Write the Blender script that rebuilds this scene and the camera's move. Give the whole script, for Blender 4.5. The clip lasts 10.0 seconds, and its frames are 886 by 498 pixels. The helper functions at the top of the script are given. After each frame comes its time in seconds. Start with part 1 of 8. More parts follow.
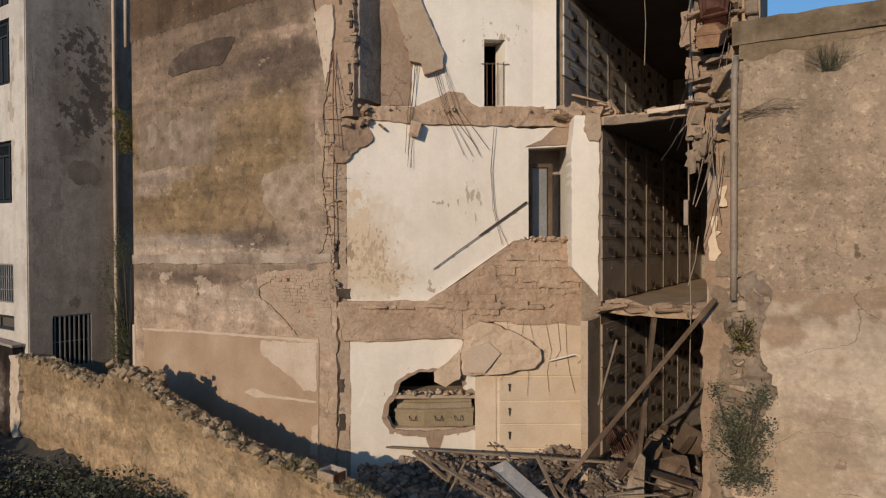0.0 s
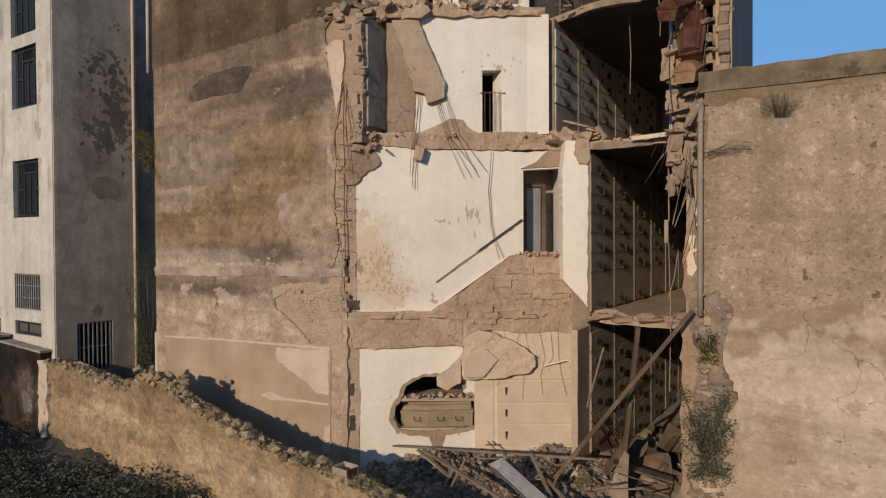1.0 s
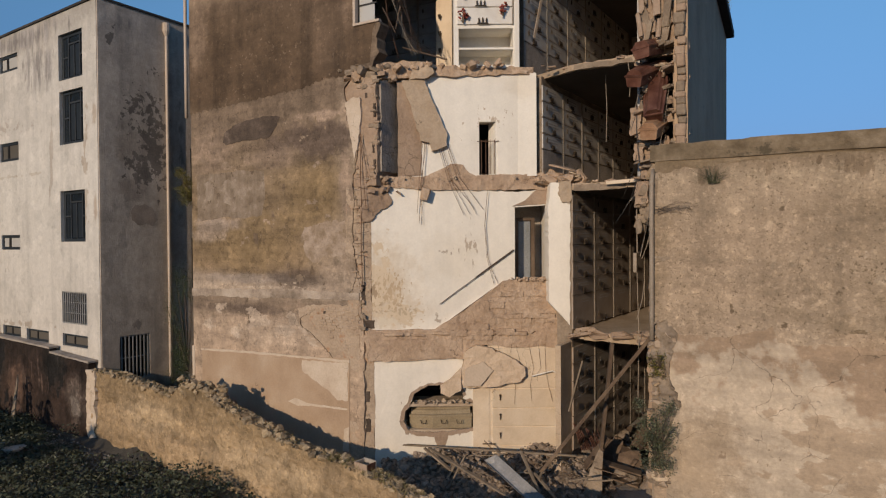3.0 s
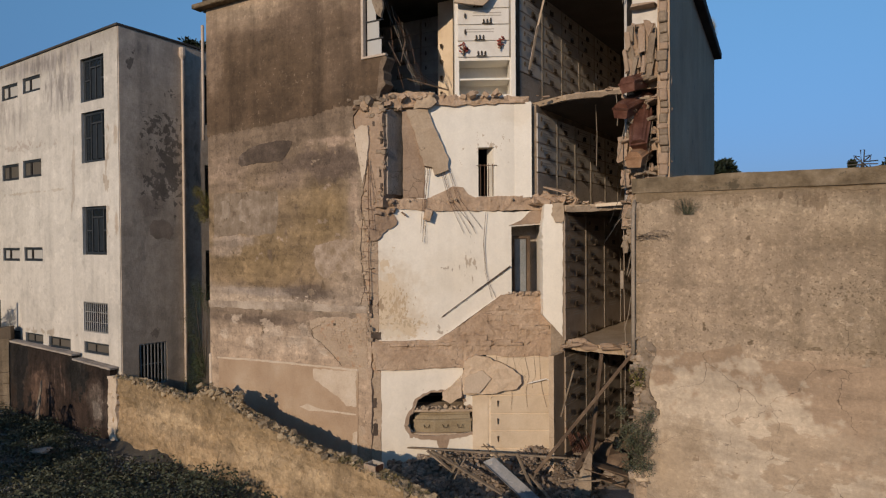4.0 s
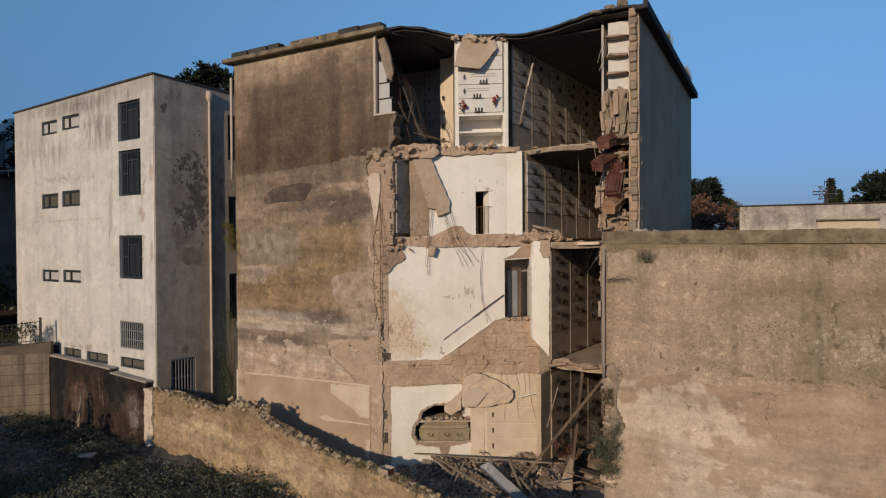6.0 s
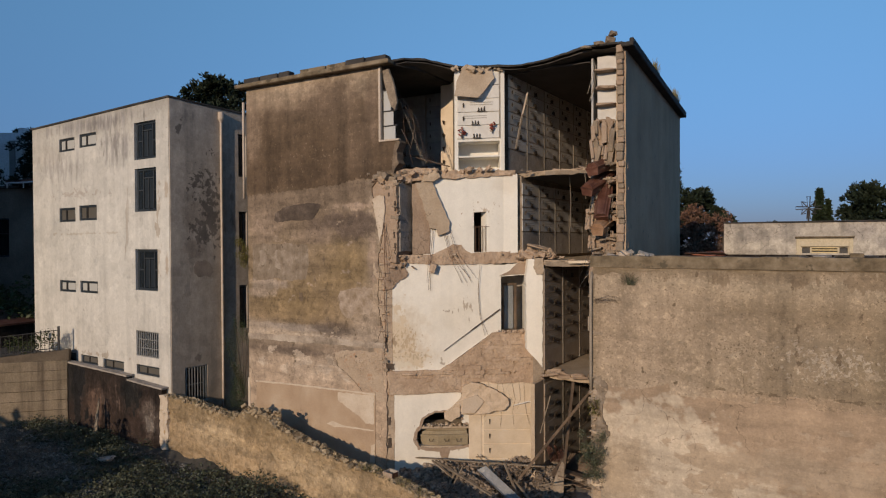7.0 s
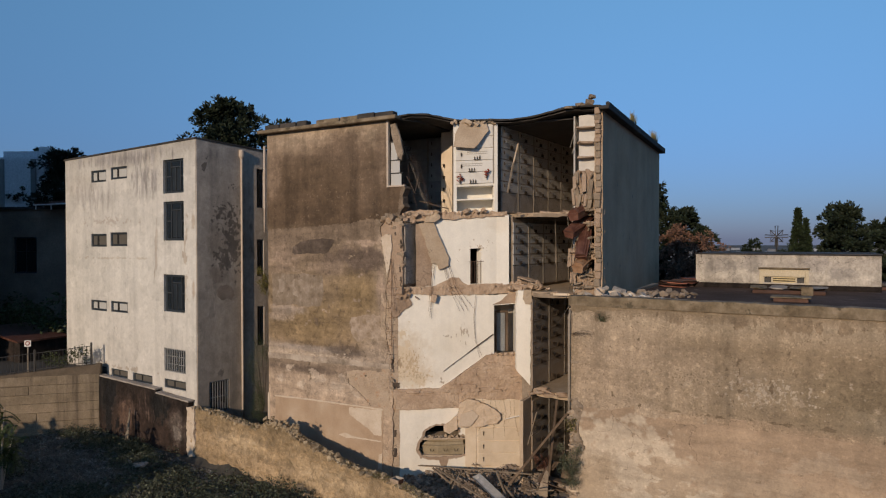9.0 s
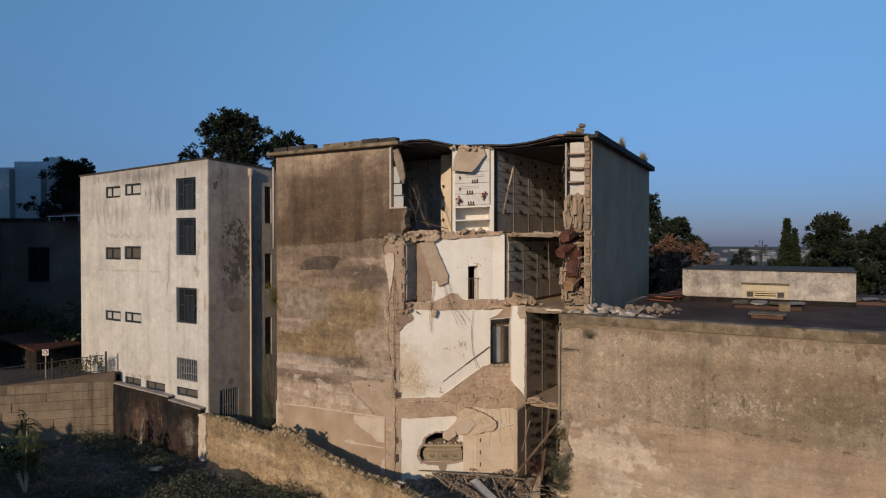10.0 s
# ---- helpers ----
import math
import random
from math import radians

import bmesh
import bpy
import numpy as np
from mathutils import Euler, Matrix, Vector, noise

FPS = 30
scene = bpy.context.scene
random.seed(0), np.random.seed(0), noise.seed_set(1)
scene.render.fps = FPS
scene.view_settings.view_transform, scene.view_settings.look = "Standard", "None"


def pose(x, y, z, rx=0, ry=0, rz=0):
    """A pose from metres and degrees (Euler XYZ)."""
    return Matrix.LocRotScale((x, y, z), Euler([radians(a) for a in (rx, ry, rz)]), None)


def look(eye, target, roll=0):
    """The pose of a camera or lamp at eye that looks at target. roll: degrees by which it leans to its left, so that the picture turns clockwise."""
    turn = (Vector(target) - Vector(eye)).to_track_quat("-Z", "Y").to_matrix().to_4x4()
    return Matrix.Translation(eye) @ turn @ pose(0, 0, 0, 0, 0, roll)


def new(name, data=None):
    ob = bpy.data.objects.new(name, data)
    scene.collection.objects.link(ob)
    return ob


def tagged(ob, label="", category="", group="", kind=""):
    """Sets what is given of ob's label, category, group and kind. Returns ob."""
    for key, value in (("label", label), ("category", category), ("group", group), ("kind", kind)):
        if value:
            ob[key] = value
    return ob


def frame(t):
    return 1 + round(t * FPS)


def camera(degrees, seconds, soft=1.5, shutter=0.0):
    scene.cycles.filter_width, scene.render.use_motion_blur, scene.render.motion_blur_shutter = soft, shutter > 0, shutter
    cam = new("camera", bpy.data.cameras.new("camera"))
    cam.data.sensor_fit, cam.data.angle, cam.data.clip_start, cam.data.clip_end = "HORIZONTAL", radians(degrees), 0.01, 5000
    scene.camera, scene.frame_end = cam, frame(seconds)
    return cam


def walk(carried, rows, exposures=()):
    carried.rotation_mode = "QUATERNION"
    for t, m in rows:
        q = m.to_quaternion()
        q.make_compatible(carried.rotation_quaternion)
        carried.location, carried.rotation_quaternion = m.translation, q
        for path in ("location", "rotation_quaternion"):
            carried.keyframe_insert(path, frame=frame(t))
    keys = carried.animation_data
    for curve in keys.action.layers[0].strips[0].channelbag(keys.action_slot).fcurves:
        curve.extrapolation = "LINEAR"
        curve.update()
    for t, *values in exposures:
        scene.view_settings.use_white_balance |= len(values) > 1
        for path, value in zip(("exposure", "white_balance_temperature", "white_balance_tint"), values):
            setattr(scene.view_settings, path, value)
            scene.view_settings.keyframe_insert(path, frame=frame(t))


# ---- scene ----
cam = camera(69.0, 10.0, 1.2)
PATH = [
    (0, (-0.068, -0.074, 6.546), (-1.077, 1.653, 6.517), -0.2),
    (0.5, (0.252, -0.66, 6.737), (-0.756, 1.067, 6.708), -0.2),
    (1, (0.609, -1.285, 6.977), (-0.401, 0.44, 6.946), -0.3),
    (1.5, (0.945, -1.86, 7.178), (-0.067, -0.135, 7.147), -0.3),
    (2, (1.3, -2.507, 7.389), (0.287, -0.782, 7.358), -0.3),
    (2.5, (1.652, -3.113, 7.597), (0.638, -1.389, 7.567), -0.4),
    (4, (2.772, -5.108, 8.418), (1.756, -3.385, 8.39), -0.4),
    (4.5, (3.117, -5.771, 8.717), (2.102, -4.048, 8.689), -0.4),
    (5, (3.51, -6.509, 9.044), (2.496, -4.785, 9.016), -0.4),
    (5.5, (3.908, -7.179, 9.31), (2.893, -5.456, 9.286), -0.4),
    (7, (5.14, -9.382, 10.387), (4.128, -7.657, 10.361), -0.3),
    (7.5, (5.543, -10.089, 10.761), (4.531, -8.364, 10.733), -0.3),
    (8, (5.98, -10.877, 11.163), (4.97, -9.151, 11.136), -0.2),
    (8.5, (6.403, -11.631, 11.538), (5.395, -9.904, 11.51), -0.2),
    (9, (6.871, -12.453, 11.949), (5.863, -10.726, 11.923), -0.1),
    (9.5, (7.32, -13.23, 12.383), (6.313, -11.502, 12.357), -0.0),
    (10, (7.805, -14.084, 12.82), (6.799, -12.355, 12.796), -0.0),
]
walk(cam, [(t, look(eye, target, roll)) for t, eye, target, roll in PATH])

# ---- light ----
SUN_EL, SUN_AZ = 15.8, 177.2
world = bpy.data.worlds.new("world")
scene.world = world
world.use_nodes = True
wn = world.node_tree.nodes
sky = wn.new("ShaderNodeTexSky")
sky.sky_type, sky.sun_disc = "NISHITA", False
sky.sun_elevation, sky.sun_rotation = radians(SUN_EL), radians(SUN_AZ)
sky.air_density, sky.dust_density, sky.ozone_density = 1.0, 0.2, 4.0
tint = wn.new("ShaderNodeMix")
tint.data_type, tint.blend_type = "RGBA", "MULTIPLY"
tint.inputs[0].default_value = 1.0
haze = wn.new("ShaderNodeValToRGB")
haze.color_ramp.elements.new(0.1)
for k, (p, c) in zip(haze.color_ramp.elements, ((0.0, (0.23, 0.275, 0.57, 1)), (0.11, (0.49, 0.575, 0.81, 1)), (0.36, (1.09, 1.3, 1.29, 1)))):
    k.position, k.color = p, c
way_up = wn.new("ShaderNodeSeparateXYZ")
world.node_tree.links.new(wn.new("ShaderNodeTexCoord").outputs["Generated"], way_up.inputs[0])
world.node_tree.links.new(way_up.outputs[2], haze.inputs[0])
world.node_tree.links.new(haze.outputs[0], tint.inputs[7])
world.node_tree.links.new(sky.outputs[0], tint.inputs[6])
world.node_tree.links.new(tint.outputs[2], wn["Background"].inputs[0])
wn["Background"].inputs[1].default_value = 0.106
sun_data = bpy.data.lights.new("sun", "SUN")
sun_data.energy, sun_data.angle, sun_data.color = 3.32, radians(0.53), (1.0, 0.79, 0.58)
sun = new("sun", sun_data)
to_sun = Vector((math.sin(radians(SUN_AZ)) * math.cos(radians(SUN_EL)), math.cos(radians(SUN_AZ)) * math.cos(radians(SUN_EL)), math.sin(radians(SUN_EL))))
sun.matrix_world = look(to_sun * 60, (0, 0, 0))
scene.view_settings.exposure = 0.0


# ---- materials ----
def nodes_of(name):
    m = bpy.data.materials.new(name)
    m.use_nodes = True
    t = m.node_tree
    return m, t.nodes, t.links, t.nodes["Principled BSDF"]


def ramp(nodes, stops):
    r = nodes.new("ShaderNodeValToRGB")
    e = r.color_ramp.elements
    while len(e) < len(stops):
        e.new(0.5)
    for k, (p, c) in zip(e, stops):
        k.position, k.color = p, (*c, 1)
    return r


def noise_at(nodes, links, coord, scale, detail=6, rough=0.6, stretch=(1, 1, 1)):
    mp = nodes.new("ShaderNodeMapping")
    mp.inputs["Scale"].default_value = stretch
    links.new(coord, mp.inputs[0])
    n = nodes.new("ShaderNodeTexNoise")
    n.inputs["Scale"].default_value, n.inputs["Detail"].default_value, n.inputs["Roughness"].default_value = scale, detail, rough
    links.new(mp.outputs[0], n.inputs[0])
    return n.outputs[0]


def mix(nodes, links, fac, a, b, how="MIX"):
    x = nodes.new("ShaderNodeMix")
    x.data_type, x.blend_type = "RGBA", how
    for s, v in ((0, fac), (6, a), (7, b)):
        if isinstance(v, (int, float)):
            x.inputs[s].default_value = v
        elif isinstance(v, tuple):
            x.inputs[s].default_value = (*v, 1)
        else:
            links.new(v, x.inputs[s])
    return x.outputs[2]


def calc(nodes, links, op, a, b=0.0, clamp=False):
    x = nodes.new("ShaderNodeMath")
    x.operation, x.use_clamp = op, clamp
    for s, v in enumerate((a, b)):
        if isinstance(v, (int, float)):
            x.inputs[s].default_value = v
        else:
            links.new(v, x.inputs[s])
    return x.outputs[0]


def finish(nodes, links, bsdf, coord, colour, fine, depth, rough, grain=0.35, metal=0.0, island=0.0):
    """Grain, bump and roughness on top of a colour."""
    g = noise_at(nodes, links, coord, fine, 5, 0.7)
    gr = ramp(nodes, ((0.25, (1 - grain,) * 3), (0.75, (1 + grain * 0.6,) * 3)))
    links.new(g, gr.inputs[0])
    colour = mix(nodes, links, 1.0, colour, gr.outputs[0], "MULTIPLY")
    if island:
        info = nodes.new("ShaderNodeObjectInfo").outputs["Random"] if island > 0 else nodes.new("ShaderNodeNewGeometry").outputs["Random Per Island"]
        a = abs(island)
        ir = ramp(nodes, ((0, (1 - a,) * 3), (1, (1 + a,) * 3)))
        links.new(info, ir.inputs[0])
        colour = mix(nodes, links, 1.0, colour, ir.outputs[0], "MULTIPLY")
    links.new(colour, bsdf.inputs["Base Color"])
    bsdf.inputs["Metallic"].default_value = metal
    rr = nodes.new("ShaderNodeMapRange")
    rr.inputs[3].default_value, rr.inputs[4].default_value = max(0, rough - 0.12), min(1, rough + 0.1)
    links.new(g, rr.inputs[0])
    links.new(rr.outputs[0], bsdf.inputs["Roughness"])
    mid = noise_at(nodes, links, coord, fine * 0.18, 4, 0.6)
    h = calc(nodes, links, "ADD", calc(nodes, links, "MULTIPLY", mid, 1.6), g)
    b = nodes.new("ShaderNodeBump")
    b.inputs["Strength"].default_value, b.inputs["Distance"].default_value = 0.8, depth
    links.new(h, b.inputs["Height"])
    links.new(b.outputs[0], bsdf.inputs["Normal"])


def cracks(nodes, links, coord, colour, scale, width, amount, seen=0.5):
    """Wandering fine cracks, here and there, darker than the surface."""
    w = nodes.new("ShaderNodeTexNoise")
    w.inputs["Scale"].default_value, w.inputs["Detail"].default_value = scale * 1.7, 5
    links.new(coord, w.inputs[0])
    add = nodes.new("ShaderNodeVectorMath")
    add.operation = "MULTIPLY_ADD"
    links.new(w.outputs["Color"], add.inputs[0])
    add.inputs[1].default_value = (0.9 / scale,) * 3
    links.new(coord, add.inputs[2])
    v = nodes.new("ShaderNodeTexVoronoi")
    v.feature = "DISTANCE_TO_EDGE"
    v.inputs["Scale"].default_value = scale
    links.new(add.outputs[0], v.inputs["Vector"])
    line = ramp(nodes, ((0.0, (amount,) * 3), (width, (0, 0, 0))))
    links.new(v.outputs["Distance"], line.inputs[0])
    here = ramp(nodes, ((seen, (0, 0, 0)), (seen + 0.06, (1, 1, 1))))
    links.new(noise_at(nodes, links, coord, scale * 0.6, 4, 0.6), here.inputs[0])
    k = mix(nodes, links, 1.0, line.outputs[0], here.outputs[0], "MULTIPLY")
    return mix(nodes, links, k, colour, (0.05, 0.036, 0.026))


def surf(name, cols, scale=0.6, fine=14.0, depth=0.02, rough=0.9, grain=0.3, metal=0.0, streak=None, spots=None, island=0.0, spec=0.3, crack=None):
    """A surface that wanders between colours at one scale, has grain at another, and may have streaks and spots."""
    m, nodes, links, bsdf = nodes_of(name)
    coord = nodes.new("ShaderNodeTexCoord").outputs["Object"]
    n = noise_at(nodes, links, coord, scale)
    step = 0.4 / max(1, len(cols) - 1)
    r = ramp(nodes, [(0.3 + step * i, c) for i, c in enumerate(cols)])
    links.new(n, r.inputs[0])
    colour = r.outputs[0]
    if streak:
        s = noise_at(nodes, links, coord, streak[1], 4, 0.6, (1, 1, 0.06))
        sr = ramp(nodes, ((0.48, (0, 0, 0)), (0.72, (streak[2],) * 3)))
        links.new(s, sr.inputs[0])
        colour = mix(nodes, links, sr.outputs[0], colour, streak[0])
    if spots:
        s = noise_at(nodes, links, coord, spots[1], 8, 0.68)
        sr = ramp(nodes, ((spots[2], (0, 0, 0)), (spots[2] + 0.05, (1, 1, 1))))
        links.new(s, sr.inputs[0])
        colour = mix(nodes, links, sr.outputs[0], colour, spots[0])
    if crack:
        colour = cracks(nodes, links, coord, colour, *crack)
    bsdf.inputs["Specular IOR Level"].default_value = spec
    finish(nodes, links, bsdf, coord, colour, fine, depth, rough, grain, metal, island)
    return m


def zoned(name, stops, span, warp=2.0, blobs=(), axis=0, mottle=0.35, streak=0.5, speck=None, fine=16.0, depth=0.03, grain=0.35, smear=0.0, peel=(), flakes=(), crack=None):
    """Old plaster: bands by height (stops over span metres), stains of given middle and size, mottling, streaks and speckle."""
    m, nodes, links, bsdf = nodes_of(name)
    coord = nodes.new("ShaderNodeTexCoord").outputs["Object"]
    sep = nodes.new("ShaderNodeSeparateXYZ")
    links.new(coord, sep.inputs[0])
    along, up = sep.outputs[axis], sep.outputs[2]
    wander = calc(nodes, links, "SUBTRACT", noise_at(nodes, links, coord, 0.5, 8, 0.65), 0.5)
    rough_edge = calc(nodes, links, "SUBTRACT", noise_at(nodes, links, coord, 2.0, 10, 0.7), 0.5)
    r = ramp(nodes, [(h / span, c) for h, c in stops])
    links.new(calc(nodes, links, "DIVIDE", calc(nodes, links, "ADD", up, calc(nodes, links, "MULTIPLY", wander, warp)), span), r.inputs[0])
    colour = r.outputs[0]
    for cx, cz, rx, rz, soft, amount, c in blobs:
        dx = calc(nodes, links, "POWER", calc(nodes, links, "ABSOLUTE", calc(nodes, links, "DIVIDE", calc(nodes, links, "SUBTRACT", along, cx), rx)), 2.0)
        dz = calc(nodes, links, "POWER", calc(nodes, links, "ABSOLUTE", calc(nodes, links, "DIVIDE", calc(nodes, links, "SUBTRACT", up, cz), rz)), 2.0)
        d = calc(nodes, links, "ADD", calc(nodes, links, "SQRT", calc(nodes, links, "ADD", dx, dz)), calc(nodes, links, "MULTIPLY", rough_edge, 2.6))
        mr = nodes.new("ShaderNodeMapRange")
        mr.interpolation_type = "SMOOTHSTEP"
        for k, v in ((1, 1 - soft), (2, 1 + soft), (3, amount), (4, 0.0)):
            mr.inputs[k].default_value = v
        links.new(d, mr.inputs[0])
        colour = mix(nodes, links, mr.outputs[0], colour, c)
    for cx, cz, rx, rz, scale, at, wide, c, *soft in flakes:
        dx = calc(nodes, links, "POWER", calc(nodes, links, "ABSOLUTE", calc(nodes, links, "DIVIDE", calc(nodes, links, "SUBTRACT", along, cx), rx)), 2.0)
        dz = calc(nodes, links, "POWER", calc(nodes, links, "ABSOLUTE", calc(nodes, links, "DIVIDE", calc(nodes, links, "SUBTRACT", up, cz), rz)), 2.0)
        near = calc(nodes, links, "SUBTRACT", 1.0, calc(nodes, links, "SQRT", calc(nodes, links, "ADD", dx, dz)))
        fn = noise_at(nodes, links, coord, scale, 9, 0.6, (1, 1, wide))
        fr = ramp(nodes, ((at, (0, 0, 0)), (at + (soft[0] if soft else 0.02), (1, 1, 1))))
        links.new(calc(nodes, links, "ADD", fn, calc(nodes, links, "MULTIPLY", near, 0.24)), fr.inputs[0])
        colour = mix(nodes, links, fr.outputs[0], colour, c)
    for scale, at, k in peel:
        pn = noise_at(nodes, links, coord, scale, 6, 0.55)
        pr = ramp(nodes, ((at, (1, 1, 1)), (at + 0.012, (k,) * 3)))
        links.new(pn, pr.inputs[0])
        colour = mix(nodes, links, 1.0, colour, pr.outputs[0], "MULTIPLY")
    if streak:
        sn = noise_at(nodes, links, coord, 1.8, 5, 0.62, (1, 1, 0.06))
        sr = ramp(nodes, ((0.35, (1 + streak * 0.35,) * 3), (0.5, (1, 1, 1)), (0.72, (1 - streak,) * 3)))
        links.new(sn, sr.inputs[0])
        colour = mix(nodes, links, 1.0, colour, sr.outputs[0], "MULTIPLY")
    if smear:
        sn = noise_at(nodes, links, coord, 1.0, 6, 0.65, (0.3, 0.3, 2.2))
        sr = ramp(nodes, ((0.36, (1 - smear,) * 3), (0.5, (1, 1, 1)), (0.68, (1 + smear,) * 3)))
        links.new(sn, sr.inputs[0])
        colour = mix(nodes, links, 1.0, colour, sr.outputs[0], "MULTIPLY")
    if mottle:
        for scale, k in ((0.7, mottle * 0.9), (2.2, mottle * 0.8), (6.0, mottle * 0.55), (15.0, mottle * 0.5)):
            mn = noise_at(nodes, links, coord, scale, 8, 0.62)
            mo = ramp(nodes, ((0.34, (1 - k,) * 3), (0.66, (1 + k,) * 3)))
            links.new(mn, mo.inputs[0])
            colour = mix(nodes, links, 1.0, colour, mo.outputs[0], "MULTIPLY")
    if speck:
        pn = noise_at(nodes, links, coord, speck[1], 6, 0.7)
        pr = ramp(nodes, ((speck[2], (0, 0, 0)), (speck[2] + 0.04, (speck[3],) * 3)))
        links.new(pn, pr.inputs[0])
        colour = mix(nodes, links, pr.outputs[0], colour, speck[0])
    if crack:
        colour = cracks(nodes, links, coord, colour, *crack)
    bsdf.inputs["Specular IOR Level"].default_value = 0.25
    finish(nodes, links, bsdf, coord, colour, fine, depth, 0.93, grain)
    return m


M = {}
PALE, YELLOW, DUSK = (0.315, 0.235, 0.175), (0.212, 0.149, 0.075), (0.115, 0.085, 0.066)
STAINS = ((-12.0, 9.4, 1.3, 1.1, 0.7, 0.65, YELLOW), (-15.3, 7.5, 2.6, 0.9, 0.8, 0.65, YELLOW), (-11.7, 11.05, 1.15, 0.6, 0.3, 0.9, DUSK), (-13.8, 10.95, 0.7, 0.4, 0.4, 0.7, DUSK), (-12.9, 11.3, 0.5, 0.4, 0.4, 0.7, DUSK), (-11.7, 11.85, 0.9, 0.16, 0.4, 0.8, PALE), (-17.0, 11.0, 0.9, 0.8, 0.6, 0.55, PALE), (-16.7, 8.45, 1.1, 0.24, 0.5, 0.8, (0.36, 0.29, 0.235)), (-15.0, 6.55, 2.2, 0.16, 0.5, 0.7, (0.36, 0.30, 0.25)), (-12.9, 6.6, 1.1, 0.3, 0.5, 0.75, DUSK), (-15.4, 5.45, 2.4, 0.16, 0.5, 0.7, DUSK), (-14.0, 4.7, 1.6, 0.45, 0.6, 0.6, (0.41, 0.32, 0.24)))
OLD_WINDOW = ((-10.8, 9.5, 0.26, 1.0, 0.35, 0.85, PALE), (-17.2, 8.15, 0.8, 0.3, 0.5, 0.8, (0.33, 0.26, 0.2)), (-14.0, 10.6, 1.2, 0.3, 0.5, 0.5, PALE))
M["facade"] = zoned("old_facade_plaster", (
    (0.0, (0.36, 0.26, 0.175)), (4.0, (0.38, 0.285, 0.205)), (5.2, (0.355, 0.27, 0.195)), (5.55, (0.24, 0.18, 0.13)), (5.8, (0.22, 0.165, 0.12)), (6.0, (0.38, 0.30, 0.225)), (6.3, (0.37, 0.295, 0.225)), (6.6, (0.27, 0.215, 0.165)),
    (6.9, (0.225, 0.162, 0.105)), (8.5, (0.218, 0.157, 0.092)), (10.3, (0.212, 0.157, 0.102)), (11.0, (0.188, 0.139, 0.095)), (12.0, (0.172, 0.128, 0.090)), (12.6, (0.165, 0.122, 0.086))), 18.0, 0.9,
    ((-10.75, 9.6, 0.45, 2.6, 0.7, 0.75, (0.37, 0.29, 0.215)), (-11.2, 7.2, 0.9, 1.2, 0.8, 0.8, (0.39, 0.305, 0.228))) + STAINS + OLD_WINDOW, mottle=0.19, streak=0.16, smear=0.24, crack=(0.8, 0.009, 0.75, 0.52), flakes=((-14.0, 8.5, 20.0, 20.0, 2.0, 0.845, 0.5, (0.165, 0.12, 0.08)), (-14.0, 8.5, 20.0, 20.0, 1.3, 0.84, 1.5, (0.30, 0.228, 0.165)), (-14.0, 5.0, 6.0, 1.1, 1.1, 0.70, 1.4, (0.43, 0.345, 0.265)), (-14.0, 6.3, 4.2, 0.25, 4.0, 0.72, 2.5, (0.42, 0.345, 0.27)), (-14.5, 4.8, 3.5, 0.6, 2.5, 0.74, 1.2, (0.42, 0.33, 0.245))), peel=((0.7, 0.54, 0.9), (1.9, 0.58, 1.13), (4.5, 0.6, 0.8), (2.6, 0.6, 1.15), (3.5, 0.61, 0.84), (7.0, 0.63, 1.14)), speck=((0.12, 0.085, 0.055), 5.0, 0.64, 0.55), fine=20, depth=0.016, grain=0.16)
M["upper_facade"] = zoned("dark_upper_plaster", ((12.4, (0.136, 0.097, 0.064)), (12.9, (0.092, 0.062, 0.039)), (14.5, (0.103, 0.070, 0.044)), (15.6, (0.113, 0.078, 0.050)), (16.2, (0.141, 0.100, 0.067)), (16.7, (0.245, 0.182, 0.127)), (17.1, (0.324, 0.249, 0.178)), (17.5, (0.355, 0.274, 0.196))), 18.0, 1.1,
    ((-13.0, 16.6, 1.2, 0.9, 0.6, 0.8, (0.136, 0.096, 0.066)), (-17.7, 15.6, 0.5, 1.4, 0.6, 0.6, (0.230, 0.168, 0.119)), (-10.75, 16.0, 0.35, 1.2, 0.6, 0.6, (0.230, 0.164, 0.115)), (-11.5, 14.6, 1.0, 1.2, 0.6, 0.4, (0.157, 0.112, 0.078))), mottle=0.16, streak=0.34, crack=(0.9, 0.008, 0.7, 0.53), smear=0.12, flakes=((-14.0, 15.0, 20.0, 20.0, 7.0, 0.86, 0.8, (0.188, 0.136, 0.095)),), peel=((0.835, 0.573, 0.916), (2.6, 0.61, 1.12), (5.0, 0.62, 0.84), (6.0, 0.63, 1.2)), speck=((0.198, 0.147, 0.103), 6.0, 0.68, 0.5), fine=20, depth=0.014, grain=0.14)
M["infill"] = surf("grey_blocked_window_plaster", ((0.135, 0.10, 0.068), (0.175, 0.133, 0.092), (0.23, 0.18, 0.132), (0.33, 0.27, 0.21)), 2.2, 18, 0.014, grain=0.25, streak=((0.31, 0.25, 0.195), 2.2, 0.6), spots=((0.13, 0.096, 0.066), 2.0, 0.58))
M["infill_dark"] = surf("dark_blocked_window_plaster", ((0.165, 0.125, 0.088), (0.23, 0.18, 0.133), (0.36, 0.295, 0.23)), 2.6, 18, 0.014, grain=0.25, streak=((0.37, 0.31, 0.25), 2.5, 0.6))
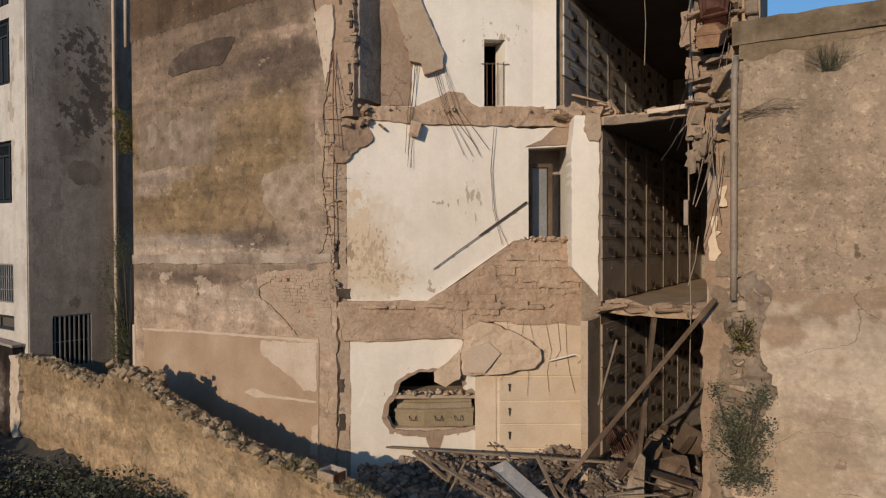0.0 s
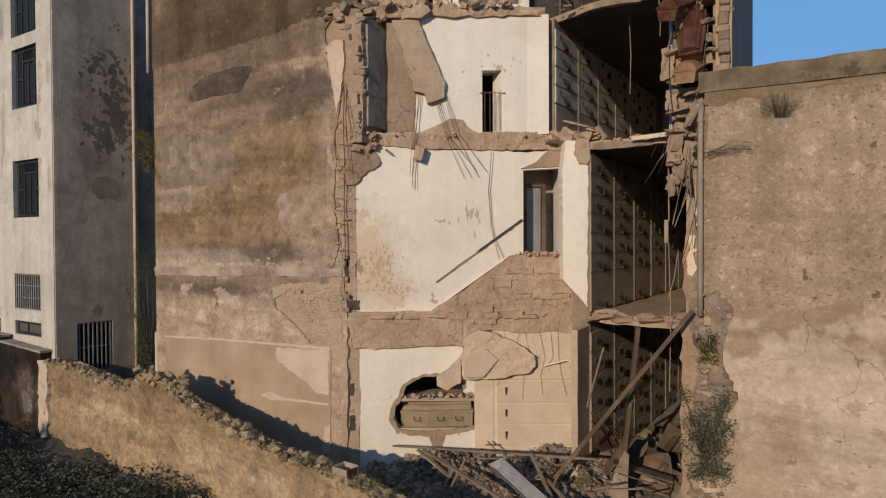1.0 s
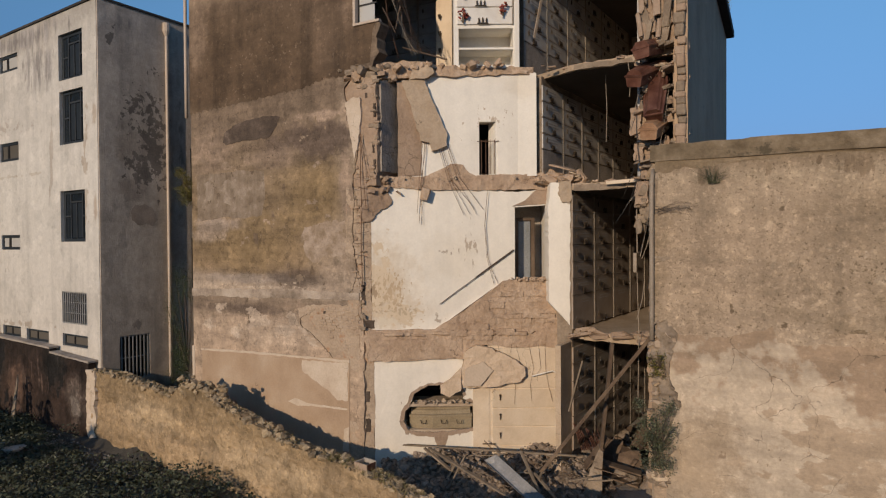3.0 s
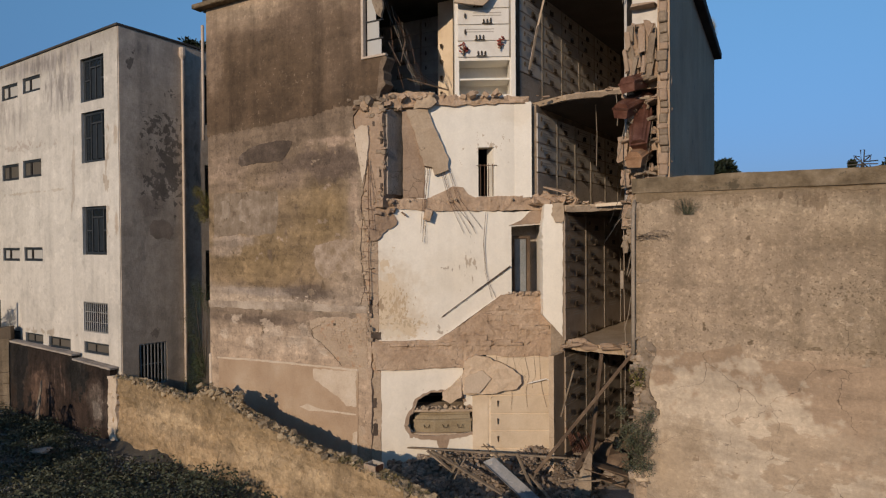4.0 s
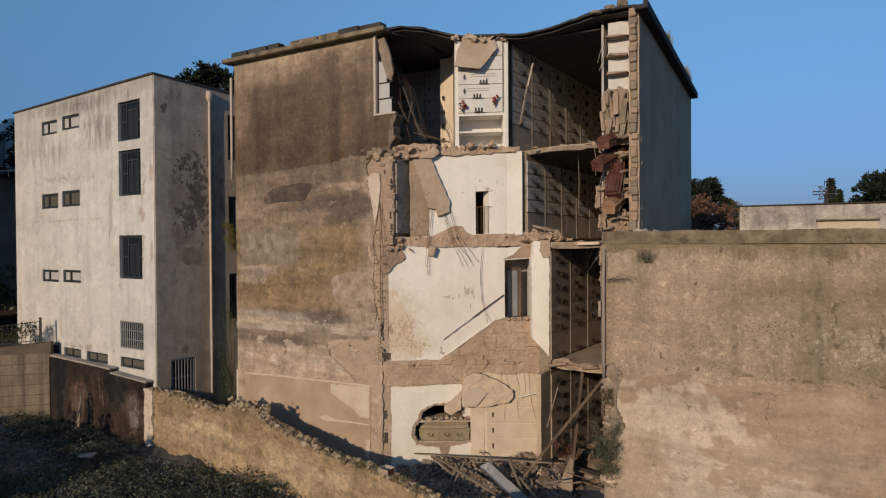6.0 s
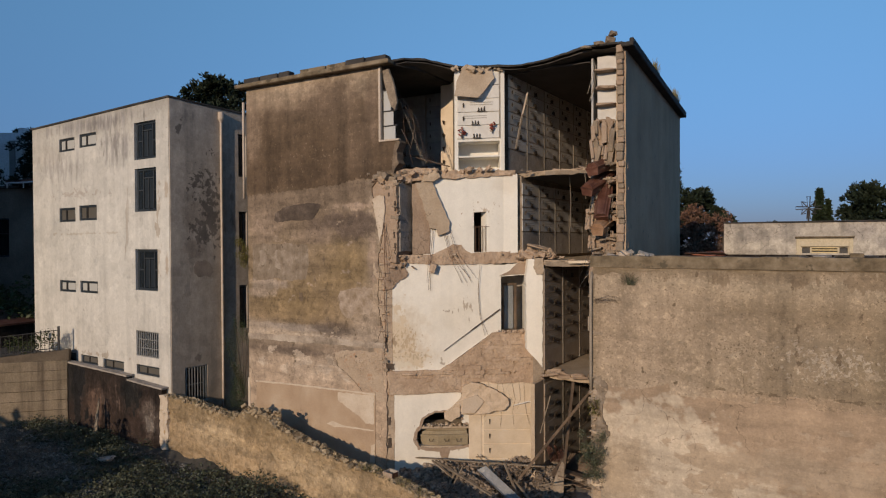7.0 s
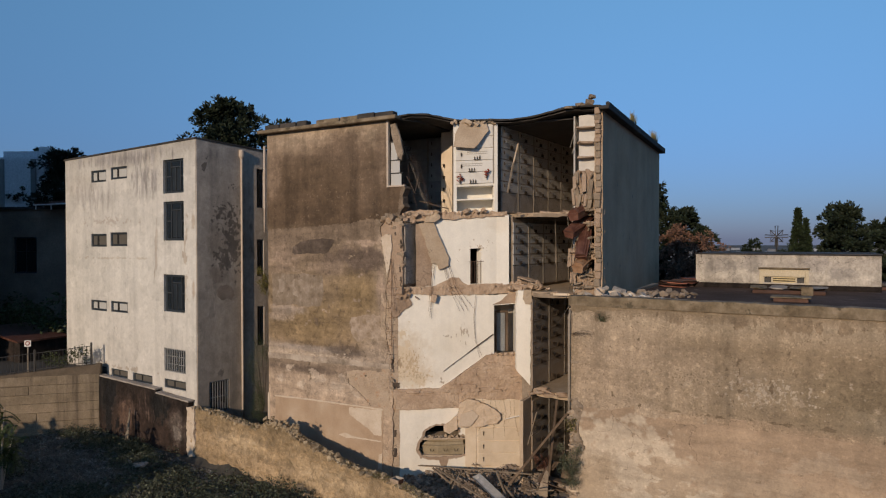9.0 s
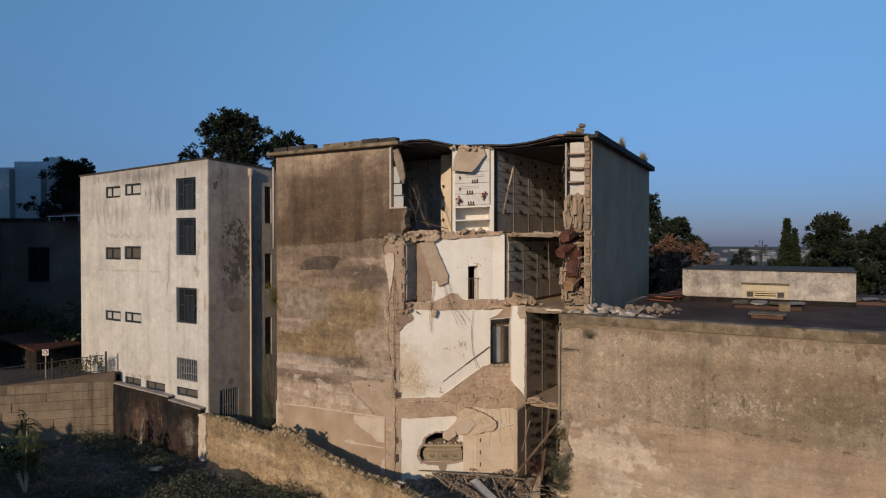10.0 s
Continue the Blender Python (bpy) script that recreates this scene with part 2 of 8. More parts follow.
M["rose_plaster"] = surf("worn_rose_plaster", ((0.21, 0.153, 0.1), (0.27, 0.205, 0.145), (0.34, 0.265, 0.2), (0.42, 0.335, 0.26)), 2.8, 18, 0.014, grain=0.25, spots=((0.215, 0.156, 0.1), 2.0, 0.6))
M["ledge_plaster"] = surf("mould_streaked_ledge", ((0.17, 0.135, 0.1), (0.30, 0.24, 0.185), (0.40, 0.33, 0.26), (0.45, 0.375, 0.3)), 1.6, 18, 0.02, grain=0.3)
M["panel"] = surf("ochre_panel_plaster", ((0.315, 0.222, 0.145), (0.36, 0.258, 0.172), (0.39, 0.29, 0.2), (0.43, 0.335, 0.245)), 0.8, 18, 0.01, grain=0.16, streak=((0.27, 0.19, 0.125), 1.2, 0.45), spots=((0.30, 0.21, 0.14), 2.0, 0.64), crack=(0.7, 0.006, 0.6, 0.55))
M["core"] = surf("bared_wall_core", ((0.272, 0.192, 0.132), (0.336, 0.244, 0.172), (0.376, 0.284, 0.208)), 1.2, 12, 0.03, grain=0.25, spots=((0.24, 0.17, 0.115), 2.6, 0.66), crack=(1.5, 0.022, 0.7, 0.54))
M["bare"] = surf("bared_brick_ground", ((0.323, 0.242, 0.171), (0.389, 0.299, 0.214), (0.437, 0.342, 0.252)), 1.6, 14, 0.03, grain=0.3, spots=((0.38, 0.24, 0.15), 3.6, 0.58), crack=(1.9, 0.02, 0.7, 0.54))
M["pale_patch"] = surf("pale_repair_plaster", ((0.43, 0.34, 0.255), (0.50, 0.41, 0.315), (0.55, 0.465, 0.37)), 1.5, 18, 0.012, grain=0.15, crack=(1.6, 0.014, 0.7, 0.52))
# bare patch colour; also paints the shade inside gaps, holes and cracks
M["dark_patch"] = surf("dark_bare_patch_and_hole_shade", ((0.044, 0.033, 0.025), (0.072, 0.053, 0.040), (0.104, 0.078, 0.060), (0.216, 0.168, 0.132)), 1.7, 20, 0.025, grain=0.3)
M["grey_plaster"] = surf("grey_plaster_back", ((0.50, 0.40, 0.30), (0.56, 0.455, 0.35)), 1.2, 16, 0.01, grain=0.15)
STAIN = (0.60, 0.49, 0.355)
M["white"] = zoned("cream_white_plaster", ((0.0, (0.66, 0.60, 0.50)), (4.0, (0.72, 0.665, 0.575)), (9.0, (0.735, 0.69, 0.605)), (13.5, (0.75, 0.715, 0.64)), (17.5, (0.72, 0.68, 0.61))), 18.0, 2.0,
    ((-9.75, 6.3, 0.7, 1.3, 0.6, 0.75, (0.56, 0.455, 0.33)), (-9.1, 5.6, 0.6, 0.4, 0.6, 0.4, (0.60, 0.51, 0.40)), (-9.9, 6.0, 0.16, 0.6, 0.6, 0.75, (0.34, 0.24, 0.15)), (-10.1, 6.6, 0.1, 0.9, 0.6, 0.5, (0.42, 0.31, 0.20)), (-9.5, 6.0, 0.1, 0.5, 0.6, 0.5, (0.42, 0.31, 0.20)), (-8.0, 7.3, 0.6, 0.7, 0.7, 0.3, (0.64, 0.56, 0.44)), (-6.2, 12.7, 0.5, 0.4, 0.6, 0.4, (0.62, 0.54, 0.42))), mottle=0.035, streak=0.05, speck=((0.42, 0.34, 0.25), 4.2, 0.71, 0.7), fine=14, depth=0.005, grain=0.05,
    flakes=((-9.85, 6.6, 0.5, 1.2, 4.0, 0.58, 0.8, STAIN), (-9.35, 5.6, 0.7, 0.6, 4.5, 0.61, 1.4, STAIN), (-9.6, 6.2, 0.7, 1.1, 9.0, 0.68, 0.6, (0.47, 0.36, 0.24)), (-9.3, 5.6, 0.9, 0.4, 10.0, 0.70, 1.0, (0.46, 0.37, 0.26)), (-7.6, 7.6, 0.8, 1.6, 8.0, 0.755, 0.35, (0.45, 0.38, 0.30)), (-8.4, 5.3, 0.3, 0.25, 6.0, 0.7, 1.0, (0.42, 0.36, 0.29)), (-8.0, 2.4, 2.5, 1.6, 6.0, 0.76, 0.7, (0.4, 0.33, 0.26)), (-7.0, 11.6, 2.0, 1.4, 7.0, 0.785, 0.5, (0.48, 0.40, 0.31)), (-9.6, 5.3, 0.4, 0.3, 4.0, 0.66, 1.0, (0.63, 0.55, 0.43)), (-9.9, 6.2, 0.25, 0.45, 3.0, 0.67, 0.6, (0.36, 0.27, 0.18)), (-8.2, 7.45, 0.5, 0.16, 6.0, 0.70, 0.7, (0.42, 0.36, 0.29))))
M["torn"] = surf("torn_masonry", ((0.378, 0.266, 0.180), (0.450, 0.329, 0.230), (0.513, 0.387, 0.279)), 1.6, 10, 0.05, grain=0.3, spots=((0.32, 0.225, 0.15), 2.6, 0.64), crack=(1.3, 0.02, 0.7, 0.55))
M["tuff"] = surf("tuff_stone", ((0.36, 0.26, 0.165), (0.47, 0.35, 0.23), (0.52, 0.41, 0.29)), 2.0, 12, 0.05, grain=0.35, island=0.22)
M["rubble"] = surf("grey_rubble", ((0.156, 0.119, 0.087), (0.235, 0.185, 0.141), (0.322, 0.262, 0.207)), 1.2, 14, 0.04, island=-0.35)
M["concrete"] = surf("grey_concrete", ((0.24, 0.21, 0.18), (0.33, 0.29, 0.25), (0.38, 0.33, 0.28)), 1.2, 14, 0.03, spots=((0.17, 0.14, 0.12), 2.5, 0.64), crack=(1.5, 0.02, 0.7, 0.5))
# near-black base paints in the deep shade of ceilings and recesses
M["ceiling"] = surf("shade_dark_ceiling_plaster", ((0.055, 0.048, 0.043), (0.085, 0.075, 0.067)), 0.8, 10, 0.01)
M["roof"] = surf("tarred_roof_felt", ((0.025, 0.022, 0.02), (0.045, 0.04, 0.036), (0.075, 0.065, 0.056)), 0.9, 12, 0.02, 0.85)
M["side"] = surf("grey_side_plaster", ((0.326, 0.230, 0.148), (0.407, 0.290, 0.188), (0.455, 0.331, 0.220)), 0.5, 14, 0.02, grain=0.2, streak=((0.289, 0.225, 0.171), 1.0, 0.5), spots=((0.214, 0.170, 0.131), 1.6, 0.62))
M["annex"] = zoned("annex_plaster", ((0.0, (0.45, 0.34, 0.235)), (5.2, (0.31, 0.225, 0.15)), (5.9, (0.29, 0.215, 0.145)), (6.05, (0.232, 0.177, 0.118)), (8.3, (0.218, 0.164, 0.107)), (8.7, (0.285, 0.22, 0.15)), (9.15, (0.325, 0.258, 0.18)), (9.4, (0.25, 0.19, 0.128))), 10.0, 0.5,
    ((0.6, 4.6, 2.0, 1.6, 0.45, 0.85, (0.385, 0.31, 0.225)), (2.0, 3.2, 1.8, 0.9, 0.45, 0.8, (0.385, 0.31, 0.225)), (0.1, 7.2, 1.3, 2.2, 0.5, 0.7, (0.375, 0.285, 0.2)), (4.2, 7.2, 2.2, 0.8, 0.7, 0.45, (0.33, 0.26, 0.185)), (8.5, 6.9, 2.4, 0.9, 0.6, 0.4, (0.165, 0.13, 0.078)), (10.0, 6.3, 2.0, 0.5, 0.6, 0.5, (0.34, 0.28, 0.205)), (0.3, 8.6, 1.6, 0.5, 0.6, 0.5, (0.33, 0.26, 0.185)), (1.7, 7.4, 1.6, 1.6, 0.7, 0.55, (0.335, 0.258, 0.183))), mottle=0.12, streak=0.22, smear=0.08, peel=((2.2, 0.61, 1.1), (5.5, 0.60, 0.86), (6.5, 0.60, 1.2), (12.0, 0.6, 1.2), (14.0, 0.61, 0.82)), flakes=((6.0, 6.02, 12.0, 0.3, 2.6, 0.76, 2.4, (0.155, 0.115, 0.074)), (3.2, 7.2, 2.8, 1.3, 13.0, 0.77, 1.0, (0.15, 0.113, 0.074)), (9.5, 7.2, 4.5, 1.3, 13.0, 0.775, 1.0, (0.15, 0.113, 0.074)), (5.4, 7.0, 2.8, 1.0, 7.0, 0.70, 0.8, (0.36, 0.297, 0.225)), (11.0, 6.8, 3.5, 1.0, 7.0, 0.71, 0.8, (0.36, 0.297, 0.225)), (17.0, 7.2, 6.0, 1.2, 13.0, 0.79, 1.0, (0.14, 0.105, 0.068)), (6.0, 7.4, 9.0, 1.0, 3.0, 0.83, 1.2, (0.34, 0.275, 0.205)), (14.0, 7.2, 9.0, 1.0, 6.0, 0.85, 1.2, (0.34, 0.275, 0.205)), (9.0, 6.4, 9.0, 0.4, 5.0, 0.8, 1.6, (0.33, 0.265, 0.195)), (10.0, 7.3, 40.0, 7.0, 3.0, 0.84, 0.7, (0.165, 0.122, 0.08)), (10.0, 7.3, 40.0, 7.0, 1.5, 0.83, 1.5, (0.30, 0.238, 0.17)), (10.0, 9.2, 30.0, 0.5, 2.0, 0.72, 0.12, (0.22, 0.165, 0.11)), (5.0, 6.6, 5.0, 0.35, 2.4, 0.76, 1.8, (0.335, 0.265, 0.19))), speck=((0.115, 0.083, 0.054), 16.0, 0.60, 0.8), fine=20, depth=0.02, grain=0.18, crack=(0.6, 0.006, 0.7, 0.54))
M["annex_smooth"] = zoned("annex_lower_plaster", ((0.0, (0.345, 0.255, 0.175)), (4.0, (0.335, 0.247, 0.17)), (6.0, (0.31, 0.225, 0.152))), 10.0, 1.0,
    ((0.7, 3.3, 2.3, 2.1, 0.16, 0.95, (0.475, 0.39, 0.292)), (2.6, 2.3, 2.9, 1.3, 0.16, 0.9, (0.47, 0.385, 0.288)), (6.0, 1.2, 3.5, 1.0, 0.35, 0.6, (0.41, 0.325, 0.235)), (-0.3, 3.0, 0.8, 1.2, 0.5, 0.7, (0.27, 0.20, 0.13)), (4.6, 3.9, 2.2, 0.5, 0.4, 0.5, (0.40, 0.315, 0.225))), mottle=0.10, streak=0.12, peel=((0.8, 0.55, 0.93), (3.5, 0.62, 0.88), (6.0, 0.62, 1.12)), speck=((0.2, 0.148, 0.105), 6.0, 0.64, 0.7), fine=16, depth=0.016, grain=0.18, smear=0.16, crack=(0.7, 0.007, 0.75, 0.52),
    flakes=((10.0, 3.5, 40.0, 9.0, 2.4, 0.84, 0.8, (0.255, 0.19, 0.13)), (1.0, 3.4, 2.5, 1.6, 6.0, 0.83, 1.0, (0.21, 0.16, 0.105)), (10.0, 3.5, 40.0, 9.0, 1.4, 0.85, 1.4, (0.40, 0.315, 0.23)), (2.4, 3.6, 2.0, 1.2, 1.2, 0.62, 1.8, (0.37, 0.285, 0.20)), (7.0, 4.8, 4.0, 0.8, 1.2, 0.66, 1.8, (0.36, 0.275, 0.195)), (12.0, 3.5, 5.0, 0.8, 1.2, 0.66, 2.2, (0.36, 0.275, 0.195))))
M["coping"] = surf("mossy_coping", ((0.095, 0.07, 0.042), (0.18, 0.138, 0.088), (0.28, 0.222, 0.155)), 2.2, 18, 0.03, grain=0.2, spots=((0.09, 0.072, 0.046), 1.6, 0.56))
M["bare_damp"] = surf("damp_bare_mortar", ((0.15, 0.11, 0.066), (0.22, 0.165, 0.105), (0.29, 0.225, 0.152)), 1.6, 16, 0.03, grain=0.3)
M["terrace"] = surf("terrace_felt", ((0.05, 0.035, 0.030), (0.075, 0.054, 0.046), (0.11, 0.082, 0.07)), 0.5, 9, 0.01, 0.95, spec=0.08, spots=((0.15, 0.118, 0.1), 0.9, 0.62))
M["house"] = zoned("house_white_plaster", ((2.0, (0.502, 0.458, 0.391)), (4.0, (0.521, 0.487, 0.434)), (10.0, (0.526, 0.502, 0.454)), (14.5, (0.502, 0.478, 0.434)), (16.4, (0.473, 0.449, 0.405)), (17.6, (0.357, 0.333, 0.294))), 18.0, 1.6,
    ((-30.5, 16.9, 1.8, 0.5, 0.6, 0.6, (0.318, 0.289, 0.251)), (-27.5, 16.8, 1.0, 0.7, 0.6, 0.5, (0.367, 0.328, 0.280)), (-35, 15.6, 1.5, 0.8, 0.6, 0.4, (0.386, 0.347, 0.299)), (-23.3, 9.3, 0.12, 0.5, 0.4, 0.7, (0.347, 0.270, 0.203)), (-23.3, 13.1, 0.15, 0.4, 0.4, 0.7, (0.367, 0.299, 0.232))), mottle=0.07, streak=0.16, crack=(0.5, 0.004, 0.5, 0.55), flakes=((-30.0, 17.0, 7.0, 0.7, 2.2, 0.575, 0.22, (0.318, 0.299, 0.280), 0.16), (-30.0, 17.0, 7.0, 0.6, 4.5, 0.60, 0.18, (0.232, 0.214, 0.198), 0.16), (-27.9, 15.6, 1.8, 1.5, 2.6, 0.565, 0.2, (0.318, 0.299, 0.280), 0.16), (-27.9, 15.8, 1.6, 1.2, 5.0, 0.59, 0.2, (0.241, 0.224, 0.207), 0.16), (-33.5, 14.9, 3.0, 1.2, 2.6, 0.59, 0.2, (0.357, 0.335, 0.309), 0.16), (-32.0, 13.2, 4.5, 0.5, 3.0, 0.66, 1.6, (0.415, 0.376, 0.333)), (-24.0, 11.0, 0.5, 6.0, 3.0, 0.68, 0.4, (0.386, 0.338, 0.280)), (-26.8, 11.6, 0.5, 3.0, 1.8, 0.7, 0.2, (0.405, 0.367, 0.318)), (-30.0, 10.9, 6.0, 0.12, 2.0, 0.64, 1.5, (0.444, 0.405, 0.347)), (-30.0, 4.1, 7.0, 0.4, 2.0, 0.7, 0.7, (0.386, 0.338, 0.280))), peel=((0.482, 0.540, 0.907), (2.4, 0.6, 0.91), (5.0, 0.62, 0.92), (1.2, 0.6, 1.06)), fine=14, depth=0.01, grain=0.1)
FLAKED = (0.169, 0.143, 0.121)
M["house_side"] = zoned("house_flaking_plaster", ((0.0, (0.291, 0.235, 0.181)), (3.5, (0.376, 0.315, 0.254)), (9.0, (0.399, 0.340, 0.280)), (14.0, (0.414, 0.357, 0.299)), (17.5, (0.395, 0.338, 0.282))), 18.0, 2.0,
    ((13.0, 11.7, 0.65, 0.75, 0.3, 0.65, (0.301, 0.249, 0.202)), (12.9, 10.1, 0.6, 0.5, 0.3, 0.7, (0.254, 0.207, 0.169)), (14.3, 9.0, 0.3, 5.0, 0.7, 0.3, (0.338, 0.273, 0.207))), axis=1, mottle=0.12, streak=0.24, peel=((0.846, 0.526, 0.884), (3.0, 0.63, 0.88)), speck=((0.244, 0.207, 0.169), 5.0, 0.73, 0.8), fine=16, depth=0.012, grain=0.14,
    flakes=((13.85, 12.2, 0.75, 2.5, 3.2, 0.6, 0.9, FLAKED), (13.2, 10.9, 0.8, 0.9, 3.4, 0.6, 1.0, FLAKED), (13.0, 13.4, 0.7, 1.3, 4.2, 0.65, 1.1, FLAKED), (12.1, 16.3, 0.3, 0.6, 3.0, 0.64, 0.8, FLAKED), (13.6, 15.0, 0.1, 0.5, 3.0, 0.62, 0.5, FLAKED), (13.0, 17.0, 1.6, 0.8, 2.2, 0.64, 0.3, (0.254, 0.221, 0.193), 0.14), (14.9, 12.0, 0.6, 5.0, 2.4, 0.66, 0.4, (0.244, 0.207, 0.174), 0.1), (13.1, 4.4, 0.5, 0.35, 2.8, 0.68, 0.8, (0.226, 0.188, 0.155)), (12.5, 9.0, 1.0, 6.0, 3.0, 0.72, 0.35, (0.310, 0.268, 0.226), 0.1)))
M["roof_wall"] = zoned("stained_roof_house_plaster", ((9.3, (0.36, 0.315, 0.26)), (10.0, (0.43, 0.385, 0.325)), (11.2, (0.36, 0.32, 0.275))), 18.0, 1.2, ((2.3, 10.6, 0.9, 0.35, 0.4, 0.7, (0.27, 0.245, 0.22)), (3.9, 10.8, 0.6, 0.5, 0.4, 0.6, (0.28, 0.255, 0.23)), (7.8, 10.2, 0.7, 0.3, 0.3, 0.7, (0.26, 0.235, 0.21)), (6.6, 10.7, 0.7, 0.4, 0.4, 0.6, (0.29, 0.26, 0.235))), mottle=0.2, streak=0.35, peel=((0.7, 0.53, 0.86), (1.8, 0.57, 1.1), (2.5, 0.58, 0.82)), crack=(1.0, 0.012, 0.8, 0.5), fine=14, depth=0.01, grain=0.14)
M["flaked"] = surf("brown_bare_render", ((0.21, 0.165, 0.13), (0.28, 0.225, 0.18), (0.33, 0.27, 0.22)), 1.2, 16, 0.01, grain=0.2)
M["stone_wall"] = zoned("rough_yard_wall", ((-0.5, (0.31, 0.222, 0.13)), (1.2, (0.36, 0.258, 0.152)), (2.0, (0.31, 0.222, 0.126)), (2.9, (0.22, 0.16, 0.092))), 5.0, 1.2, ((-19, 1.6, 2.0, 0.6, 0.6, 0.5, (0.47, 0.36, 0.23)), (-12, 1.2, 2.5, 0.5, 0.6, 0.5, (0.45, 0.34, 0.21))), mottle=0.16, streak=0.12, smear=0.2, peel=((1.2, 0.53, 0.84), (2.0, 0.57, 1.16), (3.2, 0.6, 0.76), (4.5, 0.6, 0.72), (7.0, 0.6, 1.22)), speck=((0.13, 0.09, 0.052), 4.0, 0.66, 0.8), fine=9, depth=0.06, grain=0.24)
M["cap_stone"] = surf("lichened_cap_stone", ((0.21, 0.155, 0.092), (0.33, 0.25, 0.155), (0.46, 0.37, 0.25)), 4.0, 14, 0.06, grain=0.4, island=0.32)
# very dark brown base, streaked, with near-black and paler blotches
M["dark_wall"] = zoned("dark_blotched_retaining_wall", ((-0.5, (0.042, 0.028, 0.022)), (1.5, (0.038, 0.024, 0.018)), (3.0, (0.026, 0.018, 0.014)), (3.8, (0.022, 0.016, 0.013))), 5.0, 1.5, ((-31.2, 2.5, 0.9, 1.6, 0.5, 0.85, (0.02, 0.018, 0.016)), (-26.0, 2.6, 0.8, 1.0, 0.5, 0.8, (0.022, 0.02, 0.018)), (-29.0, 1.2, 0.9, 0.9, 0.6, 0.6, (0.16, 0.10, 0.072)), (-24.3, 1.4, 0.6, 0.8, 0.5, 0.6, (0.15, 0.12, 0.10))), flakes=((-30.8, 2.2, 1.2, 2.2, 1.3, 0.60, 0.5, (0.011, 0.010, 0.010)), (-25.9, 2.3, 0.9, 1.2, 1.5, 0.60, 0.6, (0.012, 0.011, 0.010)), (-28.0, 1.8, 3.0, 1.5, 3.0, 0.72, 0.3, (0.085, 0.058, 0.045)), (-24.2, 1.0, 0.5, 0.8, 2.0, 0.60, 0.8, (0.16, 0.135, 0.115))), mottle=0.34, streak=0.7, peel=((1.2, 0.54, 0.75), (3.5, 0.58, 1.3)), fine=14, depth=0.03, grain=0.3)
M["beige"] = surf("beige_block_plaster", ((0.17, 0.132, 0.088), (0.225, 0.175, 0.118), (0.275, 0.215, 0.15)), 1.1, 14, 0.03, grain=0.4, streak=((0.075, 0.056, 0.04), 1.6, 0.9), island=0.14)
M["joint"] = surf("dark_damp_mortar", ((0.09, 0.068, 0.047), (0.15, 0.115, 0.08)), 1.5, 14, 0.02)
# mid-brown base with uneven streaks
M["far_wall"] = surf("brown_old_wall", ((0.16, 0.125, 0.10), (0.22, 0.17, 0.135), (0.32, 0.255, 0.2)), 0.3, 8, 0.03, streak=((0.30, 0.25, 0.2), 0.7, 0.4))
M["far_white"] = surf("far_white_render", ((0.62, 0.65, 0.70), (0.74, 0.76, 0.79)), 0.2, 6, 0.02)
# dull blue-grey base paints the distance haze onto the town
M["town"] = surf("haze_painted_far_render", ((0.12, 0.135, 0.16), (0.21, 0.22, 0.245)), 0.05, 0.4, 0.1, island=-0.4)
M["marble"] = surf("grey_marble", ((0.26, 0.245, 0.225), (0.34, 0.325, 0.30), (0.40, 0.38, 0.355)), 2.2, 25, 0.003, 0.45, 0.1, island=0.10)
M["marble_dim"] = surf("dusty_brown_marble", ((0.25, 0.20, 0.155), (0.31, 0.25, 0.195), (0.36, 0.295, 0.235)), 1.6, 25, 0.003, 0.55, 0.12, island=0.14)
M["marble_pale"] = surf("pale_grey_marble", ((0.46, 0.425, 0.38), (0.53, 0.495, 0.445), (0.58, 0.545, 0.495)), 2.2, 25, 0.003, 0.45, 0.1, island=0.10)
M["dust_floor"] = surf("dusty_tan_floor", ((0.30, 0.225, 0.15), (0.38, 0.29, 0.20), (0.44, 0.345, 0.25)), 0.8, 14, 0.02, grain=0.25)
M["broken"] = surf("grey_brown_broken_masonry", ((0.17, 0.13, 0.095), (0.25, 0.195, 0.14), (0.32, 0.255, 0.19)), 2.2, 14, 0.03, grain=0.3, crack=(2.0, 0.022, 0.7, 0.54))
M["marble_warm"] = surf("dusty_marble", ((0.53, 0.42, 0.30), (0.61, 0.495, 0.36), (0.66, 0.55, 0.42)), 1.3, 25, 0.004, 0.6, 0.12, island=0.08, crack=(0.9, 0.008, 0.5, 0.55))
M["tan"] = surf("tan_broken_plaster", ((0.361, 0.273, 0.189), (0.428, 0.332, 0.235), (0.479, 0.382, 0.281)), 1.1, 14, 0.02, grain=0.2, island=0.08, crack=(1.1, 0.012, 0.7, 0.56))
M["slumped"] = surf("slumped_tan_plaster", ((0.475, 0.356, 0.247), (0.551, 0.423, 0.299), (0.598, 0.470, 0.347)), 1.1, 14, 0.025, grain=0.2, crack=(1.0, 0.011, 0.65, 0.57))
M["marble_white"] = surf("white_marble", ((0.58, 0.54, 0.48), (0.68, 0.65, 0.59), (0.72, 0.69, 0.64)), 1.6, 25, 0.003, 0.5, 0.08)
M["bronze"] = surf("dark_bronze", ((0.07, 0.055, 0.04), (0.12, 0.09, 0.065)), 6, 40, 0.003, 0.5, metal=0.6)
M["strip"] = surf("worn_metal_strip", ((0.341, 0.288, 0.224), (0.422, 0.366, 0.291)), 4, 30, 0.003, 0.5, metal=0.2)
M["iron"] = surf("dark_iron", ((0.03, 0.03, 0.032), (0.06, 0.055, 0.05)), 5, 40, 0.004, 0.55, metal=0.4)
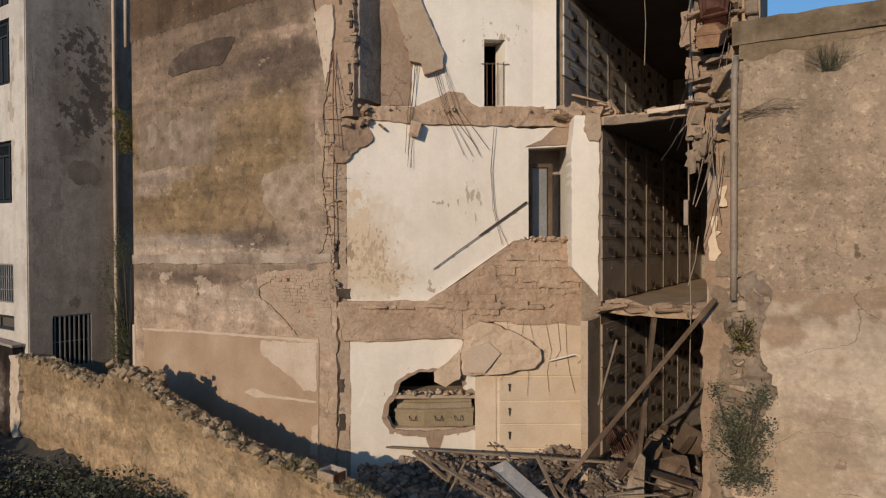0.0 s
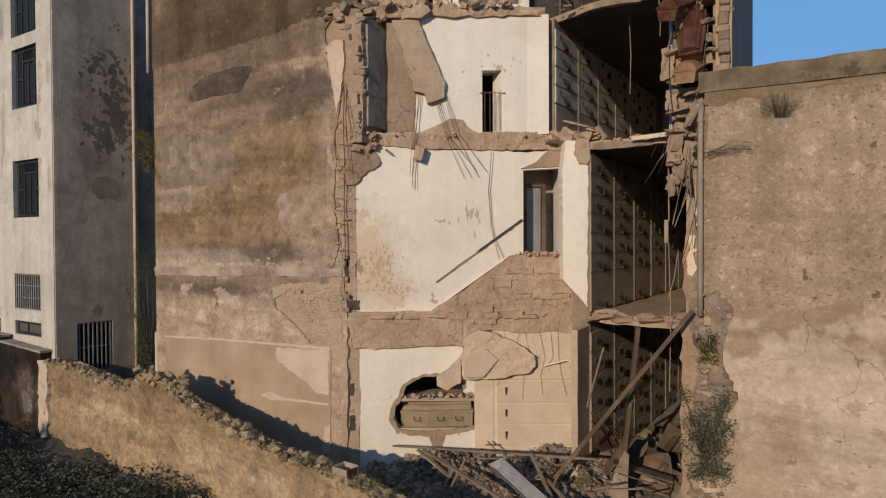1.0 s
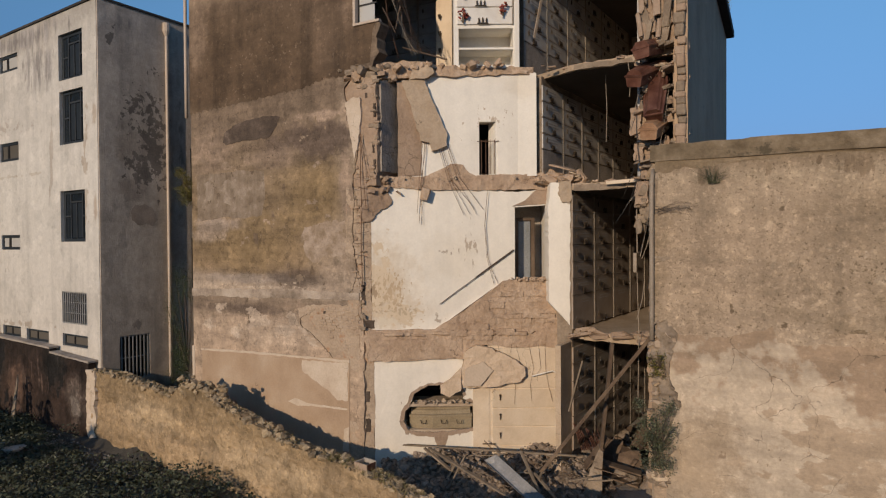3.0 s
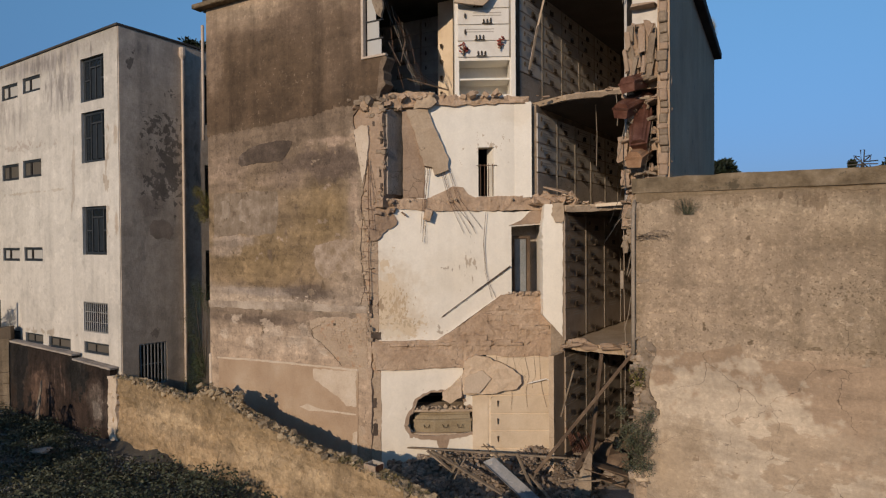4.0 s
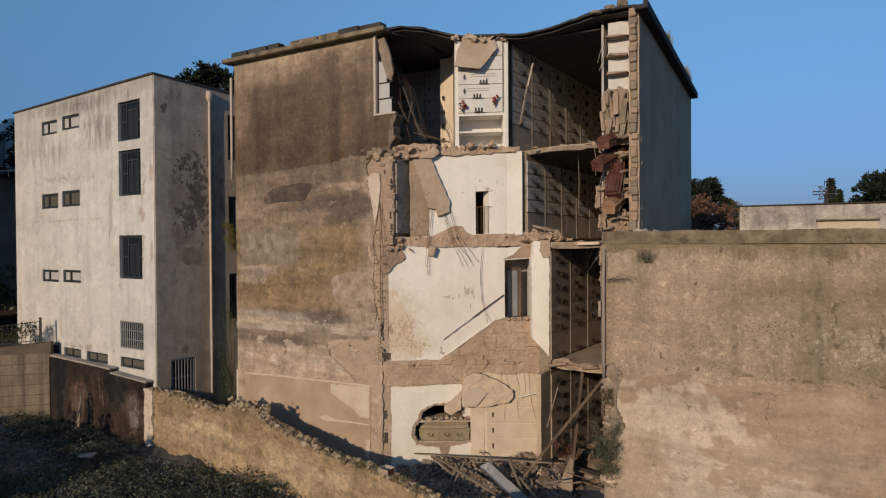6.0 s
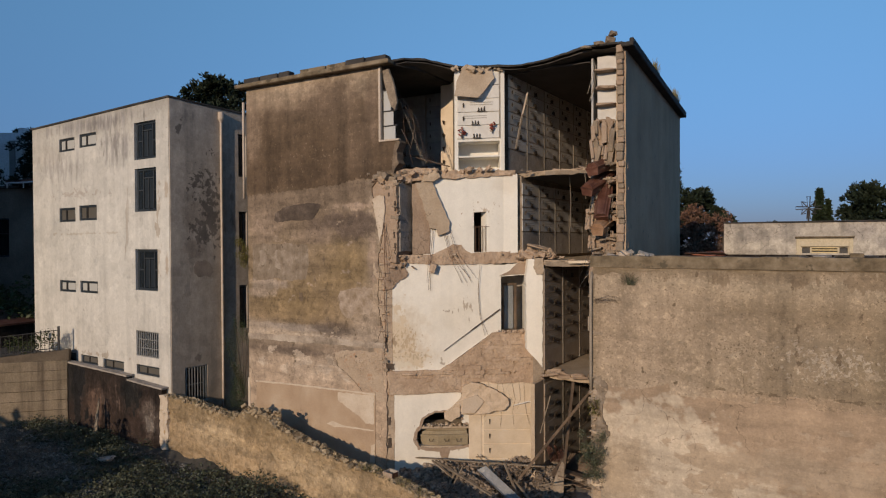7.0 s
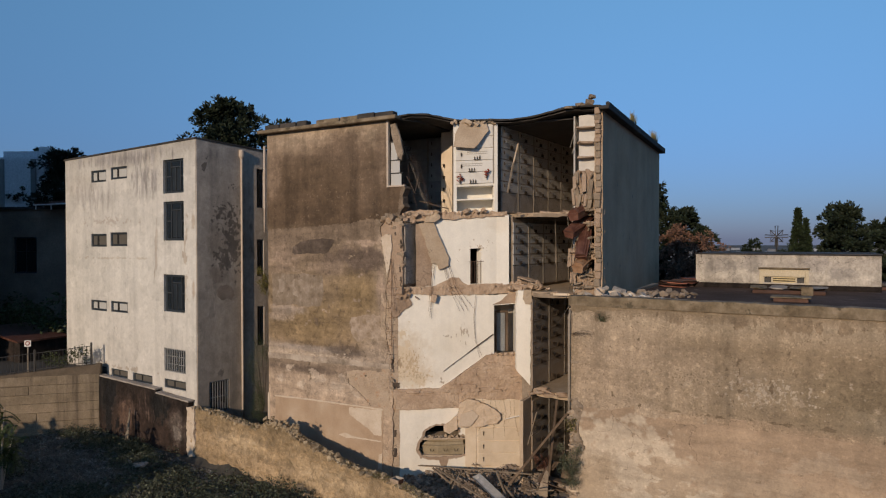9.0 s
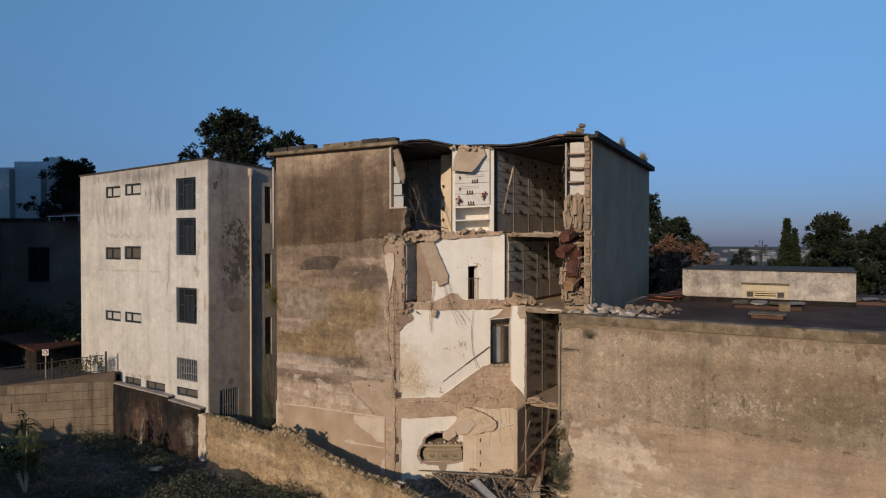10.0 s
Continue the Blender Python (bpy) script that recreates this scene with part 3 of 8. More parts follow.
M["rust"] = surf("rusty_bar", ((0.10, 0.06, 0.04), (0.19, 0.11, 0.07)), 5, 40, 0.004, 0.8, metal=0.3)
M["pipe"] = surf("old_pipe_paint", ((0.42, 0.34, 0.27), (0.55, 0.46, 0.37)), 1.6, 20, 0.006, 0.6)
M["grey_pipe"] = surf("grey_pipe_paint", ((0.22, 0.18, 0.135), (0.32, 0.265, 0.205)), 1.6, 20, 0.006, 0.6)
M["wood"] = surf("dusty_timber", ((0.07, 0.048, 0.033), (0.125, 0.087, 0.06), (0.20, 0.145, 0.10)), 1.5, 18, 0.015, streak=None, island=0.25)
M["wood_pale"] = surf("grey_dusty_plank", ((0.15, 0.115, 0.08), (0.22, 0.172, 0.122), (0.30, 0.24, 0.175)), 1.5, 18, 0.012, island=0.2)
M["rail_wood"] = surf("dark_rail_wood", ((0.06, 0.042, 0.03), (0.11, 0.08, 0.058)), 3, 20, 0.006, 0.6)
M["coffin_red"] = surf("varnished_mahogany", ((0.060, 0.023, 0.016), (0.100, 0.044, 0.030), (0.152, 0.078, 0.057)), 3, 20, 0.006, 0.4, island=0.3)
M["coffin_tan"] = surf("light_brown_coffin_wood", ((0.20, 0.11, 0.06), (0.30, 0.175, 0.10), (0.36, 0.23, 0.14)), 3, 20, 0.006, 0.55)
M["coffin_dusty"] = surf("dusty_grey_coffin", ((0.25, 0.195, 0.12), (0.33, 0.265, 0.17)), 2, 20, 0.006, 0.75)
M["sheet"] = surf("galvanised_sheet", ((0.17, 0.17, 0.175), (0.24, 0.24, 0.24), (0.31, 0.30, 0.29)), 2.5, 20, 0.006, 0.6, metal=0.25, grain=0.2)
M["red"] = surf("faded_red_flowers", ((0.22, 0.04, 0.03), (0.32, 0.10, 0.07)), 9, 40, 0.01, island=-0.2)
M["plaque"] = surf("grey_lettering", ((0.36, 0.325, 0.28), (0.42, 0.385, 0.335)), 6, 40, 0.002)
M["tile_red"] = surf("red_clay_tile", ((0.20, 0.075, 0.05), (0.30, 0.12, 0.08)), 3, 20, 0.01, island=0.2)
M["tile_dark"] = surf("sooty_clay_tile", ((0.07, 0.04, 0.03), (0.13, 0.07, 0.05)), 3, 20, 0.01, island=0.2)
M["soil"] = surf("dark_yard_soil", ((0.05, 0.046, 0.038), (0.08, 0.073, 0.06), (0.115, 0.104, 0.085)), 0.5, 8, 0.05)
M["litter"] = surf("dead_leaf_litter", ((0.085, 0.081, 0.068), (0.153, 0.143, 0.124), (0.255, 0.237, 0.208)), 1.5, 10, 0.01, 0.8, island=-0.5)
M["grass"] = surf("dry_grass", ((0.14, 0.12, 0.05), (0.22, 0.18, 0.08)), 2, 20, 0.01, island=-0.3)
M["ivy"] = surf("ivy_leaf", ((0.032, 0.039, 0.021), (0.056, 0.065, 0.038), (0.101, 0.101, 0.064)), 0.8, 10, 0.01, 0.6, island=-0.45)
M["shrub"] = surf("shrub_leaf", ((0.035, 0.05, 0.016), (0.065, 0.078, 0.024)), 1.2, 10, 0.01, 0.6, island=-0.4)
M["grey_shrub"] = surf("dusty_shrub_leaf", ((0.04, 0.048, 0.026), (0.075, 0.083, 0.045), (0.11, 0.11, 0.065)), 1.2, 10, 0.01, 0.6, island=-0.5)
M["yellow_shrub"] = surf("yellow_leaf", ((0.096, 0.088, 0.018), (0.162, 0.136, 0.027)), 1.2, 10, 0.01, 0.6, island=-0.35)
M["pine"] = surf("pine_needles", ((0.008, 0.014, 0.008), (0.016, 0.025, 0.012), (0.028, 0.036, 0.017)), 0.4, 6, 0.02, 0.7, island=-0.45)
M["cypress"] = surf("cypress_needles", ((0.012, 0.02, 0.008), (0.022, 0.034, 0.012), (0.036, 0.048, 0.018)), 0.4, 6, 0.02, 0.7, island=-0.4)
M["autumn"] = surf("autumn_leaf", ((0.12, 0.062, 0.04), (0.20, 0.11, 0.072)), 0.8, 6, 0.02, 0.7, island=-0.4)
M["bark"] = surf("bark", ((0.06, 0.045, 0.035), (0.12, 0.09, 0.07)), 2, 15, 0.04)
M["asphalt"] = surf("old_asphalt", ((0.045, 0.043, 0.04), (0.07, 0.066, 0.06)), 0.5, 20, 0.01)

M["door_grey"] = surf("grey_blue_door_paint", ((0.20, 0.21, 0.21), (0.27, 0.28, 0.28)), 1.5, 20, 0.005, 0.6)
M["blind"] = surf("dark_window_frame_paint", ((0.018, 0.024, 0.030), (0.03, 0.037, 0.044)), 2, 20, 0.003, 0.5)
M["cream_trim"] = surf("cream_window_trim", ((0.44, 0.37, 0.25), (0.54, 0.46, 0.33)), 1.5, 18, 0.006, 0.8)
M["yellow_frame"] = surf("pale_yellow_frame", ((0.52, 0.40, 0.20), (0.62, 0.50, 0.28)), 2, 20, 0.004, 0.6)


def glass_mat(name, tint, rough=0.08):
    m, nodes, links, bsdf = nodes_of(name)
    bsdf.inputs["Base Color"].default_value = (*tint, 1)
    bsdf.inputs["Roughness"].default_value = rough
    bsdf.inputs["Specular IOR Level"].default_value = 0.6
    return m


M["grille_dark"] = surf("dull_grey_bar_paint", ((0.028, 0.032, 0.036), (0.045, 0.05, 0.054)), 4, 30, 0.003, 0.6)
M["leaf_paint"] = surf("dark_blue_grey_leaf_paint", ((0.013, 0.018, 0.023), (0.022, 0.028, 0.034)), 2, 20, 0.003, 0.5)
M["glass"] = glass_mat("dusty_dark_window_glass", (0.012, 0.016, 0.02), 0.25)
M["grille_paint"] = surf("grey_grille_paint", ((0.20, 0.20, 0.19), (0.28, 0.275, 0.26)), 4, 30, 0.003, 0.6)
M["glass_dim"] = glass_mat("dusty_brown_window_glass", (0.10, 0.09, 0.075), 0.35)
M["glass_pale"] = glass_mat("dusty_pale_window_glass", (0.42, 0.41, 0.38), 0.3)


# ---- mesh building ----
class Shape:
    """Vertices and faces gathered in world metres."""

    def __init__(self):
        self.v, self.f = [], []

    def add(self, verts, faces):
        k = len(self.v)
        self.v += [tuple(p) for p in verts]
        self.f += [tuple(i + k for i in q) for q in faces]
        return self

    def box(self, lo, hi, fr=None, cut=0.0):
        """A box with chamfered edges, in the plain axes or in a wall's frame fr(u, w, z)."""
        fr = fr or (lambda x, y, z: (x, y, z))
        c = min(cut, 0.3 * min(abs(b - a) for a, b in zip(lo, hi)))
        (x0, y0, z0), (x1, y1, z1) = lo, hi
        if c <= 0:
            p = [(x, y, z) for z in (z0, z1) for y in (y0, y1) for x in (x0, x1)]
            q = [(0, 2, 3, 1), (4, 5, 7, 6), (0, 1, 5, 4), (2, 6, 7, 3), (0, 4, 6, 2), (1, 3, 7, 5)]
            return self.add([fr(*a) for a in p], q)
        p = []
        for sz in (0, 1):
            for sy in (0, 1):
                for sx in (0, 1):
                    X, Y, Z = (x0, x1)[sx], (y0, y1)[sy], (z0, z1)[sz]
                    ix, iy, iz = (c, -c)[sx], (c, -c)[sy], (c, -c)[sz]
                    p += [(X, Y + iy, Z + iz), (X + ix, Y, Z + iz), (X + ix, Y + iy, Z)]
        n = lambda sx, sy, sz, k: (sz * 4 + sy * 2 + sx) * 3 + k
        q = []
        for s in (0, 1):
            q.append((n(s, 0, 0, 0), n(s, 1, 0, 0), n(s, 1, 1, 0), n(s, 0, 1, 0)))
            q.append((n(0, s, 0, 1), n(1, s, 0, 1), n(1, s, 1, 1), n(0, s, 1, 1)))
            q.append((n(0, 0, s, 2), n(1, 0, s, 2), n(1, 1, s, 2), n(0, 1, s, 2)))
        for a in (0, 1):
            for b in (0, 1):
                q.append((n(0, a, b, 1), n(1, a, b, 1), n(1, a, b, 2), n(0, a, b, 2)))
                q.append((n(a, 0, b, 0), n(a, 1, b, 0), n(a, 1, b, 2), n(a, 0, b, 2)))
                q.append((n(a, b, 0, 0), n(a, b, 1, 0), n(a, b, 1, 1), n(a, b, 0, 1)))
        for sz in (0, 1):
            for sy in (0, 1):
                for sx in (0, 1):
                    q.append((n(sx, sy, sz, 0), n(sx, sy, sz, 1), n(sx, sy, sz, 2)))
        return self.add([fr(*a) for a in p], q)

    def beam(self, a, b, wide, deep, turn=0.0, cut=0.01):
        """A squared bar from a to b."""
        a, b = Vector(a), Vector(b)
        d = b - a
        m = Matrix.Translation(a) @ d.to_track_quat("X", "Z").to_matrix().to_4x4() @ pose(0, 0, 0, turn)
        return self.box((0, -wide / 2, -deep / 2), (d.length, wide / 2, deep / 2), lambda x, y, z: m @ Vector((x, y, z)), cut)

    def tube(self, pts, r, sides=6):
        """A round bar along points; r is a radius or one for each point."""
        pts = [Vector(p) for p in pts]
        k = len(self.v)
        for i, p in enumerate(pts):
            d = (pts[min(i + 1, len(pts) - 1)] - pts[max(i - 1, 0)]).normalized()
            s = d.orthogonal().normalized() if abs(d.z) > 0.98 else d.cross(Vector((0, 0, 1))).normalized()
            t = d.cross(s)
            rad = r[i] if isinstance(r, (list, tuple)) else r
            for j in range(sides):
                a = 2 * math.pi * j / sides
                self.v.append(tuple(p + (s * math.cos(a) + t * math.sin(a)) * rad))
        for i in range(len(pts) - 1):
            for j in range(sides):
                j2 = (j + 1) % sides
                self.f.append((k + i * sides + j, k + i * sides + j2, k + (i + 1) * sides + j2, k + (i + 1) * sides + j))
        self.f.append(tuple(k + j for j in range(sides)))
        self.f.append(tuple(k + (len(pts) - 1) * sides + j for j in reversed(range(sides))))
        return self

    def chunk(self, at, size, rng, turn=None):
        """A broken lump of masonry: one of a bank of rough hulls, sized and turned."""
        sx, sy, sz = size if isinstance(size, tuple) else (size * rng.uniform(0.8, 1.5), size * rng.uniform(0.6, 1.1), size * rng.uniform(0.35, 0.9))
        e = turn or (rng.uniform(-40, 40), rng.uniform(-40, 40), rng.uniform(0, 360))
        m = pose(*at, *e) @ Matrix.Diagonal((sx * 0.5, sy * 0.5, sz * 0.5, 1))
        verts, faces = LUMPS[rng.randrange(len(LUMPS))]
        return self.add([m @ p for p in verts], faces)


def rough_hull(rng):
    """The hull of points strewn over a knocked-about block, with its flat breaks."""
    bm = bmesh.new()
    for i in range(26):
        p = [rng.uniform(-1, 1) for k in range(3)]
        for k in rng.sample((0, 1, 2), 2 if i % 3 else 1):
            p[k] = math.copysign(rng.uniform(0.82, 1.0), p[k])
        if abs(p[0]) + abs(p[1]) + abs(p[2]) > 2.35:
            p = [c * 0.8 for c in p]
        bm.verts.new(p)
    hull = bmesh.ops.convex_hull(bm, input=bm.verts)
    loose = {g for g in hull["geom_interior"] + hull["geom_unused"] if isinstance(g, bmesh.types.BMVert)}
    bmesh.ops.delete(bm, geom=list(loose), context="VERTS")
    bmesh.ops.dissolve_limit(bm, angle_limit=radians(11), verts=bm.verts, edges=bm.edges)
    bm.verts.index_update()
    out = [v.co.copy() for v in bm.verts], [tuple(v.index for v in f.verts) for f in bm.faces]
    bm.free()
    return out


LUMPS = [rough_hull(random.Random(900 + k)) for k in range(36)]


def obj(name, shape, material, parent=None, label="", smooth=False):
    me = bpy.data.meshes.new(name)
    me.from_pydata(shape.v, [], shape.f)
    if smooth:
        me.polygons.foreach_set("use_smooth", [True] * len(me.polygons))
    me.materials.append(M[material])
    bm = bmesh.new()
    bm.from_mesh(me)
    bmesh.ops.recalc_face_normals(bm, faces=bm.faces)
    bm.to_mesh(me)
    bm.free()
    ob = new(name, me)
    if parent is not None:
        hang(ob, parent)
    if label:
        ob["label"] = label
    return ob


def world_of(ob):
    m = Matrix.Identity(4)
    while ob is not None:
        m = ob.matrix_parent_inverse @ ob.matrix_basis @ m if ob.parent else ob.matrix_basis @ m
        ob = ob.parent
    return m


def hang(ob, parent):
    """Makes ob a part of parent where it stands."""
    ob.parent = parent
    ob.matrix_parent_inverse = world_of(parent).inverted()
    return ob


def thing(name, at, label, category, group="", kind=""):
    e = new(name)
    e.empty_display_size = 0.3
    e.matrix_basis = pose(*at)
    return tagged(e, label, category, group, kind)


def jag(pts, amp, step, seed, closed=False):
    """A line broken into short uneven steps."""
    rng = random.Random(seed)
    out = []
    ends = list(zip(pts, pts[1:] + pts[:1])) if closed else list(zip(pts, pts[1:]))
    for a, b in ends:
        n = max(1, round(math.hypot(b[0] - a[0], b[1] - a[1]) / step))
        for i in range(n):
            k = (i + (rng.uniform(-0.3, 0.3) if i else 0)) / n
            j = amp if i else amp * 0.3
            out.append((a[0] + (b[0] - a[0]) * k + rng.uniform(-j, j), a[1] + (b[1] - a[1]) * k + rng.uniform(-j, j)))
    if not closed:
        out.append(tuple(pts[-1]))
    return out


def inside(p, poly):
    x, y = p
    c = False
    for (x0, y0), (x1, y1) in zip(poly, poly[1:] + poly[:1]):
        if (y0 > y) != (y1 > y) and x < (x1 - x0) * (y - y0) / (y1 - y0) + x0:
            c = not c
    return c


def plate(fr, outline, thick, holes=(), step=0.0, rise=0.0, grain=1.5, seed=1, proud=0.0, shape=None):
    """A wall or slab of any outline in a frame fr(u, w, z), with openings through it and, with step, an uneven face."""
    from mathutils import geometry
    pts, edges = [], []
    for loop in (outline, *holes):
        k = len(pts)
        pts += [Vector(p) for p in loop]
        edges += [(k + i, k + (i + 1) % len(loop)) for i in range(len(loop))]
    if step:
        us, zs = [p[0] for p in outline], [p[1] for p in outline]
        rng = random.Random(seed)
        u = min(us) + step * 0.5
        while u < max(us):
            z = min(zs) + step * 0.5
            while z < max(zs):
                p = (u + rng.uniform(-0.3, 0.3) * step, z + rng.uniform(-0.3, 0.3) * step)
                if inside(p, list(outline)) and not any(inside(p, list(h)) for h in holes):
                    pts.append(Vector(p))
                z += step
            u += step
    vs, _, fs, _, _, _ = geometry.delaunay_2d_cdt(pts, edges, [], 1, 1e-5)
    keep = []
    for f in fs:
        c = sum((vs[i] for i in f), Vector((0, 0))) / len(f)
        if inside((c.x, c.y), list(outline)) and not any(inside((c.x, c.y), list(h)) for h in holes):
            keep.append(tuple(f))
    used = {}
    for f in keep:
        for a, b in zip(f, f[1:] + f[:1]):
            used[(a, b)] = used.get((a, b), 0) + 1
    sh = shape or Shape()
    k, n = len(sh.v), len(vs)
    for v in vs:
        w = rise * (noise.fractal(Vector((v.x * grain + seed * 7.1, v.y * grain, seed * 3.3)), 0.7, 2.0, 4)) if rise else 0.0
        sh.v.append(tuple(fr(v.x, proud + w, v.y)))
    for v in vs:
        sh.v.append(tuple(fr(v.x, proud - thick, v.y)))
    for f in keep:
        sh.f.append(tuple(k + i for i in f))
        sh.f.append(tuple(k + n + i for i in reversed(f)))
    for a, b in used:
        if (b, a) not in used:
            sh.f.append((k + a, k + n + a, k + n + b, k + b))
    return sh


def rect(u0, z0, u1, z1):
    return [(u0, z0), (u1, z0), (u1, z1), (u0, z1)]


# wall frames: u runs along the wall (as x, or y for the walls that run back), w stands out of its face, z is height
def frame_x(x0, y0, slope):
    n = Vector((slope, -1, 0)).normalized()
    return lambda u, w, z: (u + n.x * w, y0 + slope * (u - x0) + n.y * w, z)


def frame_y(x0, y0, slope):
    n = Vector((1, -slope, 0)).normalized()
    return lambda u, w, z: (x0 + slope * (u - y0) + n.x * w, u + n.y * w, z)


FA = frame_x(0, 12.08, 0.0)          # front of the burial building
PLAIN_WW = frame_x(-7.6, 14.7, 0.6)


def WW(u, w, z):
    """Slanting stair wall laid open by the fall; it bends forward to meet the front wall."""
    x, y, _ = PLAIN_WW(u, w, z)
    k = 1 - 0.042 * min(1.1, max(0.0, (-5.8 - u) / 4.6))
    return (1.65 + (x - 1.65) * k, -3.1 + (y + 3.1) * k, 7.6 + (z - 7.6) * k)


WH = frame_x(-23, 11.57, -0.05)      # front of the white house
SD = frame_y(-23, 11.57, 0.14)       # side of the white house
HALL2 = frame_y(-4.75, 15.7, 0.045)  # niche walls of the halls, floor by floor
HALL3 = frame_y(-5.80, 16.0, 0.045)
HALL4 = frame_y(-6.40, 15.6, 0.045)
SX = frame_y(-1.16, 15.05, -0.055)   # free side wall of the burial building
RW = frame_x(0, 10.85, 0.0)          # front of the annex
YW = frame_x(-23.1, 11.2, -0.125)    # yard wall
DW = frame_x(-23.1, 11.2, -0.025)     # retaining wall


# ---- ground and distance ----
def ground_height(x, y):
    r = math.hypot(x, y - 10)
    z = 0.25 * noise.noise(Vector((x * 0.15, y * 0.15, 0))) + 0.1 * noise.noise(Vector((x * 0.7, y * 0.7, 3)))
    if y > 13:
        z += min(1, (y - 13) / 14) * 4.0
    elif y > 10.5 - 0.125 * (x + 17) and -23 < x < -1:
        z += 0.5
    if -19 < x < -0.5 and 10 < y < 30:
        z = min(z, 0.15)
    if r > 90:
        z = z + (-18 - z) * min(1, (r - 90) / 700) ** 0.7
    return z


g = Shape()
radii = [0.0] + [1.2 * i for i in range(1, 40)] + [48 * 1.16 ** i for i in range(1, 32)]
radii = [r for r in radii if r < 4600]
SECTORS = 120
for r in radii:
    for j in range(SECTORS):
        a = 2 * math.pi * j / SECTORS
        x, y = -10 + r * math.cos(a), 6 + r * math.sin(a)
        g.v.append((x, y, ground_height(x, y)))
for i in range(len(radii) - 1):
    for j in range(SECTORS):
        j2 = (j + 1) % SECTORS
        g.f.append((i * SECTORS + j, i * SECTORS + j2, (i + 1) * SECTORS + j2, (i + 1) * SECTORS + j))
ground = tagged(obj("ground", g, "soil", smooth=True), "dark earth ground with litter falling away to distance", "ground", kind="structure")

rng = random.Random(5)
town = Shape()
for i in range(240):
    a, d = rng.uniform(radians(66), radians(112)), rng.uniform(900, 2300)
    x, y = d * math.cos(a), d * math.sin(a)
    z = ground_height(x, y)
    s = rng.uniform(8, 26)
    town.box((x, y, z - 2), (x + s, y + s, z + rng.uniform(2, 9)))
tagged(obj("distant_town", town, "town"), "low buildings of a far-off town, haze painted in their colour", "town", kind="stuff")

# ---- burial building ----
tomb = thing("burial_building", (-9, 20, 0), "collapsed multi-storey cemetery building with open burial halls", "building")

# front wall: intact on one side, torn open on the other
edge = jag([(-10.2, 0.2), (-10.15, 4.6), (-10.25, 6.2), (-10.45, 7.6), (-10.35, 8.9), (-10.55, 9.6), (-10.35, 10.6), (-10.75, 11.6), (-10.85, 12.6), (-10.5, 13.0)], 0.035, 0.14, 3)
edge2 = jag([(-10.5, 13.0), (-9.75, 13.1), (-9.5, 13.5), (-9.62, 14.0), (-9.42, 14.34)], 0.06, 0.2, 4)
outline = [(-18.05, 0.2)] + edge + edge2[1:] + [(-9.5, 14.45), (-10.42, 14.45), (-10.42, 17.5), (-18.05, 17.5)]
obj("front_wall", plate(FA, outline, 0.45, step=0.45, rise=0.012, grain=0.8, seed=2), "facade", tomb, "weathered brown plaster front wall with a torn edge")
# ledge lines and plaster layers on it
coat = jag([(-18.07, 12.52), (-16, 12.62), (-14.2, 12.72), (-12.6, 12.78), (-11.6, 13.0), (-10.9, 12.95), (-10.45, 13.2)], 0.05, 0.08, 301)
obj("upper_coat", plate(FA, coat + [(-9.85, 13.25), (-9.72, 14.2), (-9.6, 14.45), (-10.44, 14.45), (-10.44, 17.5), (-18.07, 17.5)], 0.05, step=0.45, rise=0.012, grain=0.8, seed=2, proud=0.009), "upper_facade", tomb, "dark brown weathered upper coat of plaster")
obj("ledge", plate(FA, jag([(-18.07, 5.84), (-10.3, 5.98)], 0.03, 0.2, 302) + jag([(-10.3, 6.2), (-14.0, 6.2), (-18.07, 6.12)], 0.03, 0.2, 303), 0.06, step=0.15, rise=0.02, grain=2.0, proud=0.03), "ledge_plaster", tomb, "pale bulging ledge line with dark mould below")
obj("plaster_flake", plate(FA, jag([(-10.79, 12.12), (-10.5, 12.25), (-10.23, 12.23), (-10.18, 11.76), (-10.28, 10.92), (-10.45, 10.29), (-10.56, 10.96), (-10.7, 11.56)], 0.02, 0.1, 304, True), 0.08, proud=0.025), "pale_patch", tomb, "pale flake of plaster at the torn edge")
CORE = lambda u, w, z: (u, 12.075 + max(0.0, u + 10.3) * 0.6 - w, z)
core = [(-10.8, 0.3), (-9.95, 0.3)] + jag([(-9.95, 0.3), (-9.93, 3.9), (-10.0, 6.0), (-9.98, 8.4), (-9.85, 9.5)], 0.022, 0.13, 305)[1:] + [(-10.8, 9.5)]
obj("torn_core", plate(CORE, core, 0.7, step=0.16, rise=0.03, grain=1.8, seed=12, proud=-0.01), "bare", tomb, "torn masonry core of the front wall")
core = jag([(-11.1, 9.5), (-9.66, 9.5), (-9.62, 11.0), (-9.66, 12.75), (-10.5, 12.9), (-11.1, 12.7)], 0.025, 0.12, 306, True)
obj("masonry_column", plate(FA, core, 1.25, step=0.18, rise=0.04, grain=1.8, seed=13, proud=-0.06), "core", tomb, "broken masonry column with its shaded flank")
obj("column_flank", plate(lambda u, w, z: (-9.585 + w + (u - 12.3) * 0.03, u, z), jag([(12.3, 9.95), (13.7, 9.95), (13.75, 12.7), (12.9, 12.85), (12.3, 12.7)], 0.03, 0.25, 307, True), 0.06, step=0.2, rise=0.008, grain=2.0, seed=14), "concrete", tomb)
rng = random.Random(308)
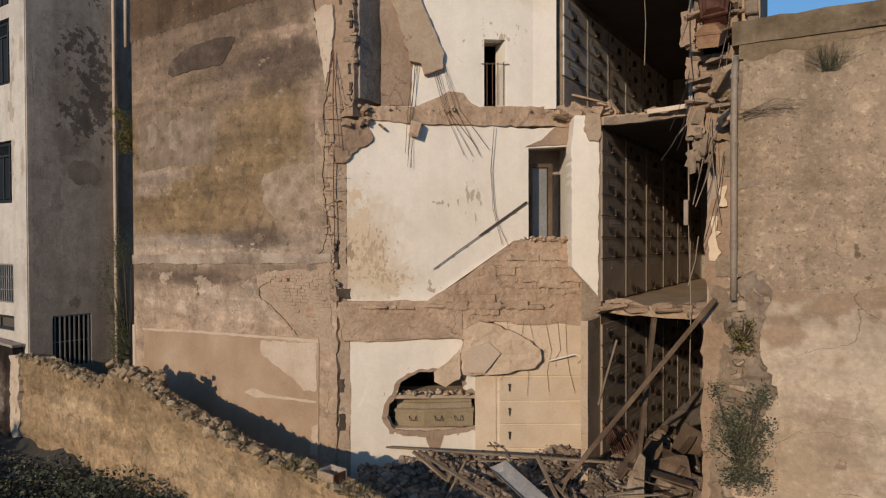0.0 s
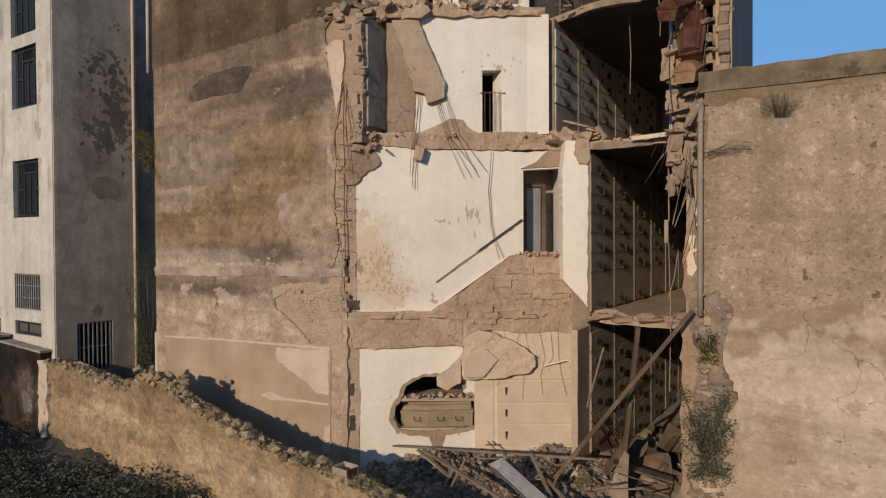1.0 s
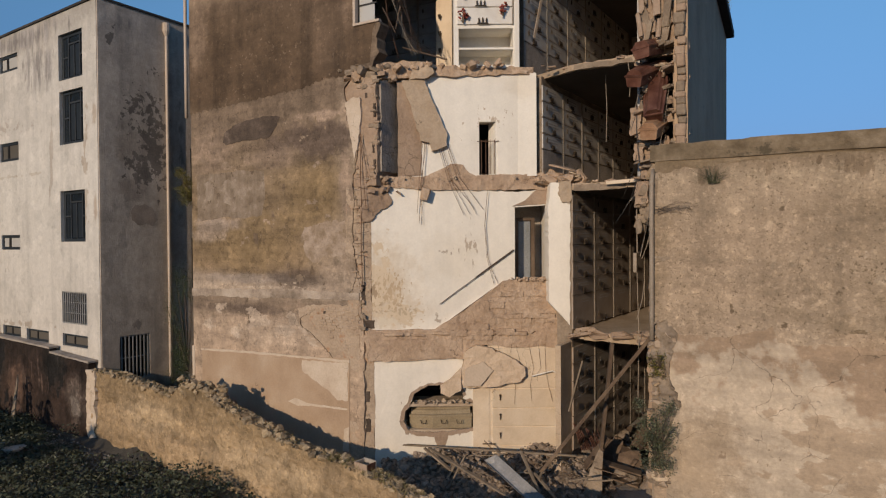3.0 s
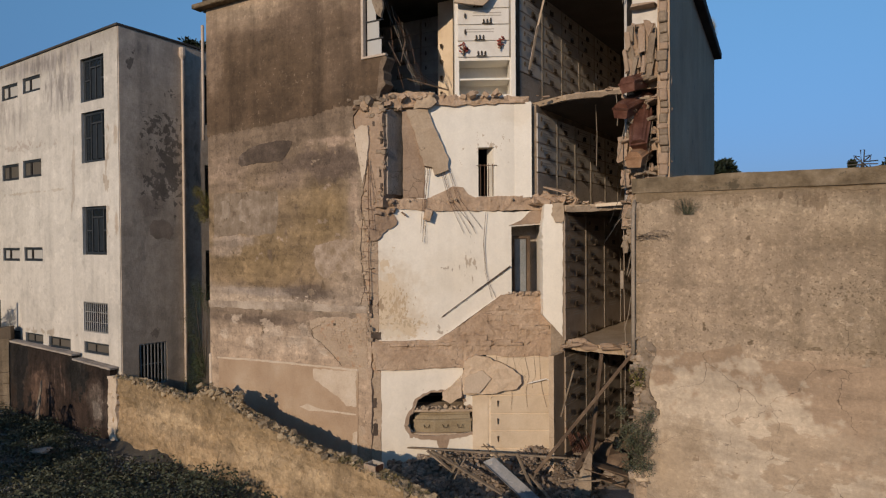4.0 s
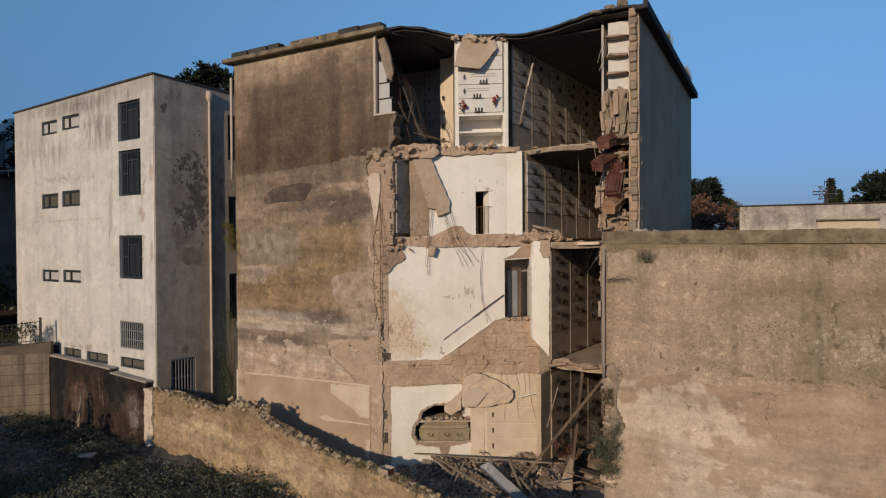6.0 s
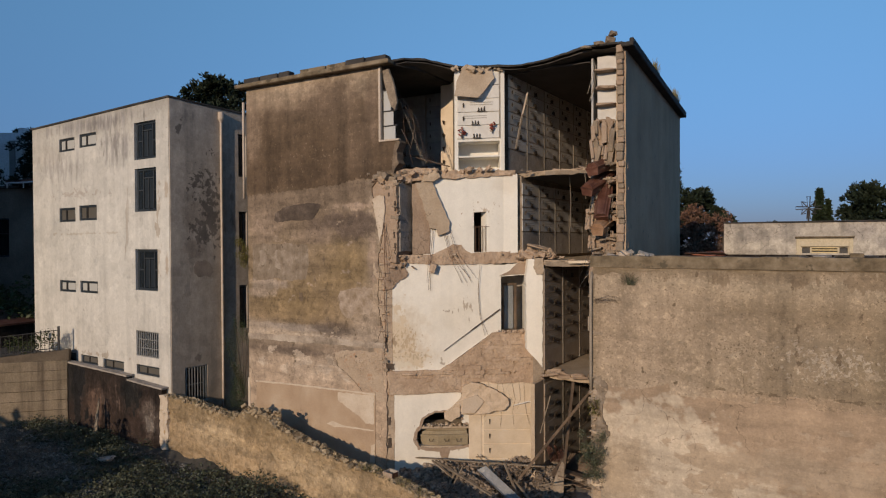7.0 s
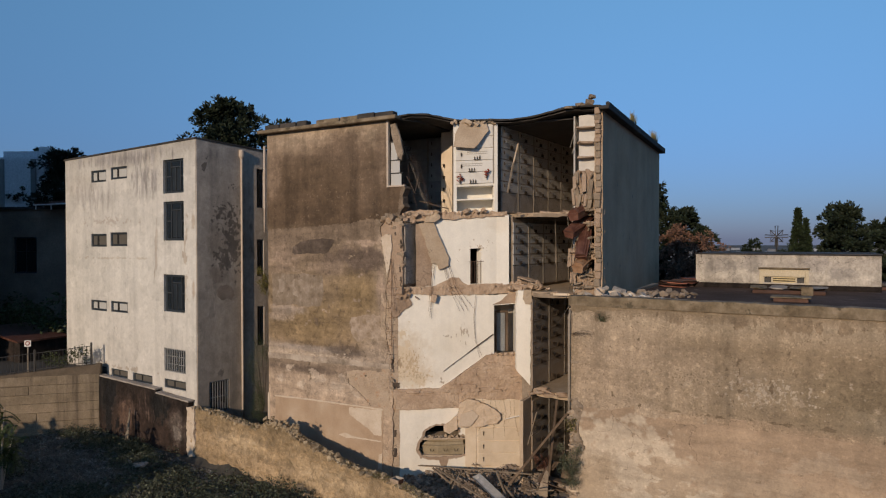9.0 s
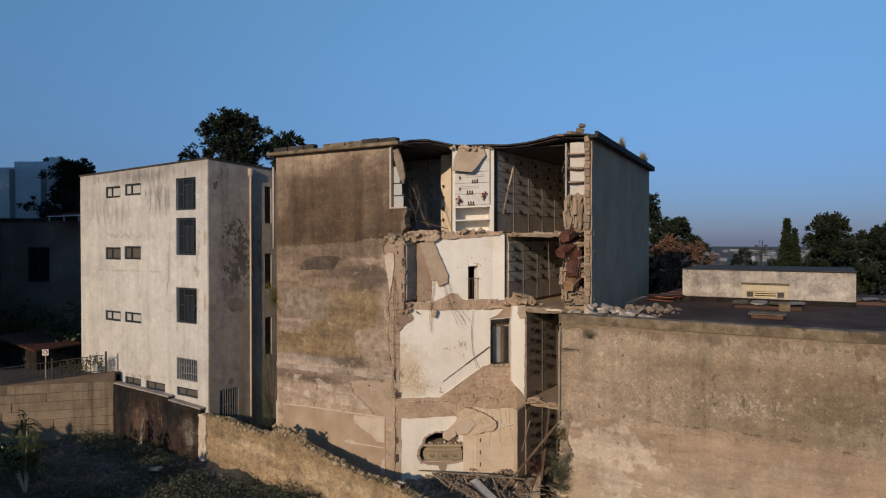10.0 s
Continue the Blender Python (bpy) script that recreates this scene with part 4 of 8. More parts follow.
for k in range(40):
    x = rng.choice((-9.68, -9.72, -9.8, -10.1, -10.35, -10.45)) + rng.uniform(-0.06, 0.05)
    obj("core_stone", Shape().chunk((x, 12.165 + rng.uniform(-0.02, 0.02), rng.uniform(9.6, 12.85)), (rng.uniform(0.1, 0.3), rng.uniform(0.08, 0.14), rng.uniform(0.05, 0.16)), rng, (rng.uniform(-10, 10), rng.uniform(-14, 14), rng.uniform(-20, 20))), rng.choice(("core", "broken", "bare", "core")), tomb)
for k in range(46):
    z = rng.uniform(4.8, 9.5)
    obj("core_stone", Shape().chunk((-10.25 + rng.choice((-0.14, 0.04)) + rng.uniform(-0.1, 0.06), 12.085 + rng.uniform(-0.02, 0.02), z), (rng.uniform(0.08, 0.25), rng.uniform(0.05, 0.1), rng.uniform(0.04, 0.14)), rng, (rng.uniform(-10, 10), rng.uniform(-14, 14), rng.uniform(-20, 20))), rng.choice(("core", "broken", "bare", "core")), tomb)
# flat dark plates painting the shade between the core stones
for z0, z1, x in ((9.75, 10.3, -9.71), (10.5, 10.75, -9.74), (11.6, 12.0, -9.7), (12.2, 12.35, -10.0), (10.9, 11.02, -10.3), (11.4, 11.5, -10.42)):
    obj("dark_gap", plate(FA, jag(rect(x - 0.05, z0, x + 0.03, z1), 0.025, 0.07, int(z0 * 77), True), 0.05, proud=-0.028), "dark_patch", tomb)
obj("plaster_panel", plate(FA, [(-17.55, 0.2), (-10.75, 0.2), (-10.7, 4.15), (-14, 4.0), (-17.55, 3.9)], 0.05, proud=0.03), "panel", tomb, "ochre plaster panel at the foot of the wall")
obj("plaster_patch", plate(FA, jag([(-12.67, 3.93), (-10.78, 4.0), (-10.79, 2.81), (-11.22, 2.79), (-11.61, 3.09), (-12.21, 3.33), (-12.67, 3.59)], 0.03, 0.12, 7, True), 0.05, proud=0.038), "pale_patch", tomb, "pale flaked plaster patch")
obj("plaster_patch", plate(FA, jag([(-12.86, 5.63), (-12.18, 5.78), (-10.35, 5.8), (-10.3, 4.15), (-11.4, 4.14), (-12.04, 4.68), (-12.71, 5.07), (-12.8, 5.3)], 0.03, 0.12, 8, True), 0.05, step=0.12, rise=0.02, grain=3.0, proud=0.012), "bare", tomb, "bared patch of rough brickwork")
rng = random.Random(83)
for k in range(17):
    z = 4.3 + k * 0.085
    u = np.interp(z, (4.15, 4.68, 5.07, 5.63), (-11.2, -11.85, -12.5, -12.65)) + rng.uniform(0, 0.2)
    while u < -10.6:
        if rng.random() < 0.25 + 0.5 * (z > 4.9):
            obj("brick", Shape().box((u, 0.0, z), (u + rng.uniform(0.19, 0.24), rng.uniform(0.026, 0.036), z + 0.074), FA, 0.008), "bare", tomb)
        u += 0.26
obj("plaster_patch", plate(FA, jag([(-16.36, 11.36), (-16.29, 11.65), (-15.83, 11.88), (-15.14, 12.03), (-14.35, 12.08), (-13.6, 11.99), (-13.72, 11.69), (-14.07, 11.34), (-15.02, 11.31), (-15.65, 11.31), (-16.17, 11.24)], 0.025, 0.12, 9, True), 0.05, proud=0.014), "dark_patch", tomb, "dark bare patch of lost plaster")
obj("blocked_window", plate(FA, jag([(-17.75, 8.55), (-16.4, 8.7), (-15.3, 8.62), (-14.45, 8.72), (-14.3, 9.5), (-14.36, 10.22), (-15.5, 10.3), (-17.73, 10.26)], 0.03, 0.14, 351, True), 0.05, step=0.4, rise=0.012, grain=0.8, seed=2, proud=0.006), "infill", tomb, "grey plaster of a blocked-up window")
for u0, z0, u1, z1 in ((-17.3, 9.3, -16.85, 9.95), (-16.3, 9.2, -15.75, 10.0)):
    obj("old_frame_mark", plate(FA, jag(rect(u0, z0, u1, z1), 0.11, 0.14, int(-u0 * 31), True), 0.05, step=0.4, rise=0.012, grain=0.8, seed=2, proud=0.010), "infill_dark", tomb)
obj("plaster_patch", plate(FA, jag([(-12.56, 8.3), (-11.9, 8.42), (-10.86, 8.45), (-10.84, 7.25), (-11.6, 7.4), (-12.05, 7.1), (-12.45, 7.3), (-12.7, 7.8)], 0.06, 0.12, 352, True), 0.05, step=0.4, rise=0.012, grain=0.8, seed=2, proud=0.007), "rose_plaster", tomb, "worn rosy patch of plaster")
obj("panel_rim", plate(FA, jag([(-17.6, 3.86), (-15.09, 3.95), (-12.82, 3.99), (-10.7, 4.02)], 0.012, 0.2, 323) + jag([(-10.7, 4.09), (-12.82, 4.06), (-15.09, 4.02), (-17.6, 3.93)], 0.012, 0.2, 324), 0.05, proud=0.045), "pale_patch", tomb)
obj("plaster_patch", plate(FA, jag([(-13.33, 2.5), (-13.0, 2.64), (-12.5, 2.55), (-12.2, 2.54), (-10.8, 2.57), (-10.8, 2.52), (-12.3, 2.47), (-12.9, 2.4)], 0.012, 0.15, 325, True), 0.05, proud=0.036), "pale_patch", tomb)
obj("plaster_patch", plate(FA, jag([(-11.0, 1.2), (-10.75, 1.2), (-10.75, 2.0), (-10.95, 1.9)], 0.02, 0.15, 326, True), 0.05, proud=0.037), "pale_patch", tomb)
# flat dark plates painting the shade of chipped holes
for u, z, a, b in ((-10.05, 5.24, 0.14, 0.12), (-10.12, 3.0, 0.07, 0.16), (-10.2, 6.2, 0.05, 0.25), (-11.7, 5.55, 0.05, 0.05), (-10.02, 4.45, 0.05, 0.1), (-10.1, 2.1, 0.06, 0.2)):
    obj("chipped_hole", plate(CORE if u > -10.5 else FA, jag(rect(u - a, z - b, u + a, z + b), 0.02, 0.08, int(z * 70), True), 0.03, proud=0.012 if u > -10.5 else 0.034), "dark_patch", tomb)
obj("corner_strip", Shape().box((-18.12, -0.4, 0.3), (-17.98, 0.03, 4.0), FA, 0.02), "pale_patch", tomb)

# cornice and roof
obj("cornice", Shape().box((-18.5, -0.1, 17.5), (-9.75, 0.36, 17.68), FA, 0.03), "coping", tomb, "stained projecting stone cornice")
rng = random.Random(11)
x = -18.0
while x < -9.9:
    w = rng.uniform(0.6, 1.5)
    if rng.random() < 0.82:
        obj("parapet_block", Shape().box((x, -0.2, 17.66), (min(x + w - 0.04, -9.75), 0.22 + rng.uniform(-0.04, 0.04), 17.86 + rng.uniform(0, 0.12)), FA, 0.03), "coping" if rng.random() < 0.5 else "roof", tomb)
    x += w
roof = Shape()
plate(lambda u, w, z: (u, z, 17.70 + w), [(-18.4, 12.2), (-9.8, 12.2), (-9.4, 13.2), (-9.4, 30.3), (-18.4, 30.3)], 0.2, shape=roof)
obj("roof_slab", roof, "roof", tomb, "dark felted flat roof")


def sag(u, v):
    """Height of the torn roof between the standing parts."""
    return 17.66 + 0.22 * math.exp(-((u + 8.95) / 0.7) ** 2) * max(0.0, 1 - (v - 13) / 7) + 0.2 * math.exp(-((u + 2.6) / 1.2) ** 2) * max(0, 1 - (v - 15) / 8)


front_line = jag([(-9.8, 12.15), (-9.3, 12.7), (-8.9, 13.2), (-8.2, 14.0), (-6.4, 14.9), (-5.5, 15.3), (-3.2, 15.0), (-2.2, 14.9), (-1.2, 14.6)], 0.09, 0.3, 14)
obj("torn_roof", plate(lambda u, w, z: (u, z, sag(u, z) + w), front_line + [(-1.1, 14.9), (-1.9, 30.2), (-9.8, 30.2)], 0.08, step=0.55, rise=0.03, seed=6), "roof", tomb, "sagging torn roof sheet over the open halls")
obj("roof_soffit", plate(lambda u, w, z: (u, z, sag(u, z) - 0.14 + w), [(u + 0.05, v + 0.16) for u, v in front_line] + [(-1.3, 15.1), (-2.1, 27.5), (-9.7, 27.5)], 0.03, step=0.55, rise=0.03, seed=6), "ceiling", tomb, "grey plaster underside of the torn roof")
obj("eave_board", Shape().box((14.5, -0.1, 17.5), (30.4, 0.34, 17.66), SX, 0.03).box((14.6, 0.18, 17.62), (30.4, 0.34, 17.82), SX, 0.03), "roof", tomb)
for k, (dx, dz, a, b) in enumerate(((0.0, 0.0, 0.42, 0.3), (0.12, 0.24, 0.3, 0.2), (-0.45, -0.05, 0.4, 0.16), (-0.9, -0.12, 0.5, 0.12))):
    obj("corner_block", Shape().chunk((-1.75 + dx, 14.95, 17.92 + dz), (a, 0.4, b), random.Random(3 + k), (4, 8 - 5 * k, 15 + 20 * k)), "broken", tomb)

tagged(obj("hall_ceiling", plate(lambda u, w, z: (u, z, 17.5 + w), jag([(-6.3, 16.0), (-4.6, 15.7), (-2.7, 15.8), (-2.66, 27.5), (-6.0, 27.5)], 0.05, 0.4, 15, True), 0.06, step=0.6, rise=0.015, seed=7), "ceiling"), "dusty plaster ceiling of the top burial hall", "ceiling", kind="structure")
# far and side walls
obj("side_wall", plate(SX, [(14.85, 8.6), (30.2, 8.6), (30.2, 17.5), (14.85, 17.5)] + [(14.85 + 0.05 * math.sin(k * 2.1 + math.sin(k * 5.3)), 17.2 - 0.5 * k) for k in range(1, 17)], 0.35, step=0.8, rise=0.012, seed=4), "side", tomb, "grey rendered windowless side wall")
obj("back_wall", Shape().box((-18, 27.6, 0.5), (-1.9, 28.0, 17.6)), "concrete", tomb)
obj("outer_side_wall", Shape().box((-18.05, 12.53, 0.5), (-17.6, 27.6, 17.5)), "facade", tomb)

# floors of the halls, torn at the front
for zt, zb, name, x0 in ((4.95, 4.74, "floor_slab", -5.2), (9.56, 9.36, "floor_slab", -6.2), (13.24, 13.06, "floor_slab", -6.6)):
    f = jag([(x0, 16.0 if zt < 9 else 16.3), (-4.4, 15.55), (-3.2, 15.6), (-2.3, 15.4)], 0.1, 0.3, int(zt * 7))
    obj(name, plate(lambda u, w, z: (u, z, zt + w), f + [(-1.4, 15.4), (-2.0, 27.6), (x0, 27.6)], zt - zb, step=0.5, rise=0.02, seed=int(zt)), "dust_floor", tomb, "broken concrete floor slab thick with dust")
    # dark sheet below the slab, painting the shade of the hall ceiling
    obj("slab_soffit", plate(lambda u, w, z: (u, z, zb - 0.006 + w), [(u + 0.03, v + 0.12) for u, v in f] + [(-1.5, 15.6), (-2.1, 27.5), (x0 + 0.05, 27.5)], 0.02), "ceiling", tomb, "underside of a floor slab, shade painted dark")
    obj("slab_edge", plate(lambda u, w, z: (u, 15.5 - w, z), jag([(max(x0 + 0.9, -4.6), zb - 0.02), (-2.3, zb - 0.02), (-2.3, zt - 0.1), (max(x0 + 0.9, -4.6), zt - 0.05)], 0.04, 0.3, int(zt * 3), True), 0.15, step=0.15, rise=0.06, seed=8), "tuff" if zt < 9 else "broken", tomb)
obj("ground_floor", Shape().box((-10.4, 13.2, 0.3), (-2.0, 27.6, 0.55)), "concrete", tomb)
# inside faces behind the stair wall; the wall takes the shade-dark ceiling colour
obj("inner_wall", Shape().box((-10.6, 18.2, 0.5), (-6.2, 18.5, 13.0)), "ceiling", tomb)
for z in (4.7, 9.45, 13.1):
    obj("floor_slab", plate(lambda u, w, zz: (u, zz, z + w), [(-17.5, 12.6), (-10.3, 12.6), (-9.9, 13.6), (-6.3, 15.9), (-6.3, 18.2), (-17.5, 18.2)], 0.3), "concrete", tomb)

# stair wall, floor by floor
stair2 = [(-10.5, 4.95), (-8.75, 4.93), (-6.85, 6.5), (-6.53, 6.55), (-6.53, 8.87), (-5.66, 8.93), (-5.62, 9.3)] + jag([(-5.9, 9.42), (-6.6, 9.38), (-7.6, 9.44), (-8.6, 9.42), (-9.3, 9.56), (-9.75, 9.58), (-10.1, 9.6), (-10.5, 9.6)], 0.03, 0.2, 21)
obj("stair_wall", plate(WW, stair2, 0.3, step=0.5, rise=0.012, seed=3), "white", tomb, "cream plastered stair wall, stained and laid open")
stair1 = [(-10.45, 0.3), (-7.3, 0.3), (-7.3, 3.2), (-7.95, 3.6), (-8.0, 4.02), (-10.45, 3.97)]
gap = jag([(-9.5, 1.66), (-8.7, 1.62), (-8.35, 1.64), (-7.66, 1.78), (-7.65, 1.92), (-7.68, 2.52), (-7.99, 2.7), (-8.05, 2.95), (-8.59, 3.16), (-8.95, 3.13), (-9.34, 2.88), (-9.47, 2.5), (-9.6, 2.32), (-9.65, 1.97)], 0.025, 0.12, 23, True)
rim = jag([(-9.6, 1.55), (-8.8, 1.45), (-8.72, 1.2), (-8.5, 1.15), (-8.4, 1.5), (-7.6, 1.66), (-7.52, 1.9), (-7.55, 2.55), (-7.9, 2.8), (-7.98, 3.0), (-8.55, 3.22), (-8.98, 3.2), (-9.42, 2.93), (-9.54, 2.56), (-9.68, 2.36), (-9.76, 1.97)], 0.03, 0.12, 29, True)
obj("lower_wall", plate(WW, stair1, 0.3, (gap,), step=0.5, rise=0.012, seed=5), "white", tomb, "cream plastered lower wall with a broken niche")
stair3 = [(-9.35, 9.85), (-5.94, 9.86), (-5.94, 13.2)] + jag([(-6.6, 13.22), (-7.8, 13.2), (-8.9, 13.16), (-9.4, 13.1), (-9.3, 12.0), (-9.0, 11.4), (-9.4, 10.6)], 0.05, 0.25, 24)
obj("upper_wall", plate(WW, stair3, 0.3, (rect(-7.5, 9.93, -7.0, 11.63),), step=0.5, rise=0.012, seed=7), "white", tomb, "cream plastered upper wall with a narrow window")
for u in (-7.44, -7.32, -7.2, -7.08):
    obj("railing_bar", Shape().tube([WW(u, 0.03, 9.95), WW(u, 0.03, 11.05)], 0.012, 5), "rust", tomb)
obj("railing_bar", Shape().tube([WW(-7.56, 0.03, 11.0), WW(-6.95, 0.03, 11.0)], 0.012, 5), "rust", tomb)
obj("window_reveal", plate(lambda u, w, z: WW(-7.0 - 0.3 * u + 0.8 * w, -0.012 - u, z), rect(0.0, 9.93, 0.55, 11.63), 0.05), "white", tomb)
obj("window_head", Shape().box((-7.5, -0.6, 11.63), (-7.0, -0.31, 11.7), WW), "core", tomb)
obj("turned_wall", plate(lambda u, w, z: WW(u, 0.012 + (u + 6.42) * 0.2 + w, z), [(-6.42, 9.87), (-5.93, 9.87), (-5.93, 13.15), (-6.42, 13.15)], 0.03, step=0.4, rise=0.006), "white", tomb, "white plastered end of the wall turned outwards")
obj("broken_rim", plate(WW, rim, 0.12, (gap,), step=0.12, rise=0.02, grain=2.5, seed=33, proud=0.014), "core", tomb, "broken tan edge of a burst niche")
# torn stair and beam between them
rake = jag([(-10.75, 4.72), (-10.6, 4.98), (-8.75, 4.95), (-8.1, 5.45), (-7.5, 5.95), (-6.85, 6.5), (-5.66, 6.62), (-5.6, 5.95), (-4.98, 5.15), (-4.9, 4.4), (-5.3, 4.35), (-7.6, 4.42), (-7.95, 4.0), (-10.6, 3.94)], 0.04, 0.25, 25, True)
obj("stair_stub", plate(WW, rake, 0.35, step=0.12, rise=0.05, grain=1.8, seed=9, proud=0.10), "torn", tomb, "torn masonry of a lost staircase")
pier = [(-5.68, 5.86), (-5.12, 5.12), (-5.1, 9.2), (-5.18, 9.62), (-5.62, 9.6), (-5.69, 8.9)]
obj("pier_cap", plate(WW, jag([(-5.4, 9.62), (-5.08, 9.66), (-5.07, 9.1), (-5.14, 8.95), (-5.32, 8.98), (-5.42, 9.2)], 0.02, 0.09, 261, True), 0.2, step=0.08, rise=0.03, grain=3.0, proud=0.68), "tan", tomb)
obj("pier", plate(WW, jag(pier, 0.014, 0.11, 26, True), 0.62, proud=0.62), "white", tomb, "white plastered pier with chipped edges")
obj("slab_edge", plate(WW, jag([(-10.6, 9.56), (-9.5, 9.5), (-8.6, 9.44), (-5.7, 9.42), (-5.0, 9.5), (-4.95, 9.85), (-5.8, 9.93), (-7.0, 9.92), (-8.0, 9.9), (-10.2, 9.88)], 0.03, 0.14, 27, True), 0.4, step=0.1, rise=0.04, grain=2.5, seed=10, proud=0.06), "torn", tomb, "torn edge of a floor slab")
obj("slab_edge", plate(WW, jag([(-10.4, 13.05), (-6.0, 13.1), (-6.0, 13.36), (-8.4, 13.4), (-9.6, 13.6), (-10.4, 13.5)], 0.06, 0.2, 28, True), 0.4, step=0.1, rise=0.07, grain=2.5, seed=11, proud=0.08), "torn", tomb)
obj("hanging_slab", plate(WW, jag([(-9.62, 12.95), (-9.0, 13.0), (-8.85, 12.5), (-8.55, 11.7), (-8.38, 11.2), (-8.4, 10.85), (-8.8, 10.68), (-8.87, 10.95), (-9.12, 11.0), (-9.3, 11.8)], 0.03, 0.2, 31, True), 0.14, step=0.12, rise=0.035, seed=14, proud=0.15), "tan", tomb, "hanging slab of torn plaster and masonry")
obj("hanging_slab", plate(WW, jag([(-9.42, 12.95), (-8.9, 13.0), (-8.72, 13.15), (-8.85, 13.45), (-9.3, 13.4)], 0.04, 0.2, 33, True), 0.3, step=0.15, rise=0.08, seed=15, proud=0.2), "tan", tomb)
obj("bare_strip", plate(WW, jag([(-9.75, 9.9), (-9.1, 9.92), (-9.08, 11.0), (-9.2, 12.9), (-9.75, 12.9)], 0.02, 0.25, 34, True), 0.1, proud=0.02, step=0.3, rise=0.01), "core", tomb)
obj("bare_patch", plate(WW, jag([(-9.0, 9.85), (-7.55, 9.85), (-7.8, 10.0), (-7.95, 10.25), (-8.3, 10.28), (-8.7, 10.05)], 0.03, 0.15, 35, True), 0.06, step=0.15, rise=0.02, proud=0.03), "torn", tomb)
rng = random.Random(36)
for k in range(64):
    u = rng.uniform(-11.0, -9.3)
    obj("plaster_fragment", Shape().chunk((u, 12.15 + max(0, u + 10.3) * 0.7 + rng.uniform(-0.2, 0.3), 13.0 + rng.uniform(-0.22, 0.28)), rng.choice((0.1, 0.14, 0.2, 0.28, 0.4)), rng, (rng.uniform(-15, 15), rng.uniform(-15, 15), rng.uniform(0, 360))), rng.choice(("torn", "broken", "core")), tomb)
for k in range(30):
    u = rng.uniform(-10.6, -5.2)
    obj("plaster_fragment", Shape().chunk(WW(u, rng.uniform(0.0, 0.25), 9.82 + rng.uniform(-0.06, 0.03)), rng.choice((0.04, 0.05, 0.07, 0.1, 0.15)), rng), "tan", tomb)
for k in range(24):
    obj("plaster_fragment", Shape().chunk(WW(rng.uniform(-5.9, -4.6), rng.uniform(-0.7, 0.35), 9.72 + 0.3 * rng.random()), rng.uniform(0.15, 0.45), rng), "torn", tomb)
obj("plaster_fragment", Shape().chunk(WW(-5.2, 0.1, 10.12), (1.0, 0.5, 0.1), rng, (6, 14, 20)), "torn", tomb)
for k in range(70):
    u = rng.uniform(-6.0, -4.3)
    h = 0.34 * max(0.0, 1 - abs(u + 5.15) / 0.95)
    obj("plaster_fragment", Shape().chunk(WW(u, rng.uniform(-0.5, 0.4), 9.62 + h * rng.random()), (rng.uniform(0.14, 0.42), rng.uniform(0.12, 0.3), rng.uniform(0.03, 0.08)), rng, (rng.uniform(-20, 20), rng.uniform(-22, 22), rng.uniform(0, 360))), rng.choice(("torn", "core", "tan")), tomb)
for k in range(22):
    obj("plaster_fragment", Shape().chunk(WW(rng.uniform(-10.2, -6.2), rng.uniform(-0.1, 0.3), 13.4 + rng.uniform(-0.08, 0.08)), rng.choice((0.06, 0.08, 0.1, 0.14, 0.2, 0.3)), rng), "torn", tomb)
obj("hanging_masonry", plate(WW, jag([(-10.75, 9.62), (-10.27, 9.66), (-10.05, 9.4), (-9.9, 9.09), (-10.0, 8.93), (-10.27, 8.75), (-10.46, 8.49), (-10.75, 8.45)], 0.05, 0.12, 327, True), 0.3, step=0.12, rise=0.06, grain=2.2, seed=17, proud=0.07), "core", tomb, "torn masonry hanging under the slab")
for k in range(9):
    obj("plaster_fragment", Shape().chunk(WW(rng.uniform(-10.6, -9.7), rng.uniform(0.02, 0.16), rng.uniform(9.35, 9.8)), rng.choice((0.1, 0.16, 0.24)), rng), "core", tomb)
obj("lintel_plaster", plate(WW, jag([(-6.6, 8.9), (-6.25, 9.08), (-5.99, 9.38), (-5.63, 9.56), (-5.63, 8.97)], 0.02, 0.14, 328, True), 0.2, step=0.2, rise=0.02, seed=18, proud=0.05), "core", tomb, "torn tan plaster over the door opening")
obj("hanging_lump", Shape().chunk(WW(-9.0, 0.2, 9.3), (0.3, 0.24, 0.42), rng, (10, 15, 20)), "torn", tomb)
# ground floor: pilaster, fallen sheets of plaster
obj("pilaster", plate(WW, rect(-7.72, 0.4, -7.26, 4.1), 0.35, proud=0.04), "marble_warm", tomb)
# darker masonry colour paints the shade of the corner's return
obj("side_strip", plate(WW, rect(-5.24, 0.5, -5.14, 4.5), 1.0, proud=0.05), "broken", tomb)
obj("corner_pier", plate(lambda u, w, z: (-4.77 + w, u, z), jag(rect(14.72, 0.5, 15.9, 4.62), 0.012, 0.3, 361, True), 0.17, step=0.3, rise=0.008), "tan", tomb, "plastered pier turning into the hall")
obj("back_panel", plate(WW, rect(-7.3, 0.5, -5.2, 4.5), 0.2, proud=0.012), "marble_warm", tomb)
obj("fallen_sheet", plate(WW, jag([(-7.96, 4.26), (-7.63, 4.47), (-7.34, 4.4), (-6.74, 4.12), (-6.32, 3.78), (-6.29, 3.46), (-6.44, 3.29), (-7.34, 3.12), (-8.0, 3.12), (-8.05, 3.6)], 0.025, 0.14, 37, True), 0.2, step=0.12, rise=0.06, grain=1.6, seed=16, proud=0.3), "slumped", tomb, "slumped sheet of plaster and rubble")
